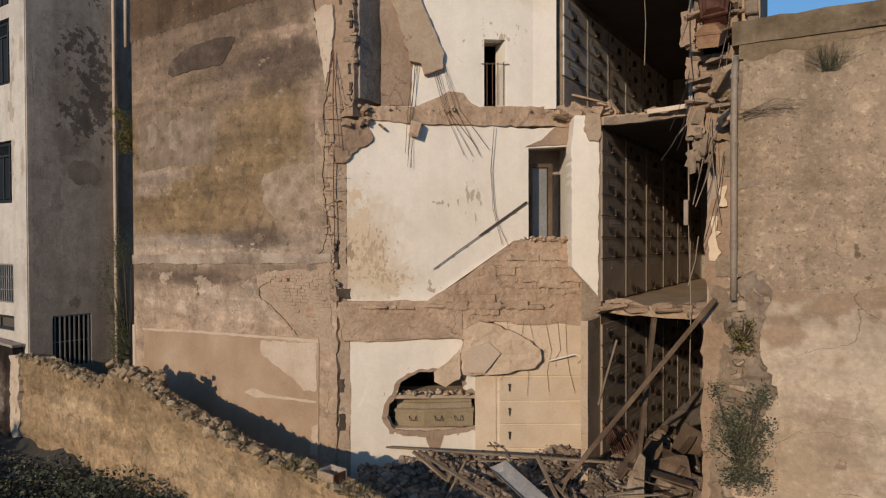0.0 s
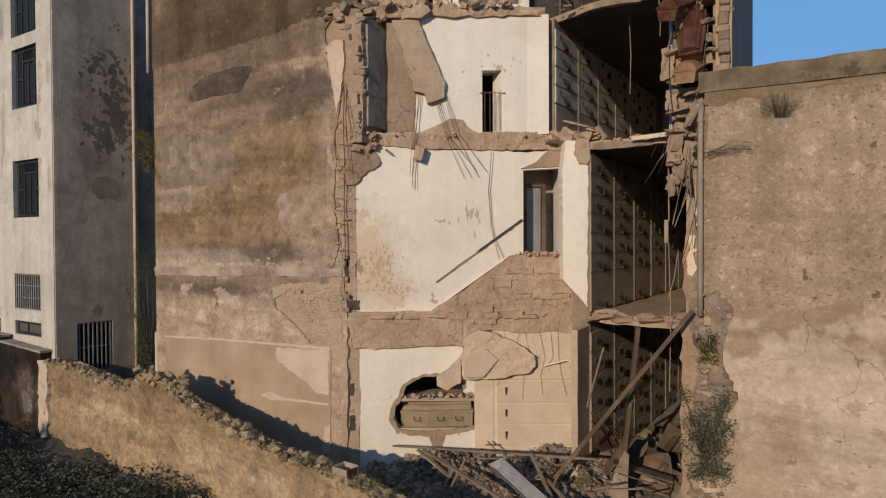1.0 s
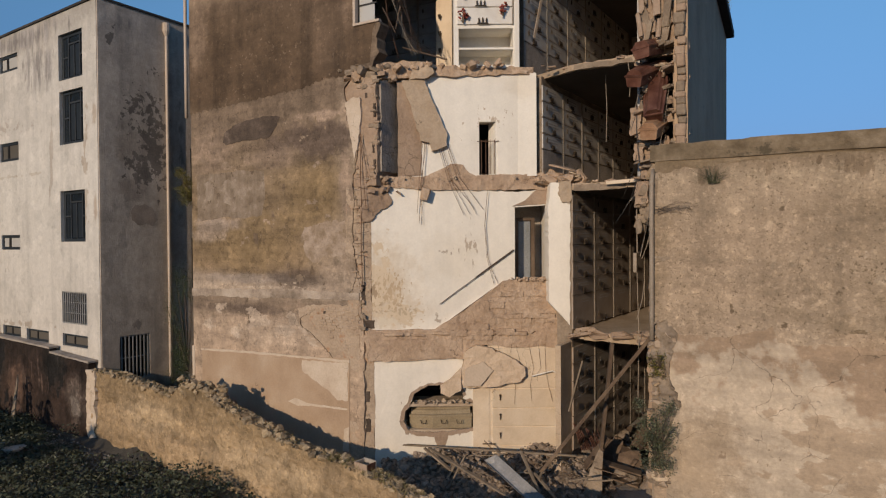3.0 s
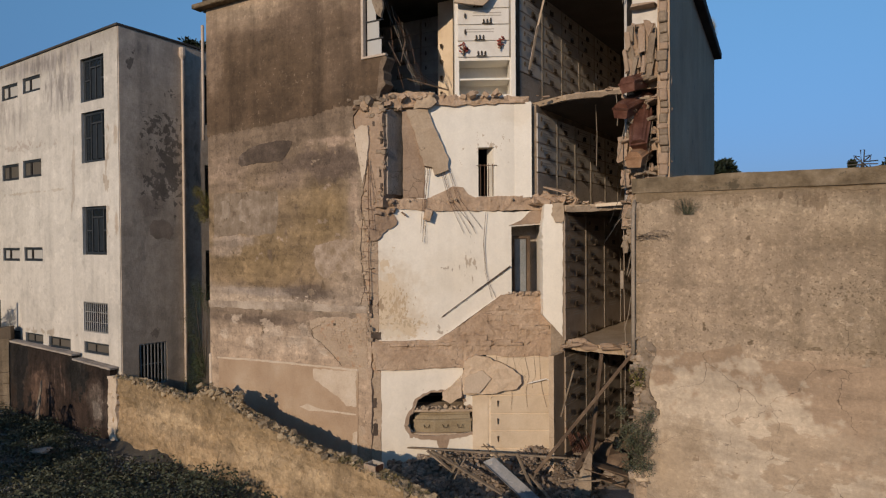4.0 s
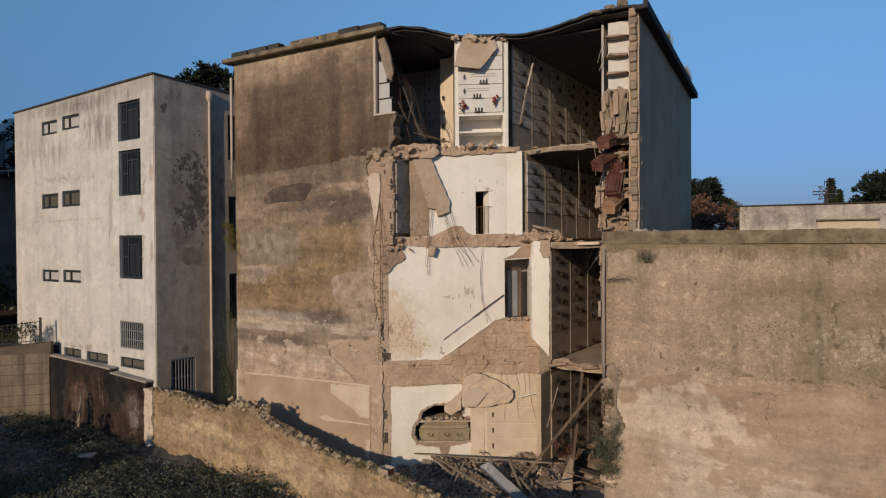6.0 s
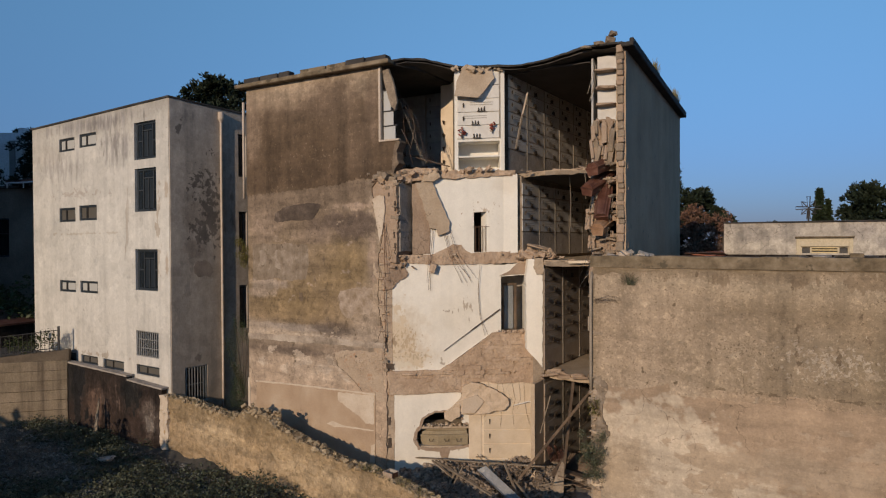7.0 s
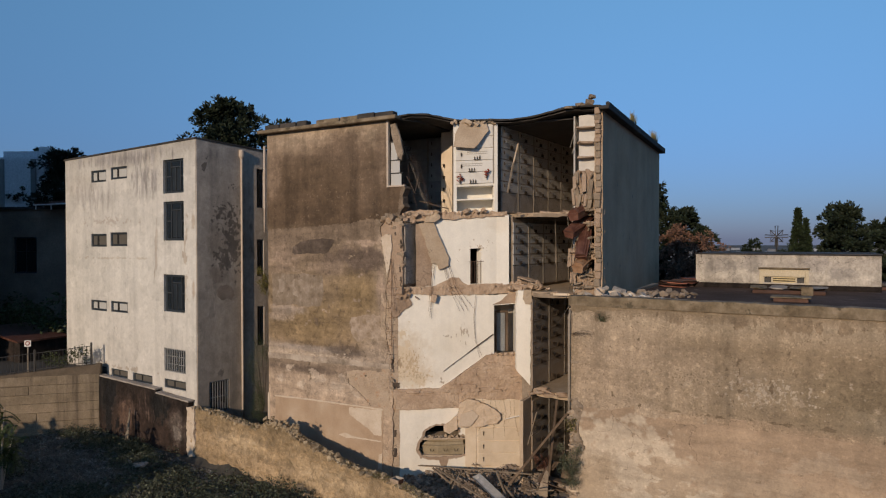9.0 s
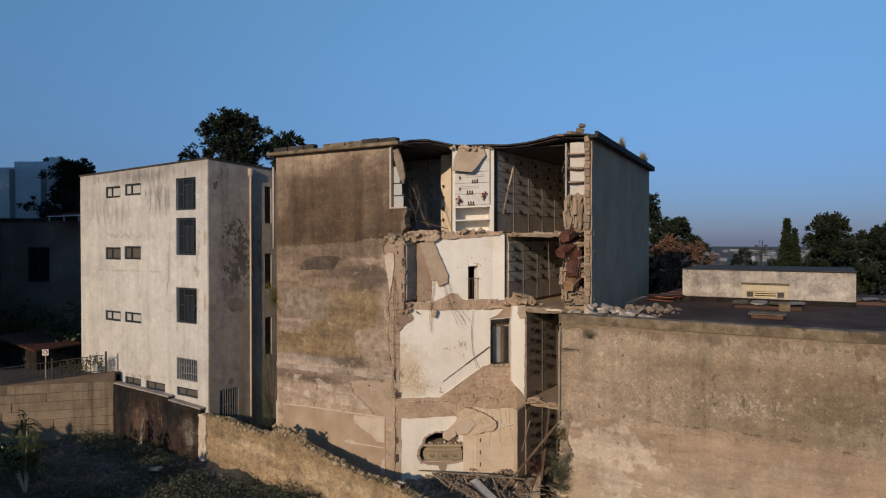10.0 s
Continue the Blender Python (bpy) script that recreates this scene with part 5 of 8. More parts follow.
obj("fallen_sheet", plate(WW, jag([(-7.94, 3.72), (-7.46, 3.96), (-7.18, 3.67), (-7.53, 3.18), (-8.0, 3.19)], 0.012, 0.2, 38, True), 0.05, proud=0.37), "grey_plaster", tomb)
obj("hanging_lump", plate(WW, jag([(-8.62, 3.16), (-8.3, 3.45), (-8.05, 3.74), (-8.06, 3.01), (-8.38, 2.81), (-8.62, 2.95)], 0.02, 0.12, 39, True), 0.14, step=0.12, rise=0.05, grain=2.0, proud=0.27), "slumped", tomb, "dangling lump of plaster")
rng = random.Random(45)
z = 4.62
while z < 6.5:
    h = rng.uniform(0.13, 0.2)
    u = -8.6 + max(0.0, (z - 4.93) / 0.826) + rng.uniform(0.1, 0.3)
    end = -5.15 - max(0, z - 5.2) * 0.5
    while u < end - 0.3:
        w = min(rng.uniform(0.4, 1.5) * (1.0 if z < 5.6 else 1.5), end - u)
        if rng.random() < 0.62:
            obj("stair_course", plate(WW, jag(rect(u, z, u + w, z + h), 0.03, 0.1, int(u * 100 + z * 1000) % 9973, True), 0.1, step=0.12, rise=0.035, grain=2.5, seed=int(z * 10), proud=0.125 + rng.uniform(-0.02, 0.035) + (0.03 if z < 5 else 0)), "torn", tomb)
        u += w + rng.uniform(0.0, 0.12)
    z += h
for k in range(46):
    u = rng.uniform(-6.7, -5.5)
    obj("stair_crumb", Shape().chunk(WW(u, rng.uniform(0.02, 0.2), 6.55 + rng.uniform(-0.03, 0.05)), rng.choice((0.05, 0.07, 0.09, 0.13)), rng), "torn", tomb)
u = -10.5
while u < -6.0:
    w = rng.uniform(0.25, 0.6)
    obj("stair_stone", Shape().chunk(WW(u + w / 2, 0.03 + rng.uniform(-0.04, 0.05), 4.82 + rng.uniform(-0.03, 0.03)), (w * 1.3, 0.28, 0.13), rng, (rng.uniform(-6, 6), rng.uniform(-4, 4), 31)), "torn", tomb)
    u += w * 0.9
obj("beam_face", plate(WW, jag([(-10.6, 3.98), (-8.0, 4.04), (-8.0, 4.66), (-10.6, 4.64)], 0.015, 0.25, 46, True), 0.2, step=0.2, rise=0.025, grain=1.8, proud=0.13), "torn", tomb)

# head of the stair: recess and doorway
obj("recess", Shape().box((-6.5, -1.5, 6.3), (-5.6, -1.35, 9.0), WW).box((-6.62, -1.4, 6.3), (-6.5, -0.3, 9.0), WW).box((-6.62, -1.5, 8.98), (-5.5, -0.31, 9.1), WW), "concrete", tomb)
obj("door_jamb", Shape().box((-5.62, -1.4, 6.3), (-5.5, -0.3, 9.0), WW), "white", tomb)
obj("door_frame", Shape().box((-6.5, -0.75, 6.55), (-6.38, -0.6, 8.55), WW, 0.01).box((-6.0, -0.75, 6.55), (-5.9, -0.6, 8.55), WW, 0.01).box((-6.38, -0.75, 8.45), (-6.0, -0.6, 8.55), WW, 0.01), "wood", tomb)
obj("door_leaf", Shape().box((-6.36, -0.72, 6.56), (-6.02, -0.66, 8.43), WW, 0.01), "door_grey", tomb)

# top floor: block of burial niches between two open halls
obj("niche_block", plate(WW, rect(-8.18, 13.3, -6.42, 17.6), 1.2, (rect(-8.05, 13.45, -6.55, 14.62),)), "white", tomb, "white block of burial niches")
obj("niche_face", Shape().box((-9.95, 16.2, 13.3), (-9.3, 17.3, 17.6)), "marble_warm", tomb)
for z in (13.9, 14.5, 15.1, 15.7):
    obj("grave_lamp", Shape().tube([(-9.75, 16.1, z), (-9.75, 16.1, z + 0.16)], [0.03, 0.06], 6), "bronze", tomb)
obj("edge_profile", Shape().box((-6.52, 0.0, 13.35), (-6.38, 0.07, 17.55), WW, 0.01), "white", tomb)
obj("fallen_sheet", plate(lambda u, w, z: WW(u, 0.12 + (17.7 - z) * 0.22 + w, z), jag([(-8.2, 16.5), (-7.35, 16.38), (-6.75, 17.2), (-6.85, 17.6), (-7.9, 17.72), (-8.12, 17.1)], 0.03, 0.25, 47, True), 0.1, step=0.3, rise=0.02), "tan", tomb, "tilted slab of fallen ceiling plaster")
rng = random.Random(48)
for k in range(14):
    obj("plaster_fragment", Shape().chunk(WW(rng.uniform(-8.2, -6.3), rng.uniform(0, 0.25), 17.62 + rng.uniform(-0.1, 0.1)), rng.uniform(0.15, 0.35), rng), "tan", tomb)
for u, z in ((-7.92, 15.0), (-6.83, 15.22)):
    bouquet = thing("flower_bouquet", WW(u, 0.12, z - 0.25), "faded red flowers in a grave vase", "flowers", "grave flowers")
    s = Shape()
    for k in range(18):
        s.chunk(WW(u + rng.gauss(0, 0.06), 0.17 + rng.gauss(0, 0.05), z + rng.gauss(0, 0.07)), 0.08, rng)
    obj("bloom", s, "red", bouquet)
    obj("vase", Shape().tube([WW(u, 0.12, z - 0.25), WW(u, 0.13, z - 0.1), WW(u, 0.14, z)], [0.025, 0.04, 0.03], 8), "bronze", bouquet)
obj("niche_shelf", Shape().box((-8.05, -0.9, 13.95), (-6.55, -0.03, 14.02), WW, 0.01).box((-8.1, -1.1, 13.4), (-6.5, -0.95, 14.7), WW), "white", tomb)
obj("torn_sheet", Shape().beam((-5.36, 15.5, 16.5), (-5.5, 15.3, 15.6), 0.12, 0.02).beam((-5.5, 15.3, 15.6), (-5.85, 15.4, 14.2), 0.12, 0.02), "tan", tomb)
# corner window with its torn frame
obj("window_frame", Shape().box((-10.44, -0.1, 14.42), (-10.34, 0.06, 17.5), FA, 0.01).box((-10.34, -0.1, 14.42), (-9.45, 0.06, 14.5), FA, 0.01), "pipe", tomb, "pale frame of a broken window")
for z0, z1 in ((14.5, 15.05), (15.08, 15.65), (15.68, 16.5)):
    obj("pane", Shape().box((-10.3, -0.14, z0), (-9.72 - (z1 - 15) * 0.15, -0.12, z1), FA), "glass_pale", tomb)
    obj("glazing_bar", Shape().box((-10.34, -0.16, z1 - 0.01), (-9.65, -0.1, z1 + 0.04), FA), "iron", tomb)
obj("hanging_slab", plate(lambda u, w, z: FA(u, 0.02 + w + (17.3 - z) * 0.12, z), jag([(-10.25, 17.3), (-9.95, 17.35), (-9.62, 16.6), (-9.45, 15.9), (-9.5, 15.6), (-9.7, 15.75), (-9.95, 16.3)], 0.03, 0.2, 49, True), 0.1, step=0.2, rise=0.02), "broken", tomb)
for k in range(10):
    x0, z0 = -9.95 + 0.07 * k, 16.9 - 0.16 * k
    sw = rng.uniform(-0.35, 0.45)
    obj("loose_cable", Shape().tube([(x0, 12.3 + 0.1 * k, z0), (x0 + 0.12 + sw * 0.4, 12.5 + 0.08 * k, z0 - 0.7), (x0 + 0.45 + sw, 12.7, z0 - 1.7), (x0 + 0.9 + sw * 1.6, 12.9, 13.5)], rng.choice((0.005, 0.007, 0.009)), 5), ("rust", "grey_pipe", "iron")[k % 3], tomb)
obj("torn_batten", Shape().beam((-9.5, 12.3, 14.9), (-9.1, 12.4, 14.1), 0.05, 0.03).beam((-9.0, 12.5, 14.9), (-9.1, 12.4, 14.2), 0.04, 0.03).beam((-9.2, 12.9, 13.8), (-8.0, 13.6, 13.42), 0.06, 0.05), "wood", tomb)
obj("chamber_wall", Shape().box((-14.0, 17.4, 13.1), (-8.9, 17.6, 17.6)), "marble", tomb)
obj("chamber_wall", Shape().box((-14.1, 12.6, 13.1), (-13.8, 17.5, 17.6)), "ceiling", tomb)

# hall niche walls
for fr, z0, z1, y0 in ((HALL2, 0.5, 9.4, 15.45), (HALL3, 9.6, 13.1, 15.62), (HALL4, 13.2, 17.6, 15.75)):
    obj("niche_wall", Shape().box((y0 + 0.25, -0.5, z0), (27.6, 0.0, z1), fr), "broken", tomb)


def niche_plates(fr, y0, pitch, cols, rows, material, vases=True, ledge=None):
    rng = random.Random(int(y0 * 100) + cols + len(rows))
    for c in range(cols):
        a, b = y0 + c * pitch + 0.05, y0 + (c + 1) * pitch - 0.05
        for z0, z1 in rows:
            p = obj("niche_plate", Shape().box((a, 0.0, z0 + 0.02), (b, 0.05, z1 - 0.02), fr, 0.012), material, tomb)
            if vases:
                m = (a + b) / 2 + rng.uniform(-0.2, 0.2)
                s = Shape()
                for k in range(3):
                    s.tube([fr(m + (k - 1) * 0.1, 0.08, z0 + 0.05), fr(m + (k - 1) * 0.1, 0.08, z0 + 0.12), fr(m + (k - 1) * 0.11, 0.085, z0 + 0.18 + 0.05 * rng.random())], [0.02, 0.032, 0.02])
                s.box((m - 0.15, 0.04, z0 + 0.03), (m + 0.15, 0.12, z0 + 0.05), fr)
                obj("flower_vase", s, "bronze", p)
                e = a + 0.22
                obj("grave_lamp", Shape().tube([fr(e, 0.1, z0 + 0.22), fr(e, 0.1, z0 + 0.32), fr(e, 0.1, z0 + 0.4)], [0.022, 0.034, 0.012]), "bronze", p)
                if rng.random() < 0.8:
                    s = Shape()
                    for k in range(2):
                        s.box((m - 0.42, 0.045, z1 - 0.17 - k * 0.09), (m + 0.42, 0.055, z1 - 0.14 - k * 0.09), fr)
                    obj("lettering", s, "plaque", p)
        if ledge:
            for z0, z1 in rows[1:]:
                obj("row_ledge", Shape().box((a - 0.03, 0.0, z0 - 0.03), (b + 0.03, 0.058, z0 + 0.006), fr, 0.003), ledge, tomb)
        for k in (-0.035, 0.035):
            obj("column_strip", Shape().box((b + 0.05 + k - 0.009, 0.0, rows[0][0]), (b + 0.05 + k + 0.009, 0.062, rows[-1][1]), fr, 0.005), "strip", tomb)


def even(z0, h, n):
    return [(z0 + i * h, z0 + (i + 1) * h) for i in range(n)]


niche_plates(HALL2, 15.62, 1.98, 6, [(4.98, 6.05)] + even(6.05, 0.53, 6), "marble_dim", ledge="marble_dim")
niche_plates(HALL2, 15.62, 1.98, 6, even(0.6, 0.55, 7), "marble_dim", ledge="marble_dim")
niche_plates(HALL3, 15.82, 1.75, 6, [(9.7, 10.75)], "concrete", False)
niche_plates(HALL3, 15.82, 1.75, 6, even(10.75, 0.52, 4), "marble_pale", ledge="marble_dim")
niche_plates(HALL4, 15.75, 1.85, 6, [(13.3, 14.3)], "concrete", False)
niche_plates(HALL4, 15.75, 1.85, 6, even(14.3, 0.53, 6), "marble_pale", ledge="marble_dim")

# torn block of niches and masonry at the free side
rng = random.Random(41)
z = 9.4
while z < 17.4:
    h = rng.uniform(0.16, 0.4)
    d, e = rng.uniform(-0.05, 0.04), rng.uniform(-0.06, 0.06)
    obj("wall_stone", Shape().beam((-1.46 + d, 15.0 + e, z + h / 2), (-1.2, 15.0 + e + rng.uniform(-0.03, 0.03), z + h / 2 + rng.uniform(-0.02, 0.02)), 0.6, h * 0.97, 0, 0.03), "broken" if rng.random() < 0.6 else "core", tomb)
    z += h
obj("cell_back", Shape().box((-2.4, 15.45, 14.2), (-1.62, 15.55, 17.5)), "marble_pale", tomb)
obj("cell_wall", Shape().box((-2.66, 15.5, 9.5), (-2.58, 27.5, 17.5)), "marble", tomb)
for z in (14.95, 15.6, 16.25, 16.9):
    obj("cell_shelf", Shape().chunk((-2.03, 15.28, z), (0.85, 0.45, 0.11), rng, (0, 3, 3)), "core", tomb)
for i in range(30):
    z = rng.uniform(13.45, 14.75)
    obj("plaster_shard", Shape().chunk((rng.uniform(-2.45, -1.65), 15.0 + rng.uniform(-0.2, 0.15), z), (rng.uniform(0.10, 0.24), rng.uniform(0.05, 0.12), rng.uniform(0.45, 1.0)), rng, (rng.uniform(-14, 14), rng.uniform(-16, 16), rng.uniform(-35, 35))), "broken" if i % 3 == 0 else "core", tomb)
cells = [rect(-2.3, z, -1.6, z + 0.5) for z in (10.62, 11.5, 12.12, 12.78)]
obj("cell_front", plate(lambda u, w, z: (u, 15.2 - w, z), jag([(-2.5, 8.7), (-1.2, 8.7), (-1.2, 14.3), (-2.45, 14.3)], 0.06, 0.16, 441, True), 0.14, cells, step=0.16, rise=0.07, grain=2.2, seed=20), "core", tomb, "torn masonry between burst burial cells")
obj("cell_side", Shape().box((-1.58, 15.35, 10.4), (-1.5, 17.5, 13.4)).box((-2.4, 17.4, 10.4), (-1.58, 17.5, 13.4)), "ceiling", tomb)
for z in (9.5, 9.95, 10.45, 11.35, 11.98, 12.66, 13.35):
    for k in range(6):
        a = rng.uniform(0.25, 0.6)
        obj("broken_shelf", Shape().chunk((rng.uniform(-2.45, -1.4), 15.08 + rng.uniform(-0.12, 0.1), z + rng.uniform(-0.1, 0.1)), (a, rng.uniform(0.25, 0.45), rng.uniform(0.06, 0.15)), rng, (rng.uniform(-14, 14), rng.uniform(-16, 16), rng.uniform(-30, 30))), rng.choice(("core", "broken", "broken")), tomb)
for x, z, a, b, turn in ((-2.6, 11.2, 0.3, 0.8, 6), (-2.5, 10.3, 0.26, 0.5, -4), (-2.42, 9.15, 0.36, 0.65, 8)):
    obj("hanging_panel", plate(lambda u, w, zz: (x + u * math.cos(radians(turn)), 14.98 + (zz - z) * 0.12 - w, zz + u * math.sin(radians(turn))), jag(rect(-a / 2, z - b / 2, a / 2, z + b / 2), 0.025, 0.08, int(z * 131), True), 0.09, step=0.08, rise=0.04, grain=3.0), "core", tomb)
for i in range(40):
    z = rng.uniform(8.8, 13.4)
    obj("plaster_shard", Shape().chunk((rng.choice((-2.5, -2.35, -1.75, -1.5)) + rng.uniform(-0.12, 0.12), 15.1 + rng.uniform(-0.1, 0.1), z), (rng.uniform(0.08, 0.26), rng.uniform(0.06, 0.16), rng.uniform(0.08, 0.3)), rng, (rng.uniform(-14, 14), rng.uniform(-30, 30), rng.uniform(-30, 30))), rng.choice(("broken", "core", "tan")), tomb)
edge = jag([(-2.3, 0.5), (-2.35, 4.7), (-2.2, 5.2), (-2.32, 6.4), (-2.2, 7.2), (-1.98, 7.6), (-2.1, 8.6), (-1.95, 9.4)], 0.05, 0.2, 44)
obj("pilaster_strip", plate(lambda u, w, z: (u, 15.3 - w, z), edge + [(-1.15, 9.4), (-1.15, 0.5)], 0.5, step=0.16, rise=0.06, grain=1.8, seed=19), "core", tomb, "cracked tan plaster strip at the torn edge")
obj("cell_back", Shape().box((-2.3, 15.8, 0.5), (-1.5, 27.6, 9.35)), "marble_dim", tomb)
for k in range(70):
    obj("fallen_stone", Shape().chunk((rng.uniform(-4.2, -2.3), rng.uniform(15.4, 20.5), 0.55 + rng.uniform(0.0, 0.2)), rng.uniform(0.15, 0.55), rng), rng.choice(("broken", "rubble", "rubble", "wood")), tomb)
for k in range(9):
    obj("fallen_slab", Shape().chunk((rng.uniform(-4.0, -2.5), rng.uniform(16.0, 19.0), 0.85 + rng.uniform(0.0, 0.2)), (rng.uniform(0.5, 1.0), 0.07, rng.uniform(0.6, 1.1)), rng, (rng.uniform(-70, -20), rng.uniform(-30, 30), rng.uniform(-60, 60))), rng.choice(("broken", "wood", "wood")), tomb)
STRIP = lambda u, w, z: (u, 15.3 - w, z)
obj("bare_patch", plate(STRIP, jag([(-2.2, 0.5), (-1.1, 0.5), (-1.1, 5.1), (-1.5, 5.3), (-1.75, 4.7), (-1.95, 4.1), (-2.1, 2.5)], 0.06, 0.14, 511, True), 0.05, step=0.14, rise=0.04, seed=41, proud=0.05), "broken", tomb)
for u, z, a, b, m in ((-1.75, 5.9, 0.32, 0.2, "broken"), (-2.08, 6.55, 0.09, 0.5, "marble_warm"), (-1.62, 5.75, 0.14, 0.17, "marble_warm"), (-1.5, 6.4, 0.25, 0.4, "concrete"), (-1.9, 7.45, 0.09, 0.2, "marble_warm"), (-1.45, 7.5, 0.2, 0.3, "broken"), (-1.7, 5.1, 0.4, 0.4, "broken"), (-1.5, 4.3, 0.3, 0.5, "broken"), (-1.85, 4.2, 0.12, 0.5, "core"), (-1.6, 3.2, 0.35, 0.5, "broken"), (-1.7, 2.2, 0.4, 0.4, "broken"), (-1.6, 8.4, 0.3, 0.5, "broken")):
    obj("bare_patch", plate(STRIP, jag(rect(u - a, z - b, u + a, z + b), 0.07, 0.12, int(z * 91), True), 0.05, step=0.12, rise=0.03, proud=0.06), m, tomb)
for k in range(16):
    x0, z0 = rng.uniform(-2.6, -1.5), rng.uniform(8.2, 12.5)
    d = rng.uniform(-0.6, 0.3)
    l = rng.uniform(1.0, 2.6)
    obj("loose_cable", Shape().tube([(x0, 15.0, z0), (x0 + d * 0.2, 14.85, z0 - l * 0.4), (x0 + d * 0.6, 14.8, z0 - l * 0.75), (x0 + d, 14.85, z0 - l)], rng.choice((0.005, 0.007, 0.010)), 5), rng.choice(("grey_pipe", "iron", "rust")), tomb)
for i in range(14):
    obj("plaster_shard", Shape().chunk((-2.35 + rng.uniform(-0.3, 0.25), 15.1 + rng.uniform(-0.2, 0.2), rng.uniform(7.8, 9.6)), (rng.uniform(0.1, 0.26), 0.08, rng.uniform(0.25, 0.7)), rng, (rng.uniform(-10, 10), rng.uniform(-25, 25), rng.uniform(-40, 40))), "broken", tomb)
for i in range(10):
    obj("plaster_fragment", Shape().chunk((-1.6 + rng.uniform(-0.5, 0.35), 14.4 + rng.uniform(-1.2, 0.8), 9.3 + rng.uniform(-0.3, 0.35)), rng.uniform(0.25, 0.55), rng), "tuff", tomb)
obj("edge_beam", Shape().beam((-3.55, 15.32, 9.5), (-2.3, 15.2, 9.54), 0.05, 0.11), "marble_warm", tomb, "pale broken beam at a slab edge")
obj("conduit", Shape().beam((-2.62, 15.2, 9.35), (-2.6, 15.2, 7.4), 0.07, 0.03).box((-2.7, 15.1, 6.85), (-2.6, 15.2, 7.42), None, 0.01), "grey_pipe", tomb)
for a, b in (((-2.2, 15.2, 9.2), (-2.5, 15.1, 7.3)), ((-2.05, 15.2, 8.6), (-2.45, 15.1, 7.25)), ((-2.5, 15.2, 9.4), (-2.85, 15.0, 8.8)), ((-2.4, 15.2, 6.6), (-2.6, 15.1, 5.5)), ((-2.6, 15.15, 6.85), (-2.57, 15.1, 3.2)), ((-2.4, 15.4, 16.8), (-2.68, 15.3, 15.8)), ((-2.45, 15.4, 17.2), (-2.62, 15.3, 15.9)), ((-2.5, 15.4, 17.3), (-2.75, 15.3, 16.1)), ((-3.9, 16.5, 13.0), (-3.88, 16.5, 10.9)), ((-2.9, 15.4, 13.0), (-2.86, 15.4, 12.0))):
    c = [(p + q) / 2 for p, q in zip(a, b)]
    obj("loose_cable", Shape().tube([a, (c[0] + 0.05, c[1] - 0.05, c[2]), b], 0.012, 5), "grey_pipe", tomb)


rng = random.Random(58)
for z, n, x0 in ((4.95, 34, -4.9), (9.58, 16, -5.2), (13.26, 16, -5.8)):
    for k in range(n):
        a = rng.choice((0.08, 0.12, 0.2, 0.34, 0.5))
        obj("slab_crumb", Shape().chunk((rng.uniform(x0, -2.2), 15.55 + rng.uniform(-0.2, 0.5), z + rng.uniform(-0.1, 0.05)), (a * 1.3, a * rng.uniform(0.5, 0.9), a * 0.28), rng, (rng.uniform(-25, 30), rng.uniform(-18, 18), rng.uniform(-40, 40))), "core", tomb)
for k in range(7):
    u = -7.0 + 0.27 * k + rng.uniform(-0.08, 0.08)
    b = 4.4 - rng.uniform(0.9, 2.2)
    obj("loose_wire", Shape().tube([WW(u, 0.12, 4.45), WW(u + rng.uniform(-0.12, 0.14), 0.16, 3.7), WW(u + rng.uniform(-0.14, 0.14), 0.12, (3.7 + b) / 2), WW(u + rng.uniform(-0.25, 0.25), 0.14, b)], 0.005, 4), "rust", tomb)
obj("loose_pipe", Shape().tube([WW(-6.1, 0.2, 3.45), WW(-5.55, 0.25, 3.62), WW(-4.85, 0.3, 3.28)], 0.022, 6), "marble_white", tomb)
# thin dark plates painting the shade inside two cracks
for pts in ([(-10.52, 9.6), (-10.48, 8.9), (-10.56, 8.2), (-10.5, 7.6), (-10.39, 6.89), (-10.44, 6.61), (-10.55, 6.36), (-10.77, 6.06)], [(-12.19, 5.54), (-12.5, 5.42), (-12.76, 5.29), (-12.71, 5.05), (-12.4, 4.9), (-12.04, 4.66), (-11.7, 4.4), (-11.4, 4.12)]):
    line = jag(pts, 0.03, 0.08, 59)
    n = len(line)
    obj("crack", plate(CORE if pts[0][0] > -11 and pts[0][1] < 5 else FA, line + [(u + 0.004 + 0.010 * math.sin(3.14 * i / n) * abs(math.sin(i * 1.7)), z) for i, (u, z) in reversed(list(enumerate(line)))], 0.02, proud=0.03), "dark_patch", tomb)

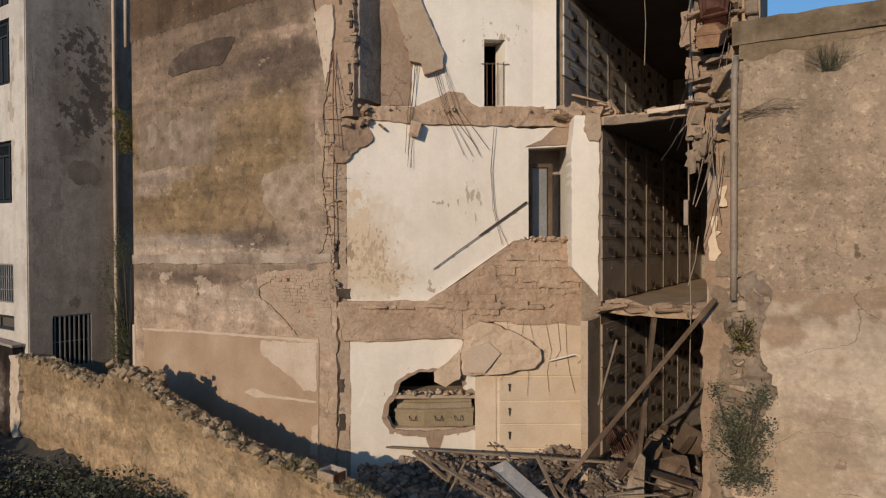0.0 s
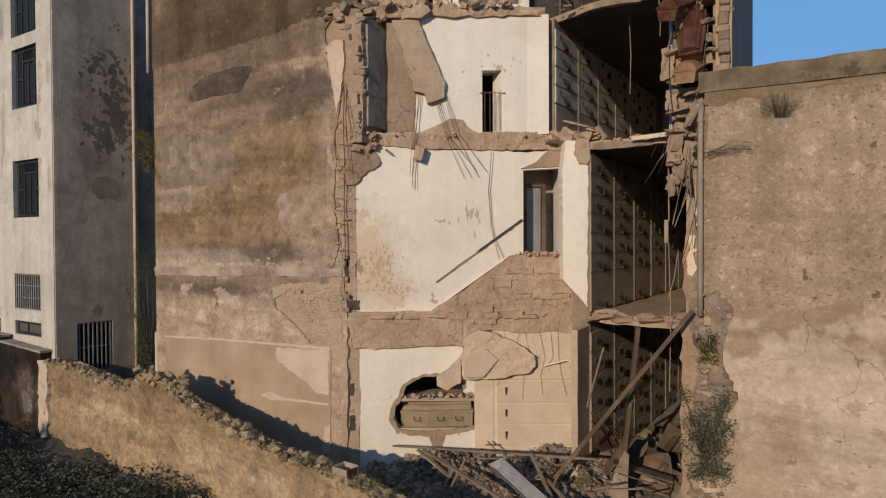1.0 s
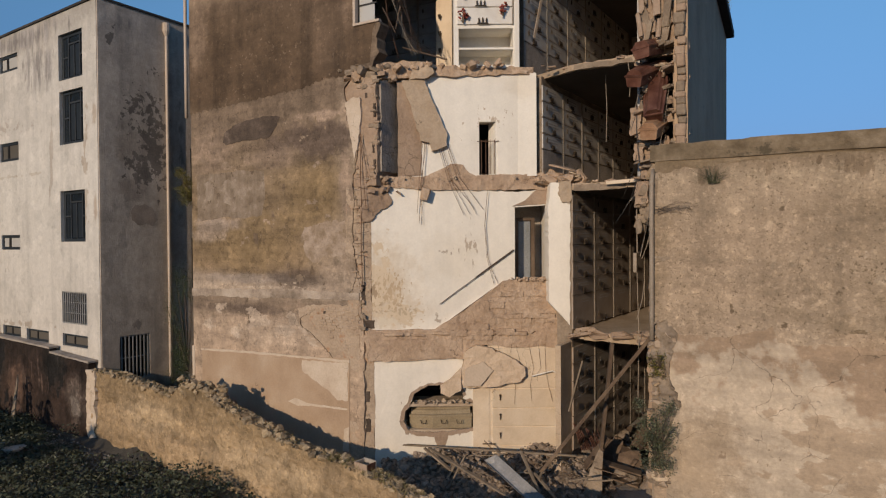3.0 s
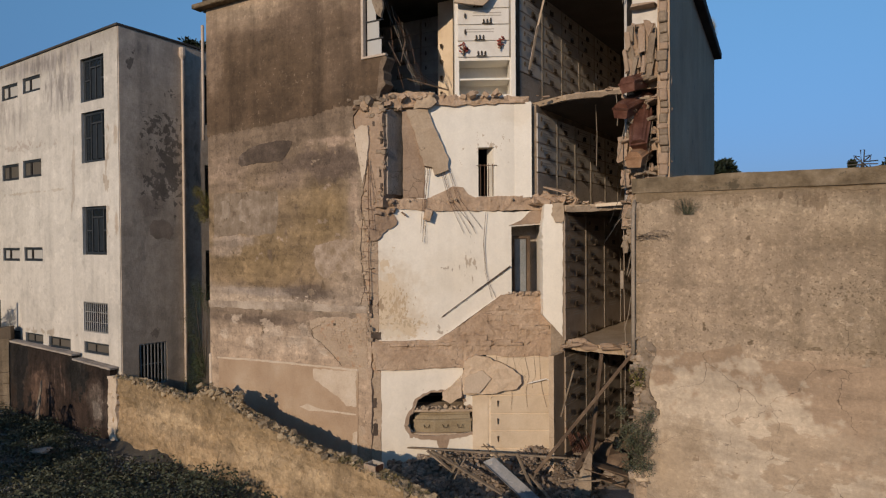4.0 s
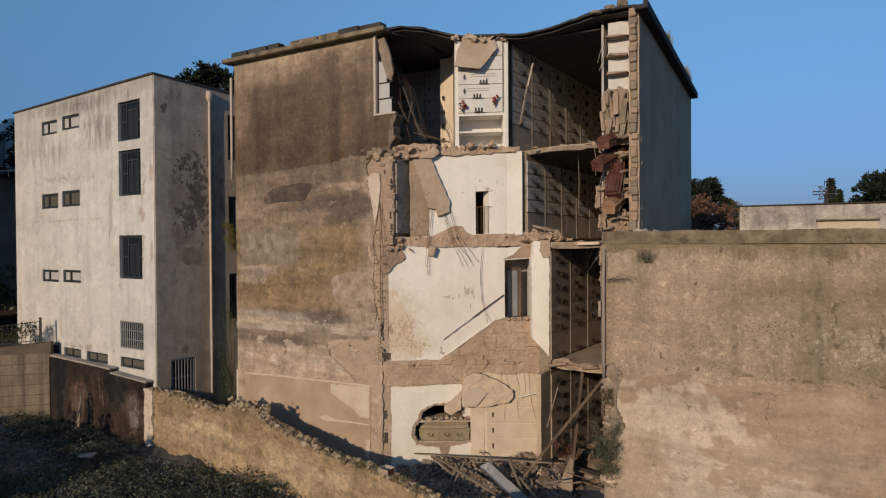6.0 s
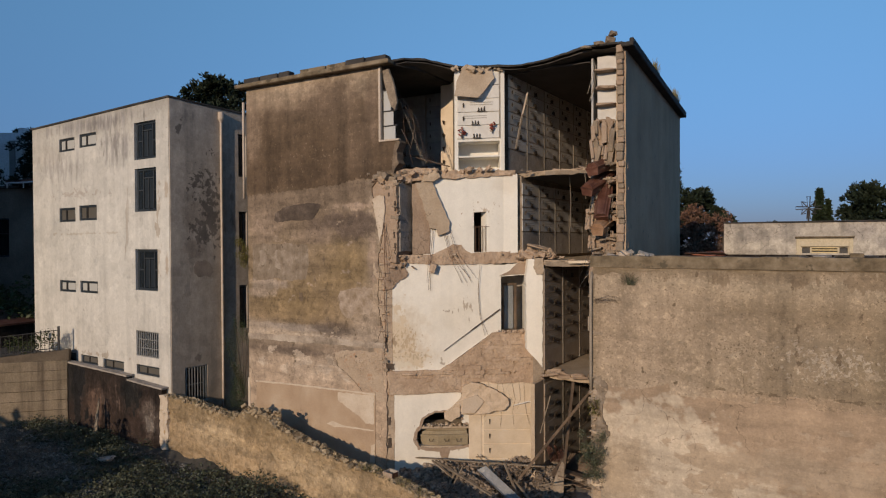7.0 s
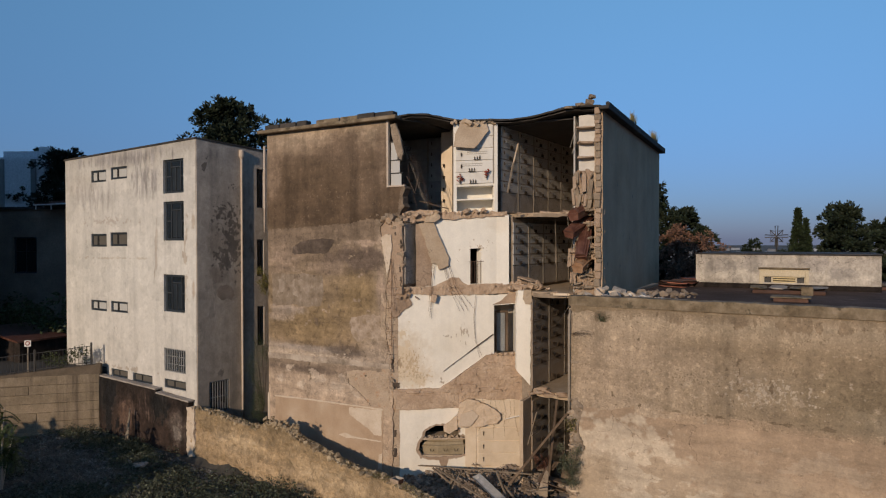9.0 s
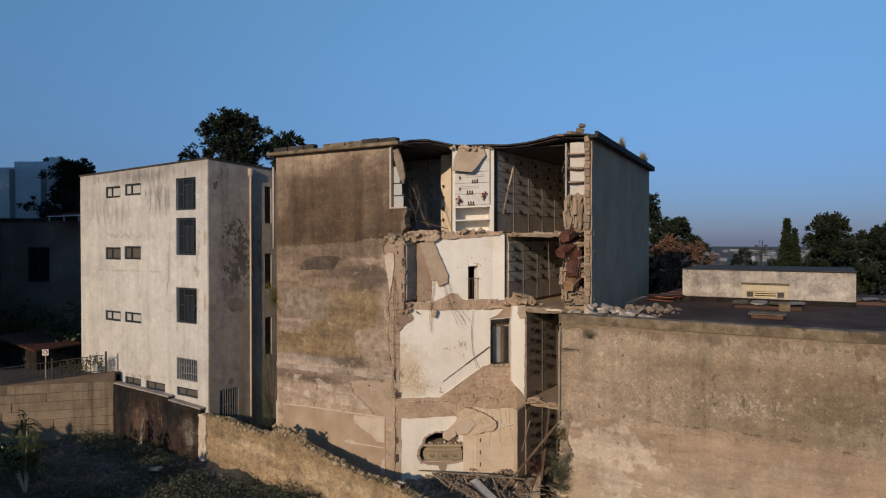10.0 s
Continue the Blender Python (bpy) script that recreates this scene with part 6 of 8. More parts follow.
# ---- coffins ----
def coffin(at, turn, tilt, material, label, length=1.9, wide=1.0, roll=0.0):
    t = thing("coffin", at, label, "coffin", "coffins")
    m = pose(*at, roll, tilt, turn)
    fr = lambda x, y, z: m @ Vector((x, y * wide, z * wide))
    L = length / 2

    def solid(prof, ends):
        rows = [[(x, -h, z) for z, h in prof] + [(x, h, z) for z, h in reversed(prof)] for x, _ in ends]
        n = len(rows[0])
        v = [fr(p[0], p[1] * k, p[2]) for r, (_, k) in zip(rows, ends) for p in r]
        f = [tuple(range(n)), tuple((len(ends) - 1) * n + i for i in reversed(range(n)))]
        for i in range(len(ends) - 1):
            for j in range(n):
                f.append((i * n + j, i * n + (j + 1) % n, (i + 1) * n + (j + 1) % n, (i + 1) * n + j))
        return Shape().add(v, f)

    ends = ((-L, 0.85), (-L * 0.25, 1.08), (L, 0.82))
    obj("coffin_body", solid(((0.0, 0.24), (0.03, 0.25), (0.27, 0.30)), ends), material, t)
    obj("lid_rim", solid(((0.27, 0.325), (0.31, 0.33), (0.325, 0.30)), [(x * 1.02, k) for x, k in ends]), material, t)
    obj("lid", solid(((0.32, 0.28), (0.40, 0.235), (0.415, 0.20), (0.47, 0.15)), [(x * 0.96, k) for x, k in ends]), material, t)
    for s in (-1, 1):
        for k in (-0.55, 0.1, 0.6):
            obj("handle", Shape().tube([fr(L * k - 0.09, s * 0.29, 0.2), fr(L * k - 0.06, s * 0.35, 0.14), fr(L * k + 0.06, s * 0.35, 0.14), fr(L * k + 0.09, s * 0.29, 0.2)], 0.012), "bronze", t)
    return t


nic = Vector(WW(-8.62, -0.47, 1.7))
obj("niche_shelf", Shape().box((-9.75, -1.1, 1.46), (-7.5, -0.04, 1.69), WW, 0.01).box((-9.75, -1.1, 2.44), (-7.5, -0.02, 2.53), WW, 0.01).box((-9.75, -1.15, 1.4), (-7.5, -1.05, 2.44), WW), "tan", tomb)
# dark lining paints the blackness of the upper hole
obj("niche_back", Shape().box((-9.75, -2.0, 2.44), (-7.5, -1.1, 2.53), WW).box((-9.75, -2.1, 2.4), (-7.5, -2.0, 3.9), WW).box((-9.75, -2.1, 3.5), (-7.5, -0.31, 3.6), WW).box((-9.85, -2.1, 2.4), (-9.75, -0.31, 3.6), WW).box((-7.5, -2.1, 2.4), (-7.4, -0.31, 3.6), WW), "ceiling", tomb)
coffin(nic, math.degrees(math.atan(0.6)), 0, "coffin_dusty", "dust-covered grey wooden coffin lying in a broken niche", 1.96, 1.46)
for k in range(60):
    obj("niche_crumb", Shape().chunk(WW(rng.uniform(-9.4, -7.75), rng.uniform(-0.35, 0.02), 2.55 + rng.uniform(-0.01, 0.04)), rng.choice((0.04, 0.06, 0.08, 0.12)), rng), "tan", tomb)
for x, z, turn, tilt, roll, m in ((-2.05, 12.95, -96, 16, 6, "coffin_red"), (-2.2, 12.32, -104, 24, -12, "coffin_red"), (-1.92, 11.75, -84, 58, 8, "coffin_red"), (-1.95, 10.75, -92, 20, -3, "coffin_tan")):
    coffin((x - 0.12, 15.28, z + 0.1), turn, tilt, m, "varnished red-brown coffin stuck out of a torn niche wall" if m == "coffin_red" else "light brown wooden coffin stuck in a torn niche wall", 1.8, 0.98, roll)

# ---- annex ----
annex = thing("annex_building", (4, 14, 0), "low windowless building with stained plaster and a flat roof", "building")
left = jag([(-1.1, 9.5), (-1.2, 8.0), (-1.2, 6.0), (-0.85, 5.7), (-0.75, 5.2), (-0.95, 4.6), (-1.0, 3.5), (-1.2, 2.4), (-1.3, -1)], 0.05, 0.3, 51)
obj("annex_wall", plate(RW, left + [(26, -1), (26, 9.5)], 0.5, step=0.6, rise=0.02, grain=0.8, seed=21), "annex", annex, "stained ochre plaster wall with worn patches")
seam = jag([(-0.85, 5.75), (0.3, 5.75), (1.0, 5.95), (1.15, 6.05), (1.25, 5.7), (2.2, 5.72), (4.2, 5.7), (4.35, 6.0), (4.75, 6.0), (4.85, 5.72), (8, 5.75), (26, 5.8)], 0.03, 0.15, 56)
obj("lower_coat", plate(RW, [(-0.95, -1)] + [(-0.9, 4.6)] + seam + [(26, -1)], 0.05, step=0.6, rise=0.02, grain=0.8, seed=21, proud=0.014), "annex_smooth", annex, "smoother pale lower coat of plaster")
obj("coping", plate(RW, jag([(-1.25, 9.52), (26, 9.52)], 0.008, 0.4, 52) + jag([(26, 9.86), (-1.25, 9.88)], 0.018, 0.3, 53), 0.6, proud=0.05, step=0.3, rise=0.015, seed=22), "coping", annex, "mossy weathered parapet coping")
obj("terrace_roof", Shape().box((-1.0, 11.35, 9.1), (26, 36, 9.35)), "terrace", annex, "dark felted flat roof")
obj("annex_side", plate(lambda u, w, z: (-1.25 - w, u, z), jag([(10.9, -0.5), (15.2, -0.5), (15.2, 9.3), (10.9, 9.4)], 0.06, 0.3, 54, True), 0.4, step=0.25, rise=0.05, seed=23), "broken", annex)
obj("bare_patch", plate(RW, jag([(-0.95, 6.05), (-0.8, 5.9), (-0.68, 5.75), (-0.75, 5.5), (-0.82, 5.2), (-0.85, 4.8), (-0.62, 4.3), (-0.8, 3.7), (-0.95, 2.4), (-1.15, 2.4), (-1.05, 4.6), (-1.12, 6.0)], 0.05, 0.08, 57, True), 0.06, step=0.07, rise=0.09, grain=3.0, proud=0.05), "broken", annex, "bared masonry at a broken corner")
rng = random.Random(577)
for k in range(70):
    z = rng.uniform(1.2, 6.0)
    obj("broken_stone", Shape().chunk(RW(-1.08 + rng.uniform(-0.2, 0.22), rng.uniform(-0.15, 0.03), z), rng.uniform(0.1, 0.3), rng), rng.choice(("broken", "broken", "tuff", "bare")), annex)
obj("bare_band", plate(RW, [(-1.15, 9.52)] + jag([(-1.15, 9.3), (-0.9, 9.26), (-0.6, 9.36), (-0.2, 9.33), (0.2, 9.4), (0.9, 9.42), (1.3, 9.47), (2.6, 9.46), (3.4, 9.4), (4.2, 9.47), (9.0, 9.48), (9.8, 9.42), (11, 9.48), (20, 9.49)], 0.03, 0.09, 571) + [(20, 9.52)], 0.05, step=0.3, rise=0.02, grain=0.8, seed=21, proud=0.006), "bare_damp", annex, "damp bare band where plaster fell below the coping")
twigs = Shape()
rng = random.Random(578)
for k in range(15):
    a = Vector(RW(-1.15 + rng.uniform(-0.02, 0.1), 0.02, 8.42 + rng.uniform(-0.12, 0.12)))
    l, q = rng.uniform(0.35, 0.95), rng.uniform(-0.25, 0.5)
    b = a + Vector((l * 0.5, -0.08, l * q * 0.7))
    c = a + Vector((l, -0.05 - 0.1 * rng.random(), l * q * 0.75 + rng.uniform(-0.12, 0.05)))
    twigs.tube([a, b, c], [0.0035, 0.0025, 0.0015], 4)
    for j in range(3):
        d = b.lerp(c, rng.random())
        twigs.tube([d, d + Vector((rng.uniform(0.03, 0.12), -0.03, rng.uniform(-0.1, 0.08)))], [0.002, 0.001], 3)
tagged(obj("dry_twigs", twigs, "bark"), "dry leafless creeper twigs on a wall corner", "twigs", kind="stuff")
drain = thing("drain_pipe", (-1.3, 10.7, 4), "grey rusty drain pipe fixed down a wall corner", "pipe")
obj("pipe", Shape().tube([(-1.21, 10.76, z) for z in (5.6, 6.2, 6.9, 7.5, 8.5, 9.1)] + [(-1.19, 10.9, 9.35)], 0.05, 10), "grey_pipe", drain, smooth=True)
for z in (6.4, 8.0, 9.0):
    obj("collar", Shape().tube([(-1.21, 10.76, z), (-1.21, 10.76, z + 0.07)], 0.06, 10), "grey_pipe", drain)
# penthouse on the annex
pent = thing("roof_house", (5.2, 28, 9.35), "low pale roof house with a small yellow-framed window", "building")
fp = frame_x(0, 25.8, 0.012)
obj("wall", plate(fp, rect(0.92, 9.3, 9.54, 11.17), 0.3, (rect(4.3, 9.7, 6.26, 10.02),), step=0.7, rise=0.01), "roof_wall", pent)
obj("wall", Shape().box((0.92, 26.12, 9.3), (1.2, 32, 11.17)).box((9.26, 26.2, 9.3), (9.54, 32, 11.17)).box((0.92, 32, 9.3), (9.54, 32.3, 11.17)), "house", pent)
obj("plinth", Shape().box((0.9, -0.02, 9.3), (9.56, 0.05, 9.62), fp), "dark_wall", pent)
obj("roof", Shape().box((0.86, 25.74, 11.175), (9.6, 32.4, 11.23), None, 0.02), "roof", pent)
obj("hood", Shape().box((4.07, 0, 10.43), (6.47, 0.24, 10.5), fp, 0.02), "coping", pent)
obj("surround", Shape().box((4.12, 0.0, 9.62), (4.3, 0.07, 10.43), fp, 0.01).box((6.26, 0.0, 9.62), (6.42, 0.07, 10.43), fp, 0.01).box((4.3, 0.0, 10.02), (6.26, 0.07, 10.43), fp, 0.01), "cream_trim", pent, "cream plaster window surround")
w = obj("window", Shape().box((4.3, -0.2, 9.7), (4.35, -0.02, 10.02), fp).box((6.21, -0.2, 9.7), (6.26, -0.02, 10.02), fp).box((4.35, -0.2, 9.98), (6.21, -0.02, 10.02), fp).box((4.68, -0.2, 9.7), (4.76, -0.02, 9.98), fp).box((5.8, -0.2, 9.7), (5.88, -0.02, 9.98), fp), "cream_trim", pent)
for z0, z1 in ((9.7, 9.76), (9.82, 9.88), (9.93, 9.98)):
    obj("louvre", Shape().box((4.76, -0.12, z0), (5.8, 0.0, z1), fp, 0.01), "yellow_frame", w, "pale yellow louvre blade")
obj("pane", Shape().box((4.35, -0.17, 9.7), (6.21, -0.15, 9.98), fp), "iron", w)

rng = random.Random(55)
for i in range(120):
    x, y = rng.uniform(-0.9, 0.2), rng.uniform(12.4, 20.5)
    x += rng.random() ** 2 * 2.2
    s = rng.choice((0.1, 0.14, 0.18, 0.24, 0.34))
    tagged(obj("masonry_lump", Shape().chunk((x, y, 9.36 + s * 0.2), (s * 1.3, s, s * 0.6), rng), "rubble"), "fallen masonry lump lying on a flat roof", "rubble", "lumps on the roof")
for i in range(46):
    s = rng.uniform(0.16, 0.44)
    q = rng.random()
    tagged(obj("masonry_lump", Shape().chunk((-1.0 + 2.6 * q, 11.7 + 3.4 * rng.random(), 9.4 + 0.5 * (1 - q) * rng.random() + s * 0.2), (s * 1.3, s, s * 0.55), rng), rng.choice(("pale_patch", "concrete", "concrete", "marble_pale"))), "pale broken slab of masonry on a flat roof", "rubble", "lumps on the roof")
for x, y in ((5.4, 23.4), (10.6, 28.5)):
    t = thing("roof_hatch", (x, y, 9.35), "low roof hatch with grey lids over a sooty tiled rim", "hatch")
    obj("base", Shape().box((x - 1.35, y - 1.0, 9.35), (x + 1.75, y + 1.1, 9.53), None, 0.03), "tile_dark", t)
    for k in range(4):
        a = x - 1.55 + k * 0.87
        obj("lid", Shape().chunk((a + 0.42, y + 0.02 * k, 9.6 + 0.015 * (k % 2)), (0.84, 2.3, 0.08), rng, (0, rng.uniform(-2, 2), rng.uniform(-2, 2))), "concrete" if k % 2 else "coping", t)
t = thing("low_box", (5.9, 18.6, 9.35), "low sooty box with a worn lid on the flat roof", "box")
obj("body", Shape().box((5.2, 18.0, 9.35), (6.5, 19.0, 9.52), None, 0.02), "tile_dark", t)
obj("top", Shape().box((5.1, 17.9, 9.525), (6.6, 19.1, 9.57), None, 0.02), "coping", t)
tagged(obj("cement_block", Shape().box((6.15, 21.7, 9.36), (6.65, 22.1, 9.78), None, 0.03), "coping"), "small cement block standing on the flat roof", "block")
for k in range(4):
    cx, cy = -0.1 + 0.35 * k, 24.6 + 1.2 * k
    t = thing("tile_stack", (cx, cy, 9.35), "loose stack of old sooty clay tiles on the roof", "tiles", "tile stacks")
    for j in range(5):
        a, b = cx + rng.uniform(-0.15, 0.15), cy + rng.uniform(-0.1, 0.1)
        obj("tile", Shape().chunk((a, b, 9.41 + 0.075 * j), (1.5, 0.9, 0.06), rng, (rng.uniform(-2, 2), rng.uniform(-4, 4), rng.uniform(-14, 14))), "tile_red" if (j + k) % 3 == 0 else "tile_dark", t)
ring = thing("iron_cross", (4.75, 34.1, 9.35), "ornate wrought-iron cross with rays on a post", "cross")
obj("post", Shape().tube([(4.5, 34.1, 9.3), (4.5, 34.1, 12.15)], 0.05, 6), "iron", ring)
CX, CY, CZ = 4.5, 34.1, 12.2
for k in range(8):
    a = k * math.pi / 4
    d, n = Vector((math.cos(a), 0, math.sin(a))), Vector((-math.sin(a), 0, math.cos(a)))
    c = Vector((CX, CY, CZ))
    if k % 2 == 0:
        s = Shape().tube([c + d * 0.08 + n * 0.055, c + d * 0.66 + n * 0.085, c + d * 0.66 - n * 0.085, c + d * 0.08 - n * 0.055], 0.032, 5)
    else:
        s = Shape().tube([c, c + d * 0.48], 0.032, 5).tube([c + d * 0.3 + n * 0.14, c + d * 0.54, c + d * 0.3 - n * 0.14], 0.028, 5)
    obj("ray", s, "iron", ring)
for at in ((0.07, 10.78, 8.98),):
    s = Shape()
    for k in range(60):
        d, e, h = rng.gauss(0.03, 0.17), rng.uniform(-0.12, 0.12), rng.uniform(0.12, 0.46)
        s.tube([(at[0] + e, at[1], at[2]), (at[0] + e + d * 0.5, at[1] - 0.08, at[2] + h * 0.6), (at[0] + e + d, at[1] - 0.12, at[2] + h)], [0.004, 0.003, 0.001], 3)
    tagged(obj("grass_tuft", s, "grey_shrub"), "dry grass tuft rooted in a wall crack", "grass", "tufts", "stuff")

# ---- white house ----
house = thing("white_house", (-30, 18, 0), "four-storey white plastered house with dark-framed windows", "building")
tall = [(-26.05, 14.7, -24.13, 16.64), (-26.03, 11.98, -24.12, 14.23), (-26.05, 7.87, -24.08, 10.02)]
small = [(-33.76, 15.72, -32.03, 16.48), (-31.5, 15.8, -29.72, 16.56), (-33.82, 11.6, -32.03, 12.42), (-31.58, 11.64, -29.75, 12.5), (-33.88, 7.5, -32.08, 8.17), (-31.58, 7.52, -29.75, 8.2)]
low = [(-33.62, 3.5, -32.13, 3.96), (-31.58, 3.48, -29.8, 3.96), (-29.26, 3.42, -27.23, 3.95), (-26.05, 3.44, -24.03, 3.96)]
grille = (-26.05, 4.4, -24.05, 5.76)
holes = [rect(*h) for h in (*tall, *small, *low, grille)]
obj("front_wall", plate(WH, [(-36.98, 1.0), (-23.07, 1.0), (-23.07, 17.62), (-29, 17.62), (-36.98, 17.34)], 0.4, holes, step=0.9, rise=0.01, seed=31), "house", house, "white plaster front wall with rain streaks")
side_holes = [rect(12.3, 2.1, 13.55, 3.95), rect(15.5, 13.95, 16.0, 16.3), rect(15.5, 9.8, 16.0, 12.05), rect(15.5, 5.6, 16.0, 8.0)]
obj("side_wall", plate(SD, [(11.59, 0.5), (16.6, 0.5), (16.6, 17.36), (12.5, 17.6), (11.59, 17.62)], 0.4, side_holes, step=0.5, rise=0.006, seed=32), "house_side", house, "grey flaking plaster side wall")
obj("plaster_patch", plate(SD, jag([(12.85, 8.75), (13.1, 8.55), (13.5, 8.62), (13.75, 8.5), (13.95, 8.8), (13.8, 9.2), (13.5, 9.42), (13.0, 9.38), (12.8, 9.1)], 0.03, 0.1, 881, True), 0.02, proud=0.006), "flaked", house, "brown bare patch of lost plaster")
obj("back_wall", Shape().box((-37.2, 20, 1), (-22, 20.4, 16.8)).box((-37.2, 12.5, 1), (-36.9, 20, 16.6)), "house", house)
obj("side_wall", Shape().box((-21.9, 16.5, 0.5), (-21.5, 20.4, 17.0)), "house_side", house)
for z in (1.0, 10.6):
    obj("floor", Shape().box((-36.8, 12.3, z), (-23, 20, z + 0.2)), "concrete", house)
obj("roof", plate(lambda u, w, z: (u, z, 17.72 + 0.035 * min(0, u + 29) - 0.06 * max(0, z - 12.4) + w), [(-37.05, 12.2), (-22.97, 11.5), (-22.0, 18), (-22.0, 20.5), (-37.05, 20.5)], 0.09), "roof", house, "thin dark roof edge")


def window(fr, box, parent, bars, pane="glass", deep=0.14, name="window", bar="iron"):
    """A framed window set back in its opening: outer frame, bars at fractions of width and height, and a pane."""
    u0, z0, u1, z1 = box
    b = min(0.13, 0.2 * (z1 - z0))
    s = Shape()
    w0, w1 = -deep - 0.06, -deep
    s.box((u0, w0, z0), (u0 + b, w1, z1), fr, 0.01).box((u1 - b, w0, z0), (u1, w1, z1), fr, 0.01)
    s.box((u0 + b, w0, z0), (u1 - b, w1, z0 + b), fr, 0.01).box((u0 + b, w0, z1 - b), (u1 - b, w1, z1), fr, 0.01)
    win = obj(name, s, "blind", parent)
    for kind, at, lo, hi in bars:
        g = 0.03
        if kind == "v":
            u = u0 + at * (u1 - u0)
            obj("glazing_bar", Shape().box((u - g, w0, z0 + b + lo * (z1 - z0 - 2 * b)), (u + g, w1 + 0.01, z0 + b + hi * (z1 - z0 - 2 * b)), fr), bar, win)
        else:
            z = z0 + at * (z1 - z0)
            obj("glazing_bar", Shape().box((u0 + b + lo * (u1 - u0 - 2 * b), w0, z - g), (u0 + b + hi * (u1 - u0 - 2 * b), w1 + 0.008, z + g), fr), bar, win)
    p = obj("pane", Shape().box((u0 + b, w0 + 0.01, z0 + b), (u1 - b, w0 + 0.025, z1 - b), fr), pane, win)
    return win


BARS = [("v", 0.3, 0, 1), ("v", 0.77, 0, 1), ("v", 0.535, 0, 0.8), ("h", 0.78, 0.26, 0.8), ("h", 0.5, 0, 0.26), ("h", 0.5, 0.8, 1)]
for b in tall:
    w = window(WH, b, house, BARS, bar="grille_dark")
    for p, q in ((0.33, 0.515), (0.555, 0.74)):
        c, d = b[2] - b[0], b[3] - b[1]
        obj("door_panel", Shape().box((b[0] + p * c, -0.19, b[1] + 0.08 * d), (b[0] + q * c, -0.165, b[1] + 0.75 * d), WH, 0.01), "leaf_paint", w)
for i, b in enumerate(small):
    w = window(WH, b, house, [("v", 0.38, 0, 1), ("v", 0.43, 0, 1)], "glass_pale" if i not in (2, 3) else "glass_dim", 0.05)
for b in low:
    window(WH, b, house, [("v", 0.42, 0, 1)], "glass_dim", 0.08)
gr = window(WH, grille, house, [], "glass", 0.25)


def grating(fr, box, parent, nv, nh):
    u0, z0, u1, z1 = box
    gobj = obj("window_grating", Shape().box((u0, -0.06, z0), (u1, -0.03, z0 + 0.05), fr), "grille_paint", parent)
    obj("bar", Shape().box((u0, -0.06, z1 - 0.05), (u1, -0.03, z1), fr), "grille_paint", gobj)
    for i in range(nv):
        u = u0 + (i + 0.5) / nv * (u1 - u0)
        obj("bar", Shape().box((u - 0.022, -0.065, z0), (u + 0.022, -0.025, z1), fr), "grille_paint", gobj)
    for i in range(nh):
        z = z0 + (i + 1) / (nh + 1) * (z1 - z0)
        obj("bar", Shape().box((u0, -0.07, z - 0.02), (u1, -0.05, z + 0.02), fr), "grille_paint", gobj)


grating(WH, grille, house, 12, 2)
grating(SD, (12.3, 2.1, 13.55, 3.95), house, 8, 1)
for h in side_holes[1:]:
    window(SD, (h[0][0], h[0][1], h[2][0], h[2][1]), house, [], "glass", 0.15)
# dark plate paints the unlit room behind the grating
obj("dark_room", Shape().box((12.4, -0.9, 2.0), (13.5, -0.8, 4.0), SD), "iron", house)
dp = thing("drain_pipe", (-22.4, 14.4, 2), "pale drain pipe with a funnel head on a house side", "pipe")
obj("pipe", Shape().tube([SD(14.4, 0.1, z) for z in (0.6, 4, 8, 12, 16, 17.0)], 0.07, 10), "pipe", dp, smooth=True)
obj("funnel", Shape().tube([SD(14.4, 0.1, z) for z in (16.75, 16.95, 17.3)], [0.075, 0.16, 0.15], 10), "pipe", dp)
dp = thing("drain_pipe", (-18.2, 12, 8), "thin pale drain pipe down a building corner", "pipe")
obj("pipe", Shape().tube([(-18.22, 12.02, z) for z in (12.4, 14, 16, 16.9)], 0.06, 8), "pipe", dp, smooth=True)


# ---- walls of the yard ----
# past -6 the top climbs out of view, added to shade the rubble
top = [(-23.15, 2.72), (-21, 2.78), (-18.5, 2.62), (-17.4, 2.6), (-16.6, 2.95), (-15.4, 3.1), (-14.6, 2.7), (-12.7, 2.36), (-11.0, 2.06), (-9.8, 1.98), (-8.2, 1.9), (-7.1, 1.72), (-6.0, 1.5), (-5.3, 1.6), (-4.6, 1.82), (-3.6, 2.05), (-1, 2.45)]
yard = thing("yard_wall", (-14, 10, 0), "crumbling ochre rubble-stone yard wall with a ragged top", "wall", kind="structure")
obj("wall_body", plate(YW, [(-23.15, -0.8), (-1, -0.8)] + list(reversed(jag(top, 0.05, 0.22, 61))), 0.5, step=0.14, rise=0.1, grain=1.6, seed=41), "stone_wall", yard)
rng = random.Random(62)
for i in range(295):
    u = rng.uniform(-23.0, -3)
    z = np.interp(u, [p[0] for p in top], [p[1] for p in top])
    if i > 215:
        u, z = rng.uniform(-16.7, -14.3), 2.95 + rng.uniform(-0.25, 0.3)
    s = rng.choice((0.09, 0.11, 0.14, 0.17, 0.2, 0.24))
    obj("cap_stone", Shape().chunk(YW(u, -0.2 + rng.uniform(-0.22, 0.24), z + rng.uniform(-0.06, 0.05)), (s * rng.uniform(0.8, 1.7), s, s * rng.uniform(0.6, 1.0)), rng, (rng.uniform(-40, 40), rng.uniform(-40, 40), rng.uniform(-80, 80))), "cap_stone", yard)
crumble = Shape()
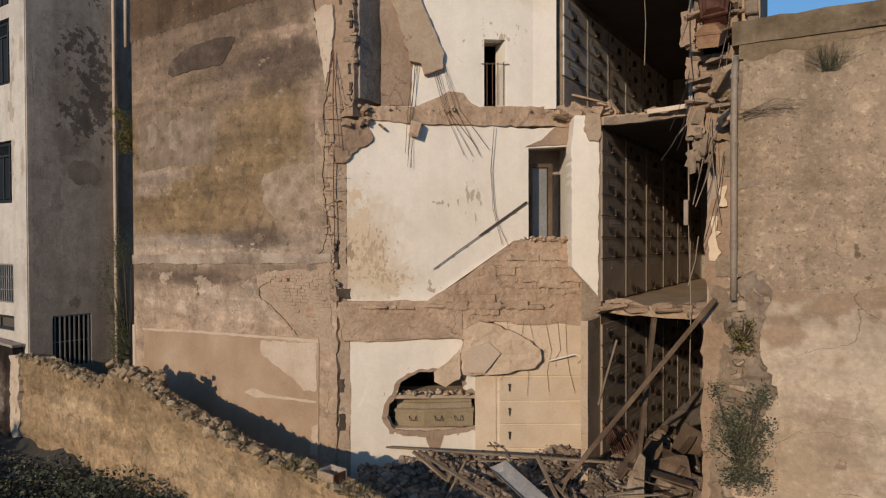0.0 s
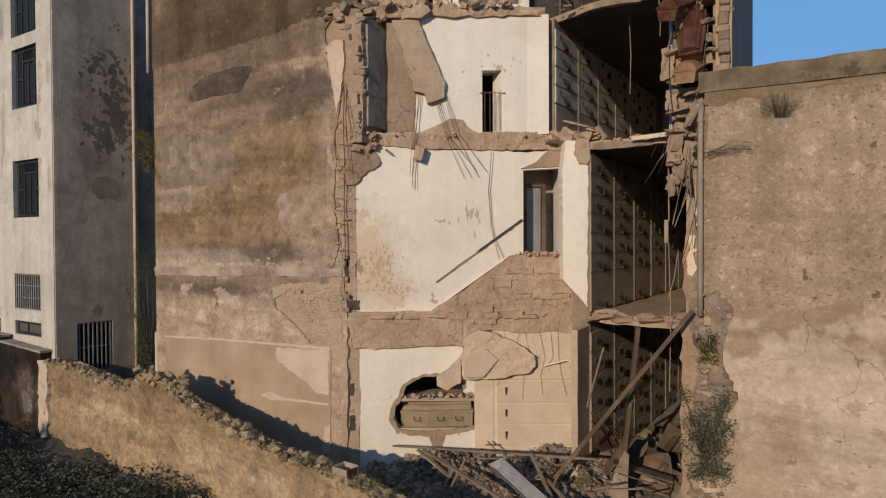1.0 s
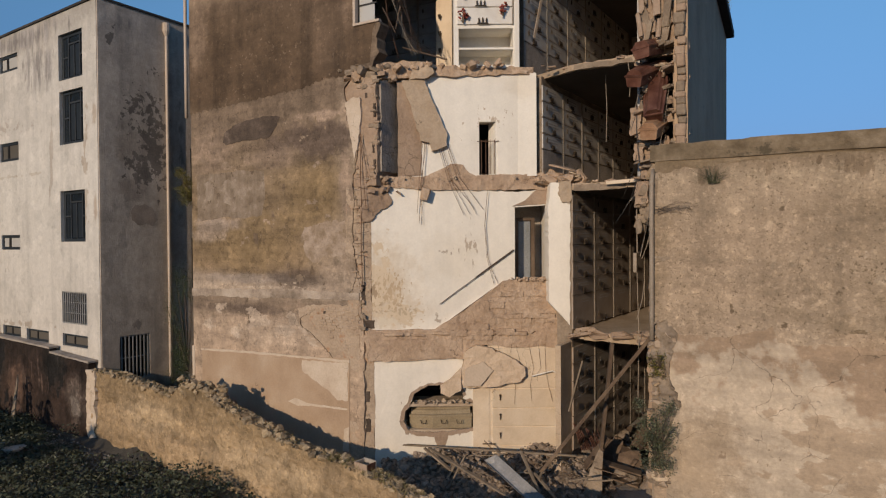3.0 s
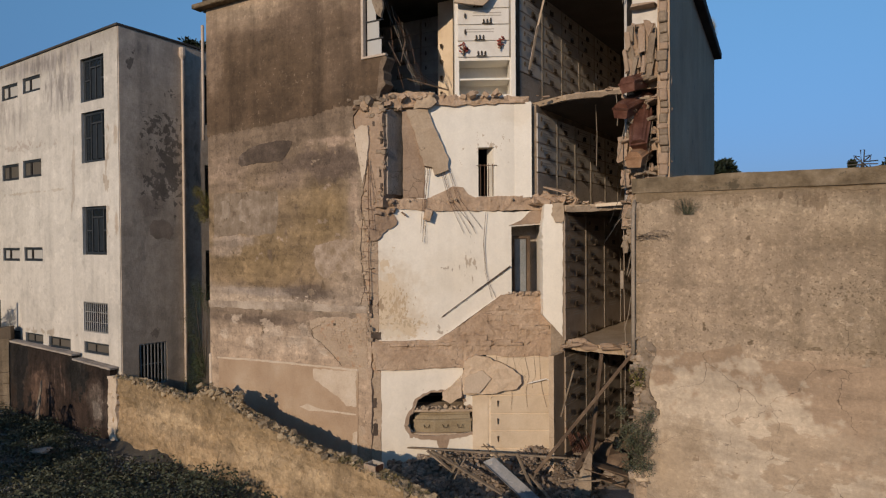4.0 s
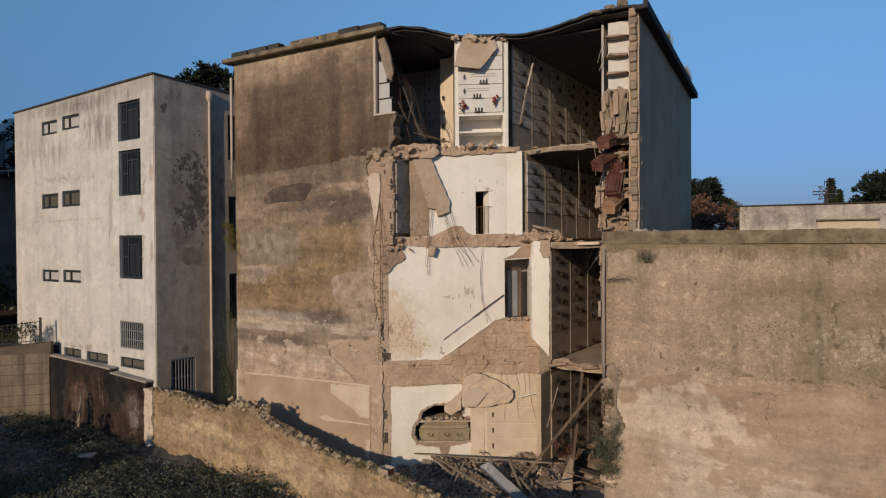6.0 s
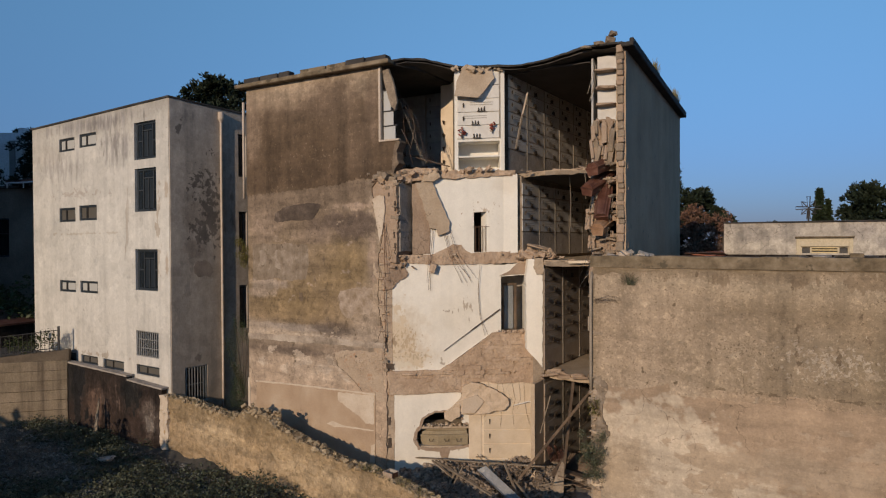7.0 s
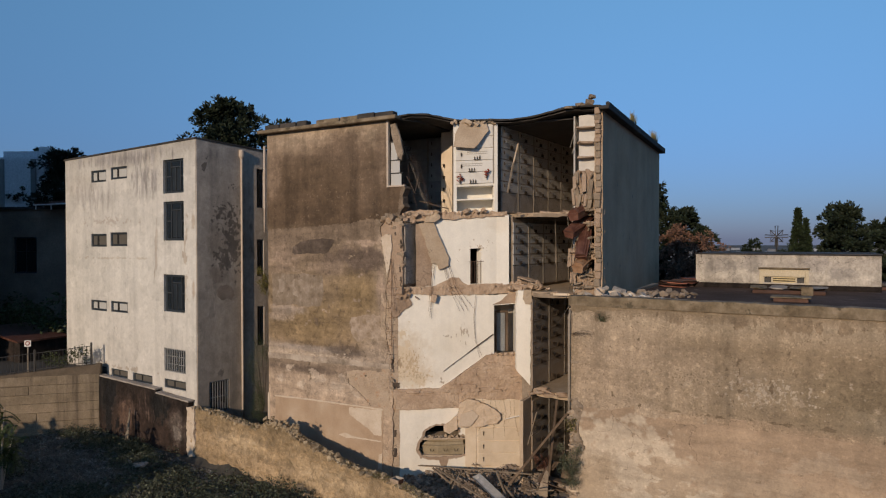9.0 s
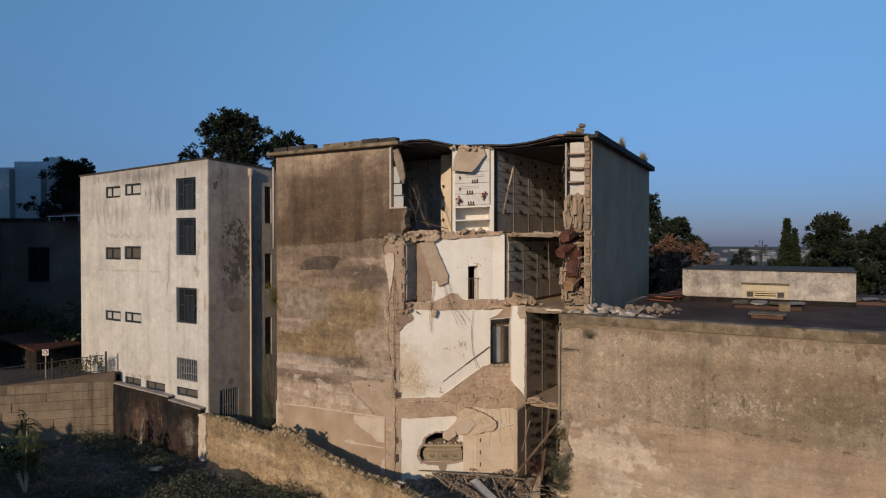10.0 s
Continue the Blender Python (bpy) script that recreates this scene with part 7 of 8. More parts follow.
for i in range(900):
    u = rng.uniform(-23.0, -3)
    z = np.interp(u, [p[0] for p in top], [p[1] for p in top])
    s = rng.uniform(0.04, 0.11)
    crumble.chunk(YW(u, -0.2 + rng.uniform(-0.26, 0.27), z + rng.uniform(-0.05, 0.06)), s, rng)
tagged(obj("stone_crumble", crumble, "cap_stone"), "crumbled stone and mortar along the top of a wall", "rubble", kind="stuff")
obj("end_pillar", plate(YW, jag(rect(-23.4, -0.5, -22.7, 2.74), 0.05, 0.13, 64, True), 0.55, step=0.12, rise=0.06, grain=2.4, proud=0.07), "pale_patch", yard, "pale plastered end pillar")
basin = thing("stone_basin", YW(-8.2, -0.2, 1.88), "small open grey stone basin with rubble on the wall", "basin")
for name, a, b, m in (("side", (-8.44, -0.4, 1.84), (-8.0, -0.02, 1.9), "core"), ("side", (-8.44, -0.06, 1.9), (-8.0, -0.02, 2.1), "core"), ("side", (-8.44, -0.4, 1.9), (-8.0, -0.36, 2.12), "concrete"), ("side", (-8.44, -0.36, 1.9), (-8.4, -0.06, 2.11), "concrete"), ("side", (-8.04, -0.36, 1.9), (-8.0, -0.06, 2.09), "coffin_red")):
    obj(name, Shape().box(a, b, YW, 0.012), m, basin)
filling = Shape()
for k in range(24):
    filling.chunk(YW(-8.22 + rng.uniform(-0.15, 0.15), -0.21 + rng.uniform(-0.12, 0.12), 1.93 + rng.uniform(-0.02, 0.08)), rng.uniform(0.05, 0.1), rng)
obj("filling", filling, "rubble", basin)
retaining = tagged(obj("retaining_wall", plate(DW, jag([(-32.3, -0.3), (-23.3, -0.3), (-23.3, 3.02), (-26.2, 3.18), (-26.3, 3.36), (-32.3, 3.58)], 0.02, 0.6, 63, True), 0.3, step=0.4, rise=0.03, seed=43), "dark_wall"), "very dark streaked retaining wall below the house", "wall", kind="structure")
BW = lambda u, w, z: (-32.22 - 0.707 * u + 0.707 * w, 11.08 - 0.707 * u - 0.707 * w, z)
tagged(obj("wall_ledge", plate(DW, jag([(-32.3, 3.53), (-29.0, 3.43), (-26.24, 3.33)], 0.008, 0.3, 641) + jag([(-26.24, 3.41), (-29.0, 3.51), (-32.3, 3.61)], 0.008, 0.3, 642), 0.4, proud=0.04, shape=plate(DW, jag([(-26.2, 3.15), (-23.25, 2.99)], 0.008, 0.3, 643) + jag([(-23.25, 3.07), (-26.2, 3.23)], 0.008, 0.3, 644), 0.4, proud=0.04)), "concrete"), "pale concrete ledge capping the retaining wall", "ledge", kind="structure")
beige = thing("terrace_wall", (-33, 8, 0), "beige plastered block retaining wall with damp streaks", "wall", kind="structure")
obj("wall_body", plate(BW, [(-0.5, -0.5), (14, -0.5), (14, 3.0), (6.2, 3.72), (-0.5, 4.28)], 0.5, step=0.5, rise=0.015, seed=44), "joint", beige)
tagged(obj("upper_ground", plate(lambda u, w, z: (u, z, 3.75 + w), [(-32.6, 11.2), (-36.6, 7.2), (-42.5, 1.3), (-90, -40), (-110, 30), (-37, 30), (-37, 12.2), (-32.6, 11.9)], 0.4), "asphalt"), "raised asphalt yard behind the retaining wall", "ground", kind="structure")
rng = random.Random(441)
for k in range(8):
    u = -0.45 - 1.7 * (k % 3)
    while u < 12:
        u1 = u + rng.uniform(6.0, 9.0)
        z0, z1 = -0.2 + 0.56 * k, 0.335 + 0.56 * k
        a = max(u, -0.45)
        z1 = min(z1, 4.2 - 0.09 * u1)
        if z1 > z0 + 0.1:
            obj("block", plate(BW, jag(rect(a + 0.02, z0, u1 - 0.02, z1), 0.014, 0.3, int(u * 50) + k * 977 + 20000, True), 0.07, step=0.4, rise=0.012, seed=k, proud=0.05 + rng.uniform(0, 0.012)), "beige", beige)
        u = u1
fence = thing("iron_fence", (-33, 8, 4.26), "rusty iron railing on the retaining wall", "fence")
for i in range(36):
    u = i * 0.22 + 0.1
    obj("bar", Shape().tube([BW(u, -0.2, 4.2 - 0.09 * u), BW(u, -0.2, 5.45 - 0.1 * u)], 0.014, 5), "iron", fence)
for z in (4.4, 5.4):
    obj("rail", Shape().beam(BW(0, -0.2, z), BW(8, -0.2, z - 0.78), 0.04, 0.04), "iron", fence)
for u in (0.05, 3.2, 6.4):
    obj("post", Shape().box((u - 0.05, -0.26, 4.1 - 0.09 * u), (u + 0.05, -0.14, 5.62 - 0.1 * u), BW), "iron", fence)

shed = thing("shed", (-41.5, 11.5, 3.75), "low maroon-roofed shed behind the railing", "shed")
obj("wall", Shape().box((-44.5, 10.6, 3.7), (-39.6, 13.5, 5.2)), "dark_wall", shed)
obj("roof", plate(lambda u, w, z: (u, z, 5.25 + (u + 39.3) * -0.10 + w), rect(-45, 10.3, -39.3, 13.8), 0.12), "coffin_red", shed)
sign = thing("road_sign", (-34.8, 8.4, 3.7), "square white road sign with a red ring on a post", "sign")
obj("post", Shape().tube([BW(3.6, -0.35, 3.7), BW(3.6, -0.35, 5.9)], 0.03, 6), "strip", sign)
obj("plate", Shape().box((3.42, -0.315, 5.5), (3.78, -0.295, 5.88), BW, 0.008), "marble_white", sign)
obj("disc", Shape().tube([BW(3.6, -0.293, 5.7), BW(3.6, -0.288, 5.7)], 0.14, 16), "red", sign)
obj("face", Shape().tube([BW(3.6, -0.287, 5.7), BW(3.6, -0.283, 5.7)], 0.08, 16), "marble_white", sign)

# ---- buildings behind ----
old = thing("old_house", (-52, 20, 4), "brown old house with one boarded window", "building")
fo = frame_x(-47, 17.9, 0.53)
obj("wall", plate(fo, rect(-56, 4, -40, 14.6), 0.5, (rect(-51.0, 9.3, -49.2, 12.3),), step=1.5, rise=0.05, seed=51), "far_wall", old)
window(fo, (-51.0, 9.3, -49.2, 12.3), old, [("v", 0.5, 0, 1), ("h", 0.6, 0, 1)], "glass", 0.2)
obj("roof", Shape().box((-56, -8, 14.6), (-40, 0.2, 14.8), fo), "roof", old)
obj("wall", Shape().box((-53.4, 0.02, 4), (-53.0, 0.25, 14.5), fo), "tile_red", old)
canopy = thing("roof_canopy", (-48, 16.5, 14.7), "small maroon roof canopy with a white edge", "canopy")
obj("roof", Shape().beam((-47.9, 16.4, 14.95), (-44.6, 18.2, 15.1), 1.6, 0.1).beam((-47.2, 16.9, 15.1), (-44.9, 18.1, 15.25), 0.8, 0.16), "coffin_red", canopy)
obj("edge", Shape().beam((-47.6, 15.7, 14.88), (-44.25, 17.5, 15.03), 0.06, 0.12), "far_white", canopy)
for q in (0.02, 0.35, 0.68, 0.98):
    obj("post", Shape().tube([(-47.6 + 3.35 * q, 15.8 + 1.8 * q, 14.5), (-47.6 + 3.35 * q, 15.8 + 1.8 * q, 14.92 + 0.15 * q)], 0.04, 6), "far_white", canopy)
aerial = thing("roof_aerial", (-45.8, 17.2, 14.7), "thin metal television aerial on a roof", "aerial")
obj("mast", Shape().tube([(-45.8, 17.2, 14.6), (-45.8, 17.2, 16.6)], 0.025, 5), "iron", aerial)
obj("boom", Shape().tube([(-46.4, 16.9, 16.2), (-45.2, 17.5, 16.2)], 0.02, 5), "iron", aerial)
far = thing("far_block", (-72, 26, 4), "pale blue-white apartment block far behind trees", "building")
ff = frame_x(-69, 23, 0.53)
obj("wall", Shape().box((-80, -8, 4), (-64.4, 0, 20.9), ff).box((-68.6, -8, 20.9), (-64.6, -0.5, 21.6), ff).box((-65.2, -3, 21.6), (-64.6, -0.6, 22.1), ff), "far_white", far)
for u in (-68.7, -65.6):
    obj("shaft", Shape().box((u, 0, 8), (u + 0.5, 0.12, 20.7), ff), "door_grey", far)


# ---- trees and plants ----
def leaves(shape, centre, radii, n, size, rng, flat=0.5, shell=0.55):
    """Small leaf blades scattered through the outer part of a lobe."""
    for i in range(n):
        d = Vector((rng.gauss(0, 1), rng.gauss(0, 1), rng.gauss(0, 1))).normalized()
        r = shell + (1 - shell) * rng.random() ** 0.6
        p = Vector(centre) + Vector((d.x * radii[0], d.y * radii[1], d.z * radii[2])) * r
        s = size * rng.uniform(0.6, 1.4)
        a = Vector((rng.gauss(0, 1), rng.gauss(0, 1), rng.gauss(0, flat))).normalized() * s
        b = a.orthogonal().normalized() * s * rng.uniform(0.35, 0.6)
        b.rotate(Matrix.Rotation(rng.uniform(0, 6.28), 3, a))
        k = len(shape.v)
        shape.v += [tuple(p - a), tuple(p + b), tuple(p + a), tuple(p - b)]
        shape.f.append((k, k + 1, k + 2, k + 3))


def tuft(shape, at, way, reach, n, size, rng):
    """A spray of narrow leaf blades that fan out along a twig."""
    for i in range(n):
        d = (way + Vector((rng.gauss(0, 0.55), rng.gauss(0, 0.55), rng.gauss(0, 0.45)))).normalized()
        p = at + d * reach * rng.random()
        a = d * size * rng.uniform(0.6, 1.3)
        b = d.orthogonal().normalized() * size * rng.uniform(0.16, 0.3)
        b.rotate(Matrix.Rotation(rng.uniform(0, 6.28), 3, d))
        k = len(shape.v)
        shape.v += [tuple(p), tuple(p + a * 0.5 + b), tuple(p + a), tuple(p + a * 0.5 - b)]
        shape.f.append((k, k + 1, k + 2, k + 3))


PROFILES = {
    "broad": ((0, 0.55), (0.15, 0.85), (0.35, 1.0), (0.6, 0.82), (0.8, 0.55), (0.92, 0.33), (1, 0.06)),
    "dome": ((0, 0.6), (0.3, 0.95), (0.6, 1.0), (0.82, 0.75), (0.94, 0.45), (1, 0.1)),
    "cone": ((0, 0.8), (0.1, 1.0), (0.3, 0.93), (0.5, 0.72), (0.7, 0.45), (0.88, 0.18), (1, 0.01)),
    "flame": ((0, 0.7), (0.12, 0.95), (0.3, 1.0), (0.5, 0.86), (0.7, 0.6), (0.88, 0.28), (1, 0.02)),
}


def tree(name, at, height, spread, profile, material, label, tufts, seed, bare=0.2, blades=26, size=0.26, lump=0.35, layers=5.0):
    """A trunk with limbs, and sprays of leaves on a lumpy crown of the given outline."""
    rng = random.Random(seed)
    t = thing(name, at, label, "tree")
    x, y, z = at
    lean = rng.uniform(-0.3, 0.3)
    hs, ws = [p[0] for p in PROFILES[profile]], [p[1] for p in PROFILES[profile]]
    trunk = Shape().tube([(x + lean * k * k, y, z + height * 0.9 * k) for k in (0, 0.25, 0.5, 0.75, 1)], [spread * 0.05, spread * 0.042, spread * 0.033, spread * 0.02, spread * 0.006], 8)
    crown = Shape()
    heads = []
    for i in range(46):
        k, a = (i + rng.random()) / 46, i * 2.4 + rng.uniform(-0.5, 0.5)
        heads.append((k, a, np.interp(k, hs, ws) * (rng.uniform(0.62, 0.86) if i % 3 else rng.uniform(0.1, 0.5)), rng.uniform(0.6, 1.25)))
    for i in range(tufts):
        if profile in ("flame", "cone"):
            k, a = rng.random() ** 1.5, rng.uniform(0, 2 * math.pi)
            r = spread * 0.5 * np.interp(k, hs, ws) * (0.45 + 0.55 * rng.random() ** 0.45) * (1 + lump * noise.noise(Vector((math.cos(a) * 2 + seed, math.sin(a) * 2, k * layers))))
            c = Vector((x + r * math.cos(a), y + r * math.sin(a), z + height * (bare + (1 - bare) * k)))
            out = Vector((math.cos(a), math.sin(a), 2.4))
        else:
            k, a, q, big = heads[rng.randrange(len(heads))]
            d = Vector((rng.gauss(0, 1), rng.gauss(0, 1), abs(rng.gauss(0, 0.8)) - 0.25)).normalized() * spread * 0.12 * big * rng.random() ** 0.5
            r = spread * 0.5 * q
            c = Vector((x + lean * k + r * math.cos(a), y + r * math.sin(a), z + height * (bare + (1 - bare) * (0.04 + 0.9 * k)))) + Vector((d.x * 1.25, d.y * 1.25, d.z * 0.8))
            out = d.normalized() + Vector((math.cos(a) * 0.5, math.sin(a) * 0.5, 0.3))
        tuft(crown, c, out.normalized(), spread * 0.03 + 0.12, blades, size, rng)
        if i % max(1, tufts // 34) == 0:
            foot = Vector((x + lean * 0.3, y, z + height * (bare + (1 - bare) * k) * 0.8))
            trunk.tube([foot, foot.lerp(c, 0.5) + Vector((0, 0, 0.15)), c], [spread * 0.009, spread * 0.006, spread * 0.002], 5)
    obj("trunk", trunk, "bark", t)
    obj("crown", crown, material, t)
    return t


tree("pine_tree", (-48.0, 36, 4.5), 22.6, 13.0, "broad", "pine", "tall dark pine with a ragged crown behind the house", 1300, 71, 0.42, 24, 0.4, 0.62, 8.0)
tree("pine_tree", (-40.6, 37, 4.0), 20.4, 7, "broad", "pine", "dark pine rising behind a roof", 800, 72, 0.42, 24, 0.36, 0.6, 8.0)
tree("pine_tree", (-66.4, 27.6, 3.8), 18.6, 8.6, "broad", "pine", "dark pine beside a far apartment block", 900, 73, 0.25, 26, 0.34, 0.6, 8.0)
tree("pine_tree", (-61.4, 26.2, 3.8), 18.0, 8.8, "dome", "pine", "dark pine beside a far apartment block", 1000, 173, 0.2, 26, 0.34, 0.6, 8.0)
tree("pine_tree", (-8.3, 55, 3), 15.0, 7.6, "dome", "pine", "dark evergreen tree behind the side wall", 1200, 74, 0.02, 26, 0.34, 0.6, 8.0)
tree("pine_tree", (-4.9, 56, 3), 12.4, 6.4, "dome", "pine", "dark evergreen tree behind the side wall", 1000, 174, 0.02, 26, 0.34, 0.6, 8.0)
tree("autumn_tree", (-4.5, 51, 3), 10.3, 4.8, "dome", "autumn", "rust-brown autumn tree with thinning leaves", 480, 75, 0.35, 14, 0.22, 0.5)
tree("autumn_tree", (-2.2, 51.5, 3), 9.6, 4.8, "dome", "autumn", "rust-brown autumn tree with thinning leaves", 190, 175, 0.5, 12, 0.2, 0.7)
tree("cypress", (5.0, 62, 2), 12.9, 3.0, "cone", "cypress", "slender dark green cypress", 1500, 76, 0.0, 26, 0.24, 0.06, 3.0)
tree("cypress", (5.7, 62.3, 2), 11.9, 2.4, "cone", "cypress", "slender dark green cypress", 900, 176, 0.0, 26, 0.24, 0.06, 3.0)
tree("pine_tree", (8.8, 63, 2), 13.7, 7.6, "broad", "pine", "broad dark green evergreen", 1300, 77, 0.02, 26, 0.34, 0.6, 8.0)
tree("pine_tree", (11.9, 66, 2), 12.0, 5.4, "dome", "pine", "broad dark green evergreen", 800, 177, 0.02, 26, 0.34, 0.6, 8.0)
tree("pine_tree", (14.4, 64, 2), 13.2, 7.4, "broad", "pine", "broad dark green evergreen", 1300, 78, 0.02, 26, 0.34, 0.6, 8.0)
tree("pine_tree", (1.2, 61, 2), 10.3, 3.6, "dome", "pine", "low rounded dark evergreen", 420, 79, 0.05, 26, 0.22, 0.3)
tree("pine_tree", (3.3, 63, 2), 9.2, 2.6, "dome", "pine", "low rounded dark evergreen", 300, 179, 0.05, 26, 0.22, 0.3)

# unseen trees, added to cast shade on the old house and far block
for x, y, h, w, k in ((-46.8, 3.0, 26, 11, 171), (-53.5, 2.5, 31, 14, 172), (-61.5, 3.0, 34, 15, 183), (-70.0, 3.0, 34, 15, 184)):
    tree("shade_tree", (x, y, 3.5), h, w, "flame", "shrub", "unseen tall leafy tree added to shade the old house", 1500, k, 0.03, 24, 1.1, 0.3)

# yard plants
rng = random.Random(80)
blades = Shape()
for i in range(420):
    u = rng.uniform(-9.5, -4) if i % 3 else rng.uniform(-22.5, -9.5)
    z = np.interp(u, [p[0] for p in top], [p[1] for p in top])
    p = Vector(YW(u, -0.25 + rng.uniform(-0.2, 0.3), z - 0.02))
    for k in range(4):
        q = p + Vector((rng.gauss(0, 0.06), rng.gauss(0, 0.06), rng.uniform(0.06, 0.2)))
        n = len(blades.v)
        blades.v += [tuple(p + Vector((-0.008, 0, 0))), tuple(p + Vector((0.008, 0, 0))), tuple(q)]
        blades.f.append((n, n + 1, n + 2))
for i in range(60):
    p = Vector(SX(rng.choice((20.5, 26.5, 27.2)) + rng.gauss(0, 0.3), 0.2, 17.8))
    for k in range(4):
        q = p + Vector((rng.gauss(0, 0.1), rng.gauss(0, 0.1), rng.uniform(0.2, 0.7)))
        n = len(blades.v)
        blades.v += [tuple(p + Vector((-0.015, 0, 0))), tuple(p + Vector((0.015, 0, 0))), tuple(q)]
        blades.f.append((n, n + 1, n + 2))
tagged(obj("dry_grass", blades, "grass"), "dry grass blades growing on wall tops", "grass", kind="stuff")
rng = random.Random(81)
ivy = Shape()
for i in range(620):
    u, v = rng.uniform(-36, -8), rng.uniform(-3, 10.6)
    if v > 11.2 - 0.125 * (u + 23.1) - 0.75:
        continue
    near = min(1.0, max(0.0, (u + 24.5) / 3.5))
    hgt = (0.1 + 0.12 * rng.random()) * (1 - near) + near * (0.3 + 0.85 * max(0, noise.noise(Vector((u * 0.3, v * 0.3, 5))) + 0.3))
    if noise.noise(Vector((u * 0.35, v * 0.35, 15))) < 0.12 and near < 0.5:
        continue
    leaves(ivy, (u, v, ground_height(u, v) + hgt * 0.3), (1.1, 1.1, hgt), 260, 0.062, rng, 0.6, 0.7)
tagged(obj("ivy", ivy, "ivy"), "dense dark ivy and bramble covering the yard", "plants", kind="stuff")
low_growth = Shape()
for i in range(60):
    u = rng.uniform(-33.5, -24.0)
    v = rng.uniform(9.2, 10.9)
    leaves(low_growth, (u, v, ground_height(u, v) + 0.2), (0.5, 0.45, rng.uniform(0.15, 0.5)), 120, 0.05, rng, 0.6, 0.5)
tagged(obj("wall_foot_growth", low_growth, "ivy"), "low bramble along the foot of the retaining wall", "plants", kind="stuff")
litter = Shape()
for i in range(46000):
    u, v = rng.uniform(-37, -14), rng.uniform(-1, 11)
    if v > 11.2 - 0.125 * (u + 23.1) - 0.6:
        continue
    p = Vector((u, v, ground_height(u, v) + 0.02 + 0.08 * rng.random()))
    d = Vector((rng.gauss(0, 1), rng.gauss(0, 1), rng.gauss(0, 0.35))).normalized() * rng.uniform(0.03, 0.08)
    b = d.orthogonal().normalized() * rng.uniform(0.015, 0.04)
    k = len(litter.v)
    litter.v += [tuple(p - d), tuple(p + b), tuple(p + d), tuple(p - b)]
    litter.f.append((k, k + 1, k + 2, k + 3))
tagged(obj("leaf_litter", litter, "litter"), "grey-brown dead leaves and litter strewn over the yard", "litter", kind="stuff")
tagged(obj("stone_slab", Shape().chunk((-24.1, 8.7, ground_height(-24.1, 8.7) + 0.16), (0.85, 0.6, 0.18), rng, (4, -5, 20)), "concrete"), "pale broken stone slab lying in the yard", "slab")
tagged(obj("leaning_board", plate(lambda u, w, z: (u, 11.05 - (3.0 - z) * 0.13 - w, z), jag([(-28.35, 0.2), (-28.0, 0.2), (-28.12, 1.9), (-28.2, 2.1)], 0.02, 0.3, 871, True), 0.04), "wood_pale"), "thin dusty board leaning on the dark wall", "board")
for at, rad, n, m, label in (((-1.1, 10.5, 3.6), (0.5, 0.4, 0.8), 4200, "grey_shrub", "green wild shrub growing out of a wall"), ((-1.08, 10.65, 5.1), (0.2, 0.25, 0.3), 420, "yellow_shrub", "yellowing weeds rooted in a wall crack"), ((-18.7, 12.1, 4.6), (0.6, 0.5, 2.4), 8000, "shrub", "green bush squeezed between two buildings"), ((-18.35, 12.05, 9.9), (0.42, 0.4, 0.75), 3000, "yellow_shrub", "wild plant growing from a wall gap")):
    s = Shape()
    t = thing("shrub", (at[0], at[1], at[2] - rad[2]), label, "shrub")
    st = Shape()
    for k in range(30):
        c = (at[0] + rng.uniform(-1, 1) * rad[0] * 0.8, at[1] + rng.uniform(-1, 0.4) * rad[1] * 0.6, at[2] + rng.uniform(-0.85, 0.85) * rad[2])
        leaves(s, c, (rad[0] * rng.uniform(0.25, 0.55), rad[1] * 0.5, rad[2] * rng.uniform(0.18, 0.36)), n // 30, 0.021, rng, 0.5, 0.02)
        st.tube([(at[0], at[1] + 0.25, at[2] - rad[2] * 0.7), c], [0.02, 0.006], 5)
    obj("stem", st, "bark", t)
    obj("foliage", s, m, t)

scrub = Shape()
for i in range(60):
    u, v = rng.uniform(-52, -37.6), rng.uniform(10, 19)
    leaves(scrub, (u, v + 2.5, 4.4 + rng.random() * 2.5), (1.3, 1.3, 1.3), 200, 0.14, rng, 0.7, 0.4)
for i in range(10):
    c = BW(0.4 + i * 0.25, -0.55, 4.7 + rng.uniform(-0.3, 0.3))
    leaves(scrub, c, (0.4, 0.3, 0.5), 120, 0.06, rng, 0.7, 0.4)
tagged(obj("scrub", scrub, "shrub"), "dark green scrub behind the railing and the house", "plants", kind="stuff")
t = thing("young_tree", (-27.3, 3.6, 0), "young ailanthus tree with feathery leaves in the yard", "tree")
base = Vector((-27.3, 3.6, -0.1))
tips = [base + Vector(d) for d in ((-1.1, -0.4, 2.6), (0.7, 0.2, 2.7), (-0.3, 0.3, 3.9), (-1.9, -0.8, 3.4), (1.2, -0.5, 3.5))]
s = Shape()
for p in tips:
    s.tube([base, base.lerp(p, 0.4) + Vector((0, 0, 0.3)), p], [0.06, 0.045, 0.02], 6)
obj("trunk", s, "pipe", t)
s = Shape()
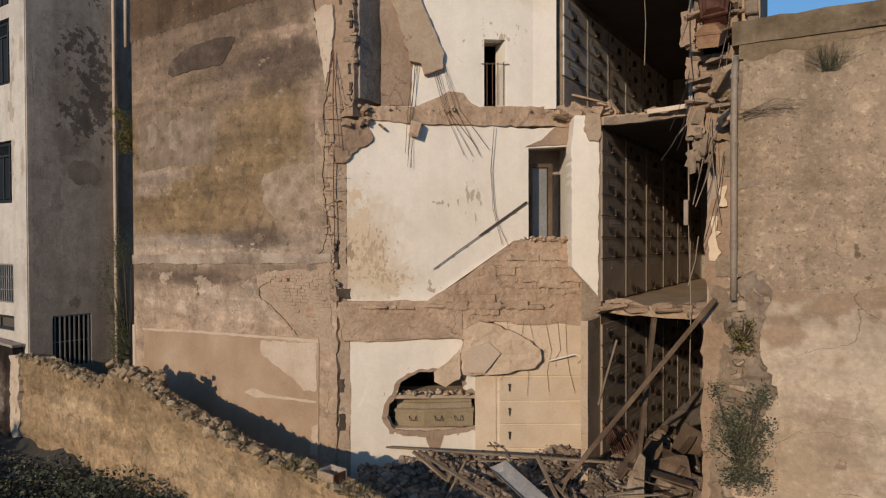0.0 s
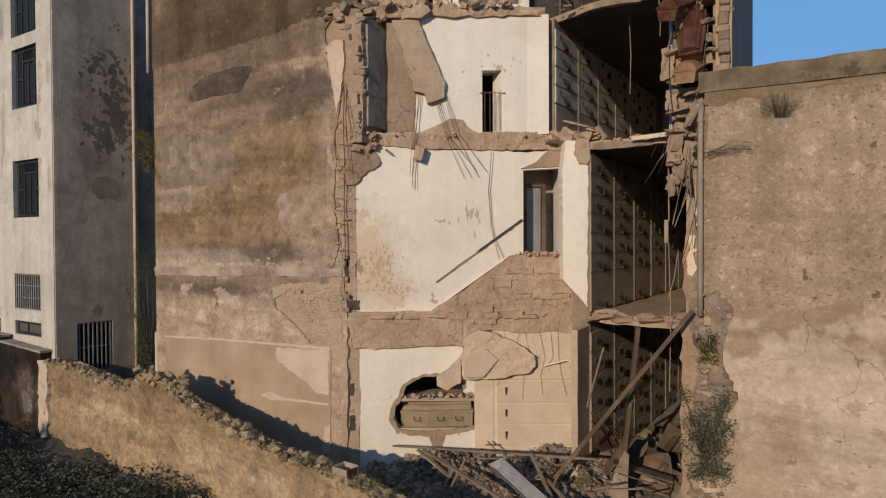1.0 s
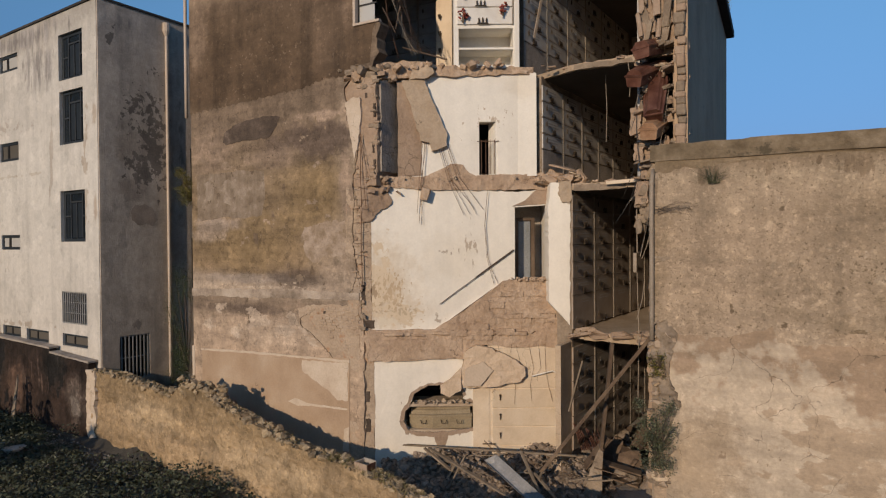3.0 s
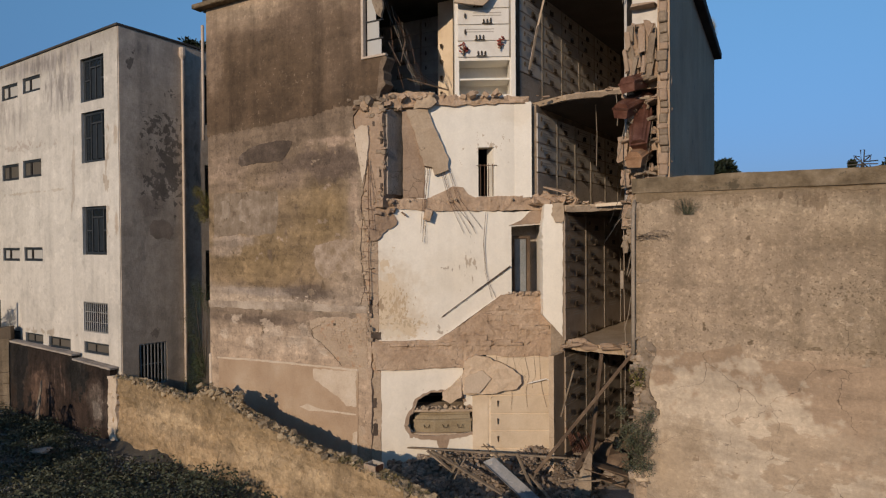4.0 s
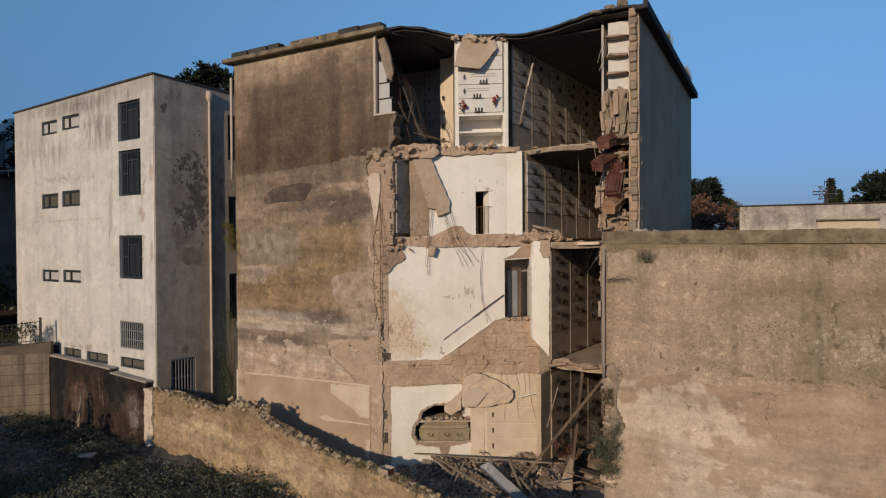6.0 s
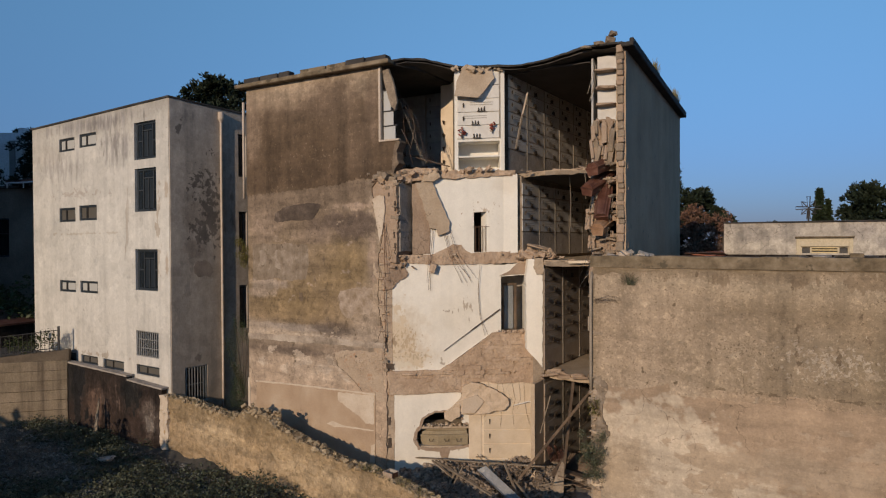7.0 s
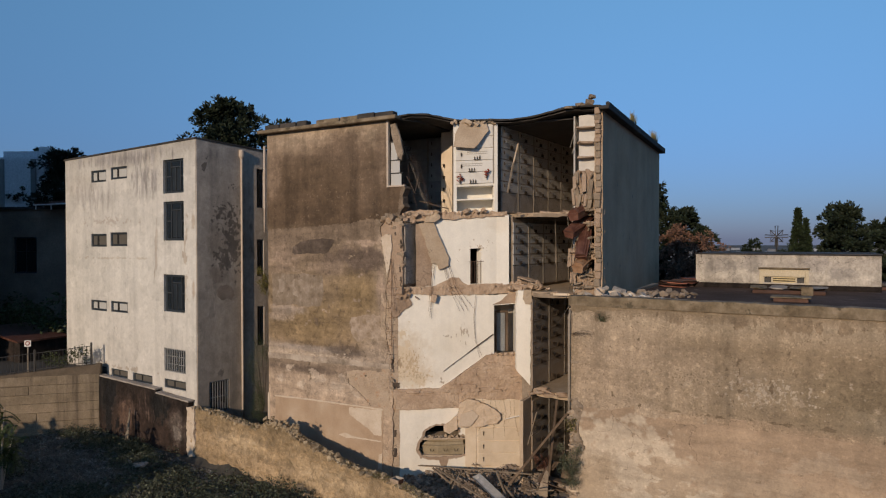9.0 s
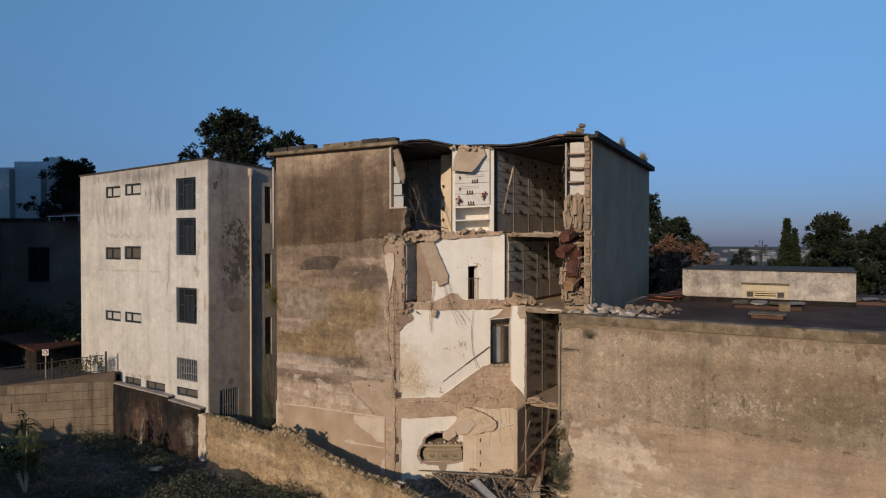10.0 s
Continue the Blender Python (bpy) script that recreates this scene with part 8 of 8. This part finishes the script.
for p in tips:
    for k in range(26):
        d = Vector((rng.gauss(0, 1), rng.gauss(0, 1), rng.gauss(0.1, 0.5))).normalized() * rng.uniform(0.4, 0.95)
        o = base.lerp(p, rng.uniform(0.45, 1.0)) + Vector((rng.gauss(0, 0.25), rng.gauss(0, 0.25), rng.gauss(0, 0.15)))
        for j in range(14):
            f = j / 14
            q = o + d * f + Vector((0, 0, -0.5 * f * f))
            sd = d.cross(Vector((0, 0, 1))).normalized()
            for sg in (-1, 1):
                e = q + sd * sg * 0.2 * (1 - 0.5 * f) + Vector((0, 0, -0.05))
                b = d.normalized() * 0.045
                n = len(s.v)
                s.v += [tuple(q), tuple(q.lerp(e, 0.5) + b), tuple(e), tuple(q.lerp(e, 0.5) - b)]
                s.f.append((n, n + 1, n + 2, n + 3))
obj("crown", s, "shrub", t)
# unseen hedge, added to cast shade over the yard
bank = Shape()
rng = random.Random(83)
for i in range(40):
    u = -46 + i * 0.62
    top_z = 5.4 + 0.8 * noise.noise(Vector((u * 0.4, 0, 9)))
    leaves(bank, (u, -8 + rng.uniform(-0.6, 0.6), top_z * 0.5), (1.3, 1.2, top_z * 0.55), 260, 0.34, rng, 1.0, 0.3)
tagged(obj("hedge", bank, "shrub"), "unseen dense hedge added to shade the yard", "hedge", kind="stuff")

# ---- rubble, beams and sheets ----
rng = random.Random(91)
heap = Shape()
for i in range(5200):
    u = rng.uniform(-10.2, -4.5)
    q = rng.random()
    px, py, _ = WW(u, 0.1 + q * 3.2, 0)
    z = 0.45 + 0.85 * (1 - q) * (0.7 + 0.5 * noise.noise(Vector((px, py, 1)))) + rng.uniform(-0.08, 0.1)
    heap.chunk((px, py, z), rng.choice((0.04, 0.05, 0.06, 0.07, 0.08, 0.1, 0.12, 0.16, 0.22)), rng)
nu, nq = 70, 26
bed = [WW(-10.2 + 5.9 * i / nu, 0.05 + 3.3 * j / nq, 0) for j in range(nq + 1) for i in range(nu + 1)]
bed = [(x, y, 0.43 + 0.85 * (1 - (i // (nu + 1)) / nq) * (0.7 + 0.5 * noise.noise(Vector((x, y, 1)))) + 0.05 * noise.noise(Vector((x * 3, y * 3, 2)))) for i, (x, y, _) in enumerate(bed)]
heap.add(bed, [(j * (nu + 1) + i, j * (nu + 1) + i + 1, (j + 1) * (nu + 1) + i + 1, (j + 1) * (nu + 1) + i) for j in range(nq) for i in range(nu)])
tagged(obj("rubble_heap", heap, "rubble"), "heap of broken masonry and plaster rubble", "rubble", kind="stuff")


def timber(a, b, wide, deep, label, name="timber_beam", material="wood", turn=0):
    ob = obj(name, Shape().beam(a, b, wide, deep, turn), material)
    return tagged(ob, label, "beam", "fallen beams")


timber((-5.25, 13.6, 0.75), (-2.0, 14.9, 5.25), 0.07, 0.10, "long dusty timber leaning against the torn floor")
timber((-3.75, 15.2, 1.0), (-3.4, 15.4, 4.7), 0.15, 0.10, "upright dusty timber prop")
timber((-9.6, 12.85, 1.42), (-4.05, 14.0, 1.62), 0.10, 0.05, "dusty plank lying across the rubble", material="wood_pale")
timber((-8.5, 12.9, 1.45), (-7.1, 12.8, 0.75), 0.12, 0.05, "dusty plank sliding off the rubble", material="wood_pale")
timber((-7.35, 13.0, 1.35), (-7.6, 12.4, 0.45), 0.09, 0.04, "short dusty stick standing in the rubble", material="wood_pale")
timber((-6.3, 13.4, 1.6), (-5.45, 13.2, 0.95), 0.12, 0.05, "dusty plank sliding off the rubble", material="wood_pale")
timber((-5.15, 13.3, 1.35), (-5.7, 12.9, 0.85), 0.05, 0.04, "thin dusty stick in the rubble", material="wood_pale")
timber((-4.05, 14.6, 4.25), (-4.48, 14.6, 2.7), 0.07, 0.05, "broken batten hanging off the wall", material="wood_pale")
for i in range(26):
    x, y = rng.uniform(-8.8, -2.6), rng.uniform(12.6, 14.8)
    a, l = rng.uniform(0, 6.28), rng.uniform(0.4, 1.3)
    timber((x, y, 1.1 + rng.uniform(-0.1, 0.3)), (x + l * math.cos(a), y + l * 0.5 * math.sin(a), 1.1 + rng.uniform(-0.1, 0.45)), rng.uniform(0.03, 0.1), rng.uniform(0.02, 0.05), "broken dusty batten lying in the rubble", "batten", "wood_pale" if i % 3 else "wood")
for i in range(12):
    u = -4.85 + i * 0.055
    timber(WW(u, 0.8 + rng.uniform(-0.03, 0.03), 1.25), WW(u + rng.uniform(-0.02, 0.06) - 0.25, 0.65, 1.95 + rng.uniform(-0.15, 0.12)), 0.035, 0.02, "splintered red-brown slat leaning on the wall", "slat", "coffin_red")
tagged(obj("metal_sheet", plate(lambda u, w, z: (-6.2 + u * 0.78 + z * 0.6, 12.8 - u * 0.3 + z * 0.3, 1.42 - u * 0.3 + 0.32 * z + 1.1 * max(0.0, abs(z) - 0.12) + w), rect(0, -0.26, 2.6, 0.26), 0.012, step=0.1), "sheet"), "folded galvanised metal gutter lying on the rubble", "sheet")
timber((-8.15, 12.6, 1.6), (-5.0, 11.7, 0.98), 0.11, 0.05, "long dusty plank sloping over the rubble", material="wood_pale")
timber((-6.85, 12.5, 1.62), (-7.15, 12.0, 0.75), 0.05, 0.04, "forked dusty stick standing in the rubble", material="wood_pale")
timber((-5.6, 13.6, 1.62), (-4.6, 12.6, 0.9), 0.09, 0.05, "dusty plank sliding off the rubble", material="wood_pale")
timber((-5.0, 13.2, 1.2), (-3.7, 12.2, 0.75), 0.1, 0.04, "thin pale plank lying low in the rubble", material="wood_pale")
tagged(obj("leaning_slab", plate(lambda u, w, z: (u, 14.0 + 0.2 * (z - 1.2) - w, z), jag([(-3.85, 0.4), (-3.3, 0.4), (-3.3, 1.8), (-3.42, 1.9), (-3.65, 1.3)], 0.02, 0.2, 671, True), 0.05), "broken"), "broken pale plaster slab leaning in the hall", "slab")
for a, b in (((-4.0, 15.1, 0.9), (-2.6, 15.3, 0.6)), ((-3.9, 14.9, 1.3), (-2.5, 15.2, 1.0)), ((-4.4, 15.0, 0.6), (-3.6, 15.6, 1.8))):
    timber(a, b, 0.4, 0.05, "tilted broken board in the rubble", "board")

# rebar and cables
rng = random.Random(95)
for u0, z0, u1, z1, n in ((-9.05, 11.0, -9.3, 8.45, 3), (-8.62, 10.8, -7.9, 8.7, 3), (-8.42, 10.95, -7.6, 8.7, 2), (-9.3, 13.2, -9.1, 12.0, 3)):
    for k in range(n):
        d = rng.uniform(-0.06, 0.12)
        pts = [WW(u0 + k * 0.05, 0.1, z0), WW(u0 + k * 0.045 + (u1 - u0) * 0.4 + rng.uniform(-0.06, 0.03), 0.14, (z0 + z1) / 2), WW(u1 + k * 0.09 + d, 0.1, z1 + rng.uniform(-0.12, 0.25))]
        obj("bent_rebar", Shape().tube(pts, 0.0065, 5), "rust", tomb)
for k in range(2):
    obj("loose_cable", Shape().tube([WW(-7.29, 0.12, 9.42), WW(-7.37 + 0.01 * k, 0.1, 8.3), WW(-7.32 + 0.03 * k, 0.09, 7.3), WW(-7.22 + 0.05 * k, 0.08, 6.85), WW(-7.12 + 0.12 * k, 0.08, 6.4)], 0.006, 5), "rust", tomb)
obj("bent_rebar", Shape().tube([(-10.17 + 0.015 * math.sin(z * 3), 12.02, z) for z in np.linspace(6.3, 11.1, 14)], 0.013, 5), "rust", tomb)
for b in ((-9.86, 9.66), (-9.98, 8.75)):
    obj("bent_rebar", Shape().tube([(-10.15, 12.0, 11.0), ((-10.1 + b[0]) / 2, 11.97, (11 + b[1]) / 2), (b[0], 12.02, b[1])], 0.008, 5), "rust", tomb)
z = 6.7
while z < 9.9:
    a, b = -10.5 + rng.uniform(-0.06, 0.06), -9.98 + rng.uniform(-0.05, 0.1)
    obj("bent_rebar", Shape().tube([(a, 12.03, z + rng.uniform(-0.05, 0.05)), (-10.2, 12.0, z + rng.uniform(-0.03, 0.03)), (b, 12.05, z + rng.uniform(-0.06, 0.06))], 0.006, 5), "rust", tomb)
    z += rng.uniform(0.24, 0.42)
obj("handrail", Shape().beam(WW(-7.62, 0.06, 6.62), WW(-6.57, 0.06, 7.5), 0.025, 0.05).tube([WW(-8.62, 0.06, 5.77), WW(-8.1, 0.065, 6.22), WW(-7.3, 0.06, 6.88)], 0.012, 6), "rail_wood", tomb, "dark wooden handrail without its stair")
for u, z in ((-8.55, 5.85), (-8.2, 6.13), (-7.9, 6.38), (-7.45, 6.76), (-6.85, 7.26)):
    obj("rail_bracket", Shape().beam(WW(u, 0.0, z - 0.05), WW(u, 0.11, z - 0.02), 0.025, 0.025), "rail_wood", tomb)
niche_plates(WW, -7.24, 1.98, 1, [(0.55, 1.16), (1.16, 1.78), (1.78, 2.38), (2.38, 3.02), (3.02, 4.35)], "marble_warm", False)
for z0, z1 in ((1.16, 1.78), (1.78, 2.38), (2.38, 3.02)):
    m = (z0 + z1) / 2
    obj("flower_vase", Shape().tube([WW(-6.97, 0.1, m - 0.05), WW(-6.97, 0.1, m + 0.08), WW(-6.97, 0.1, m + 0.14)], [0.015, 0.022, 0.03], 8), "bronze", tomb)
    obj("lettering", Shape().box((-6.5, 0.05, m + 0.04), (-5.95, 0.056, m + 0.07), WW).box((-6.4, 0.05, m - 0.04), (-6.05, 0.056, m - 0.01), WW), "tan", tomb)
niche_plates(WW, -8.14, 1.62, 1, even(14.72, 0.56, 5), "marble_white")
niche_plates(frame_x(0, 17.38, 0.0), -13.6, 2.15, 2, even(13.4, 0.58, 7), "marble")
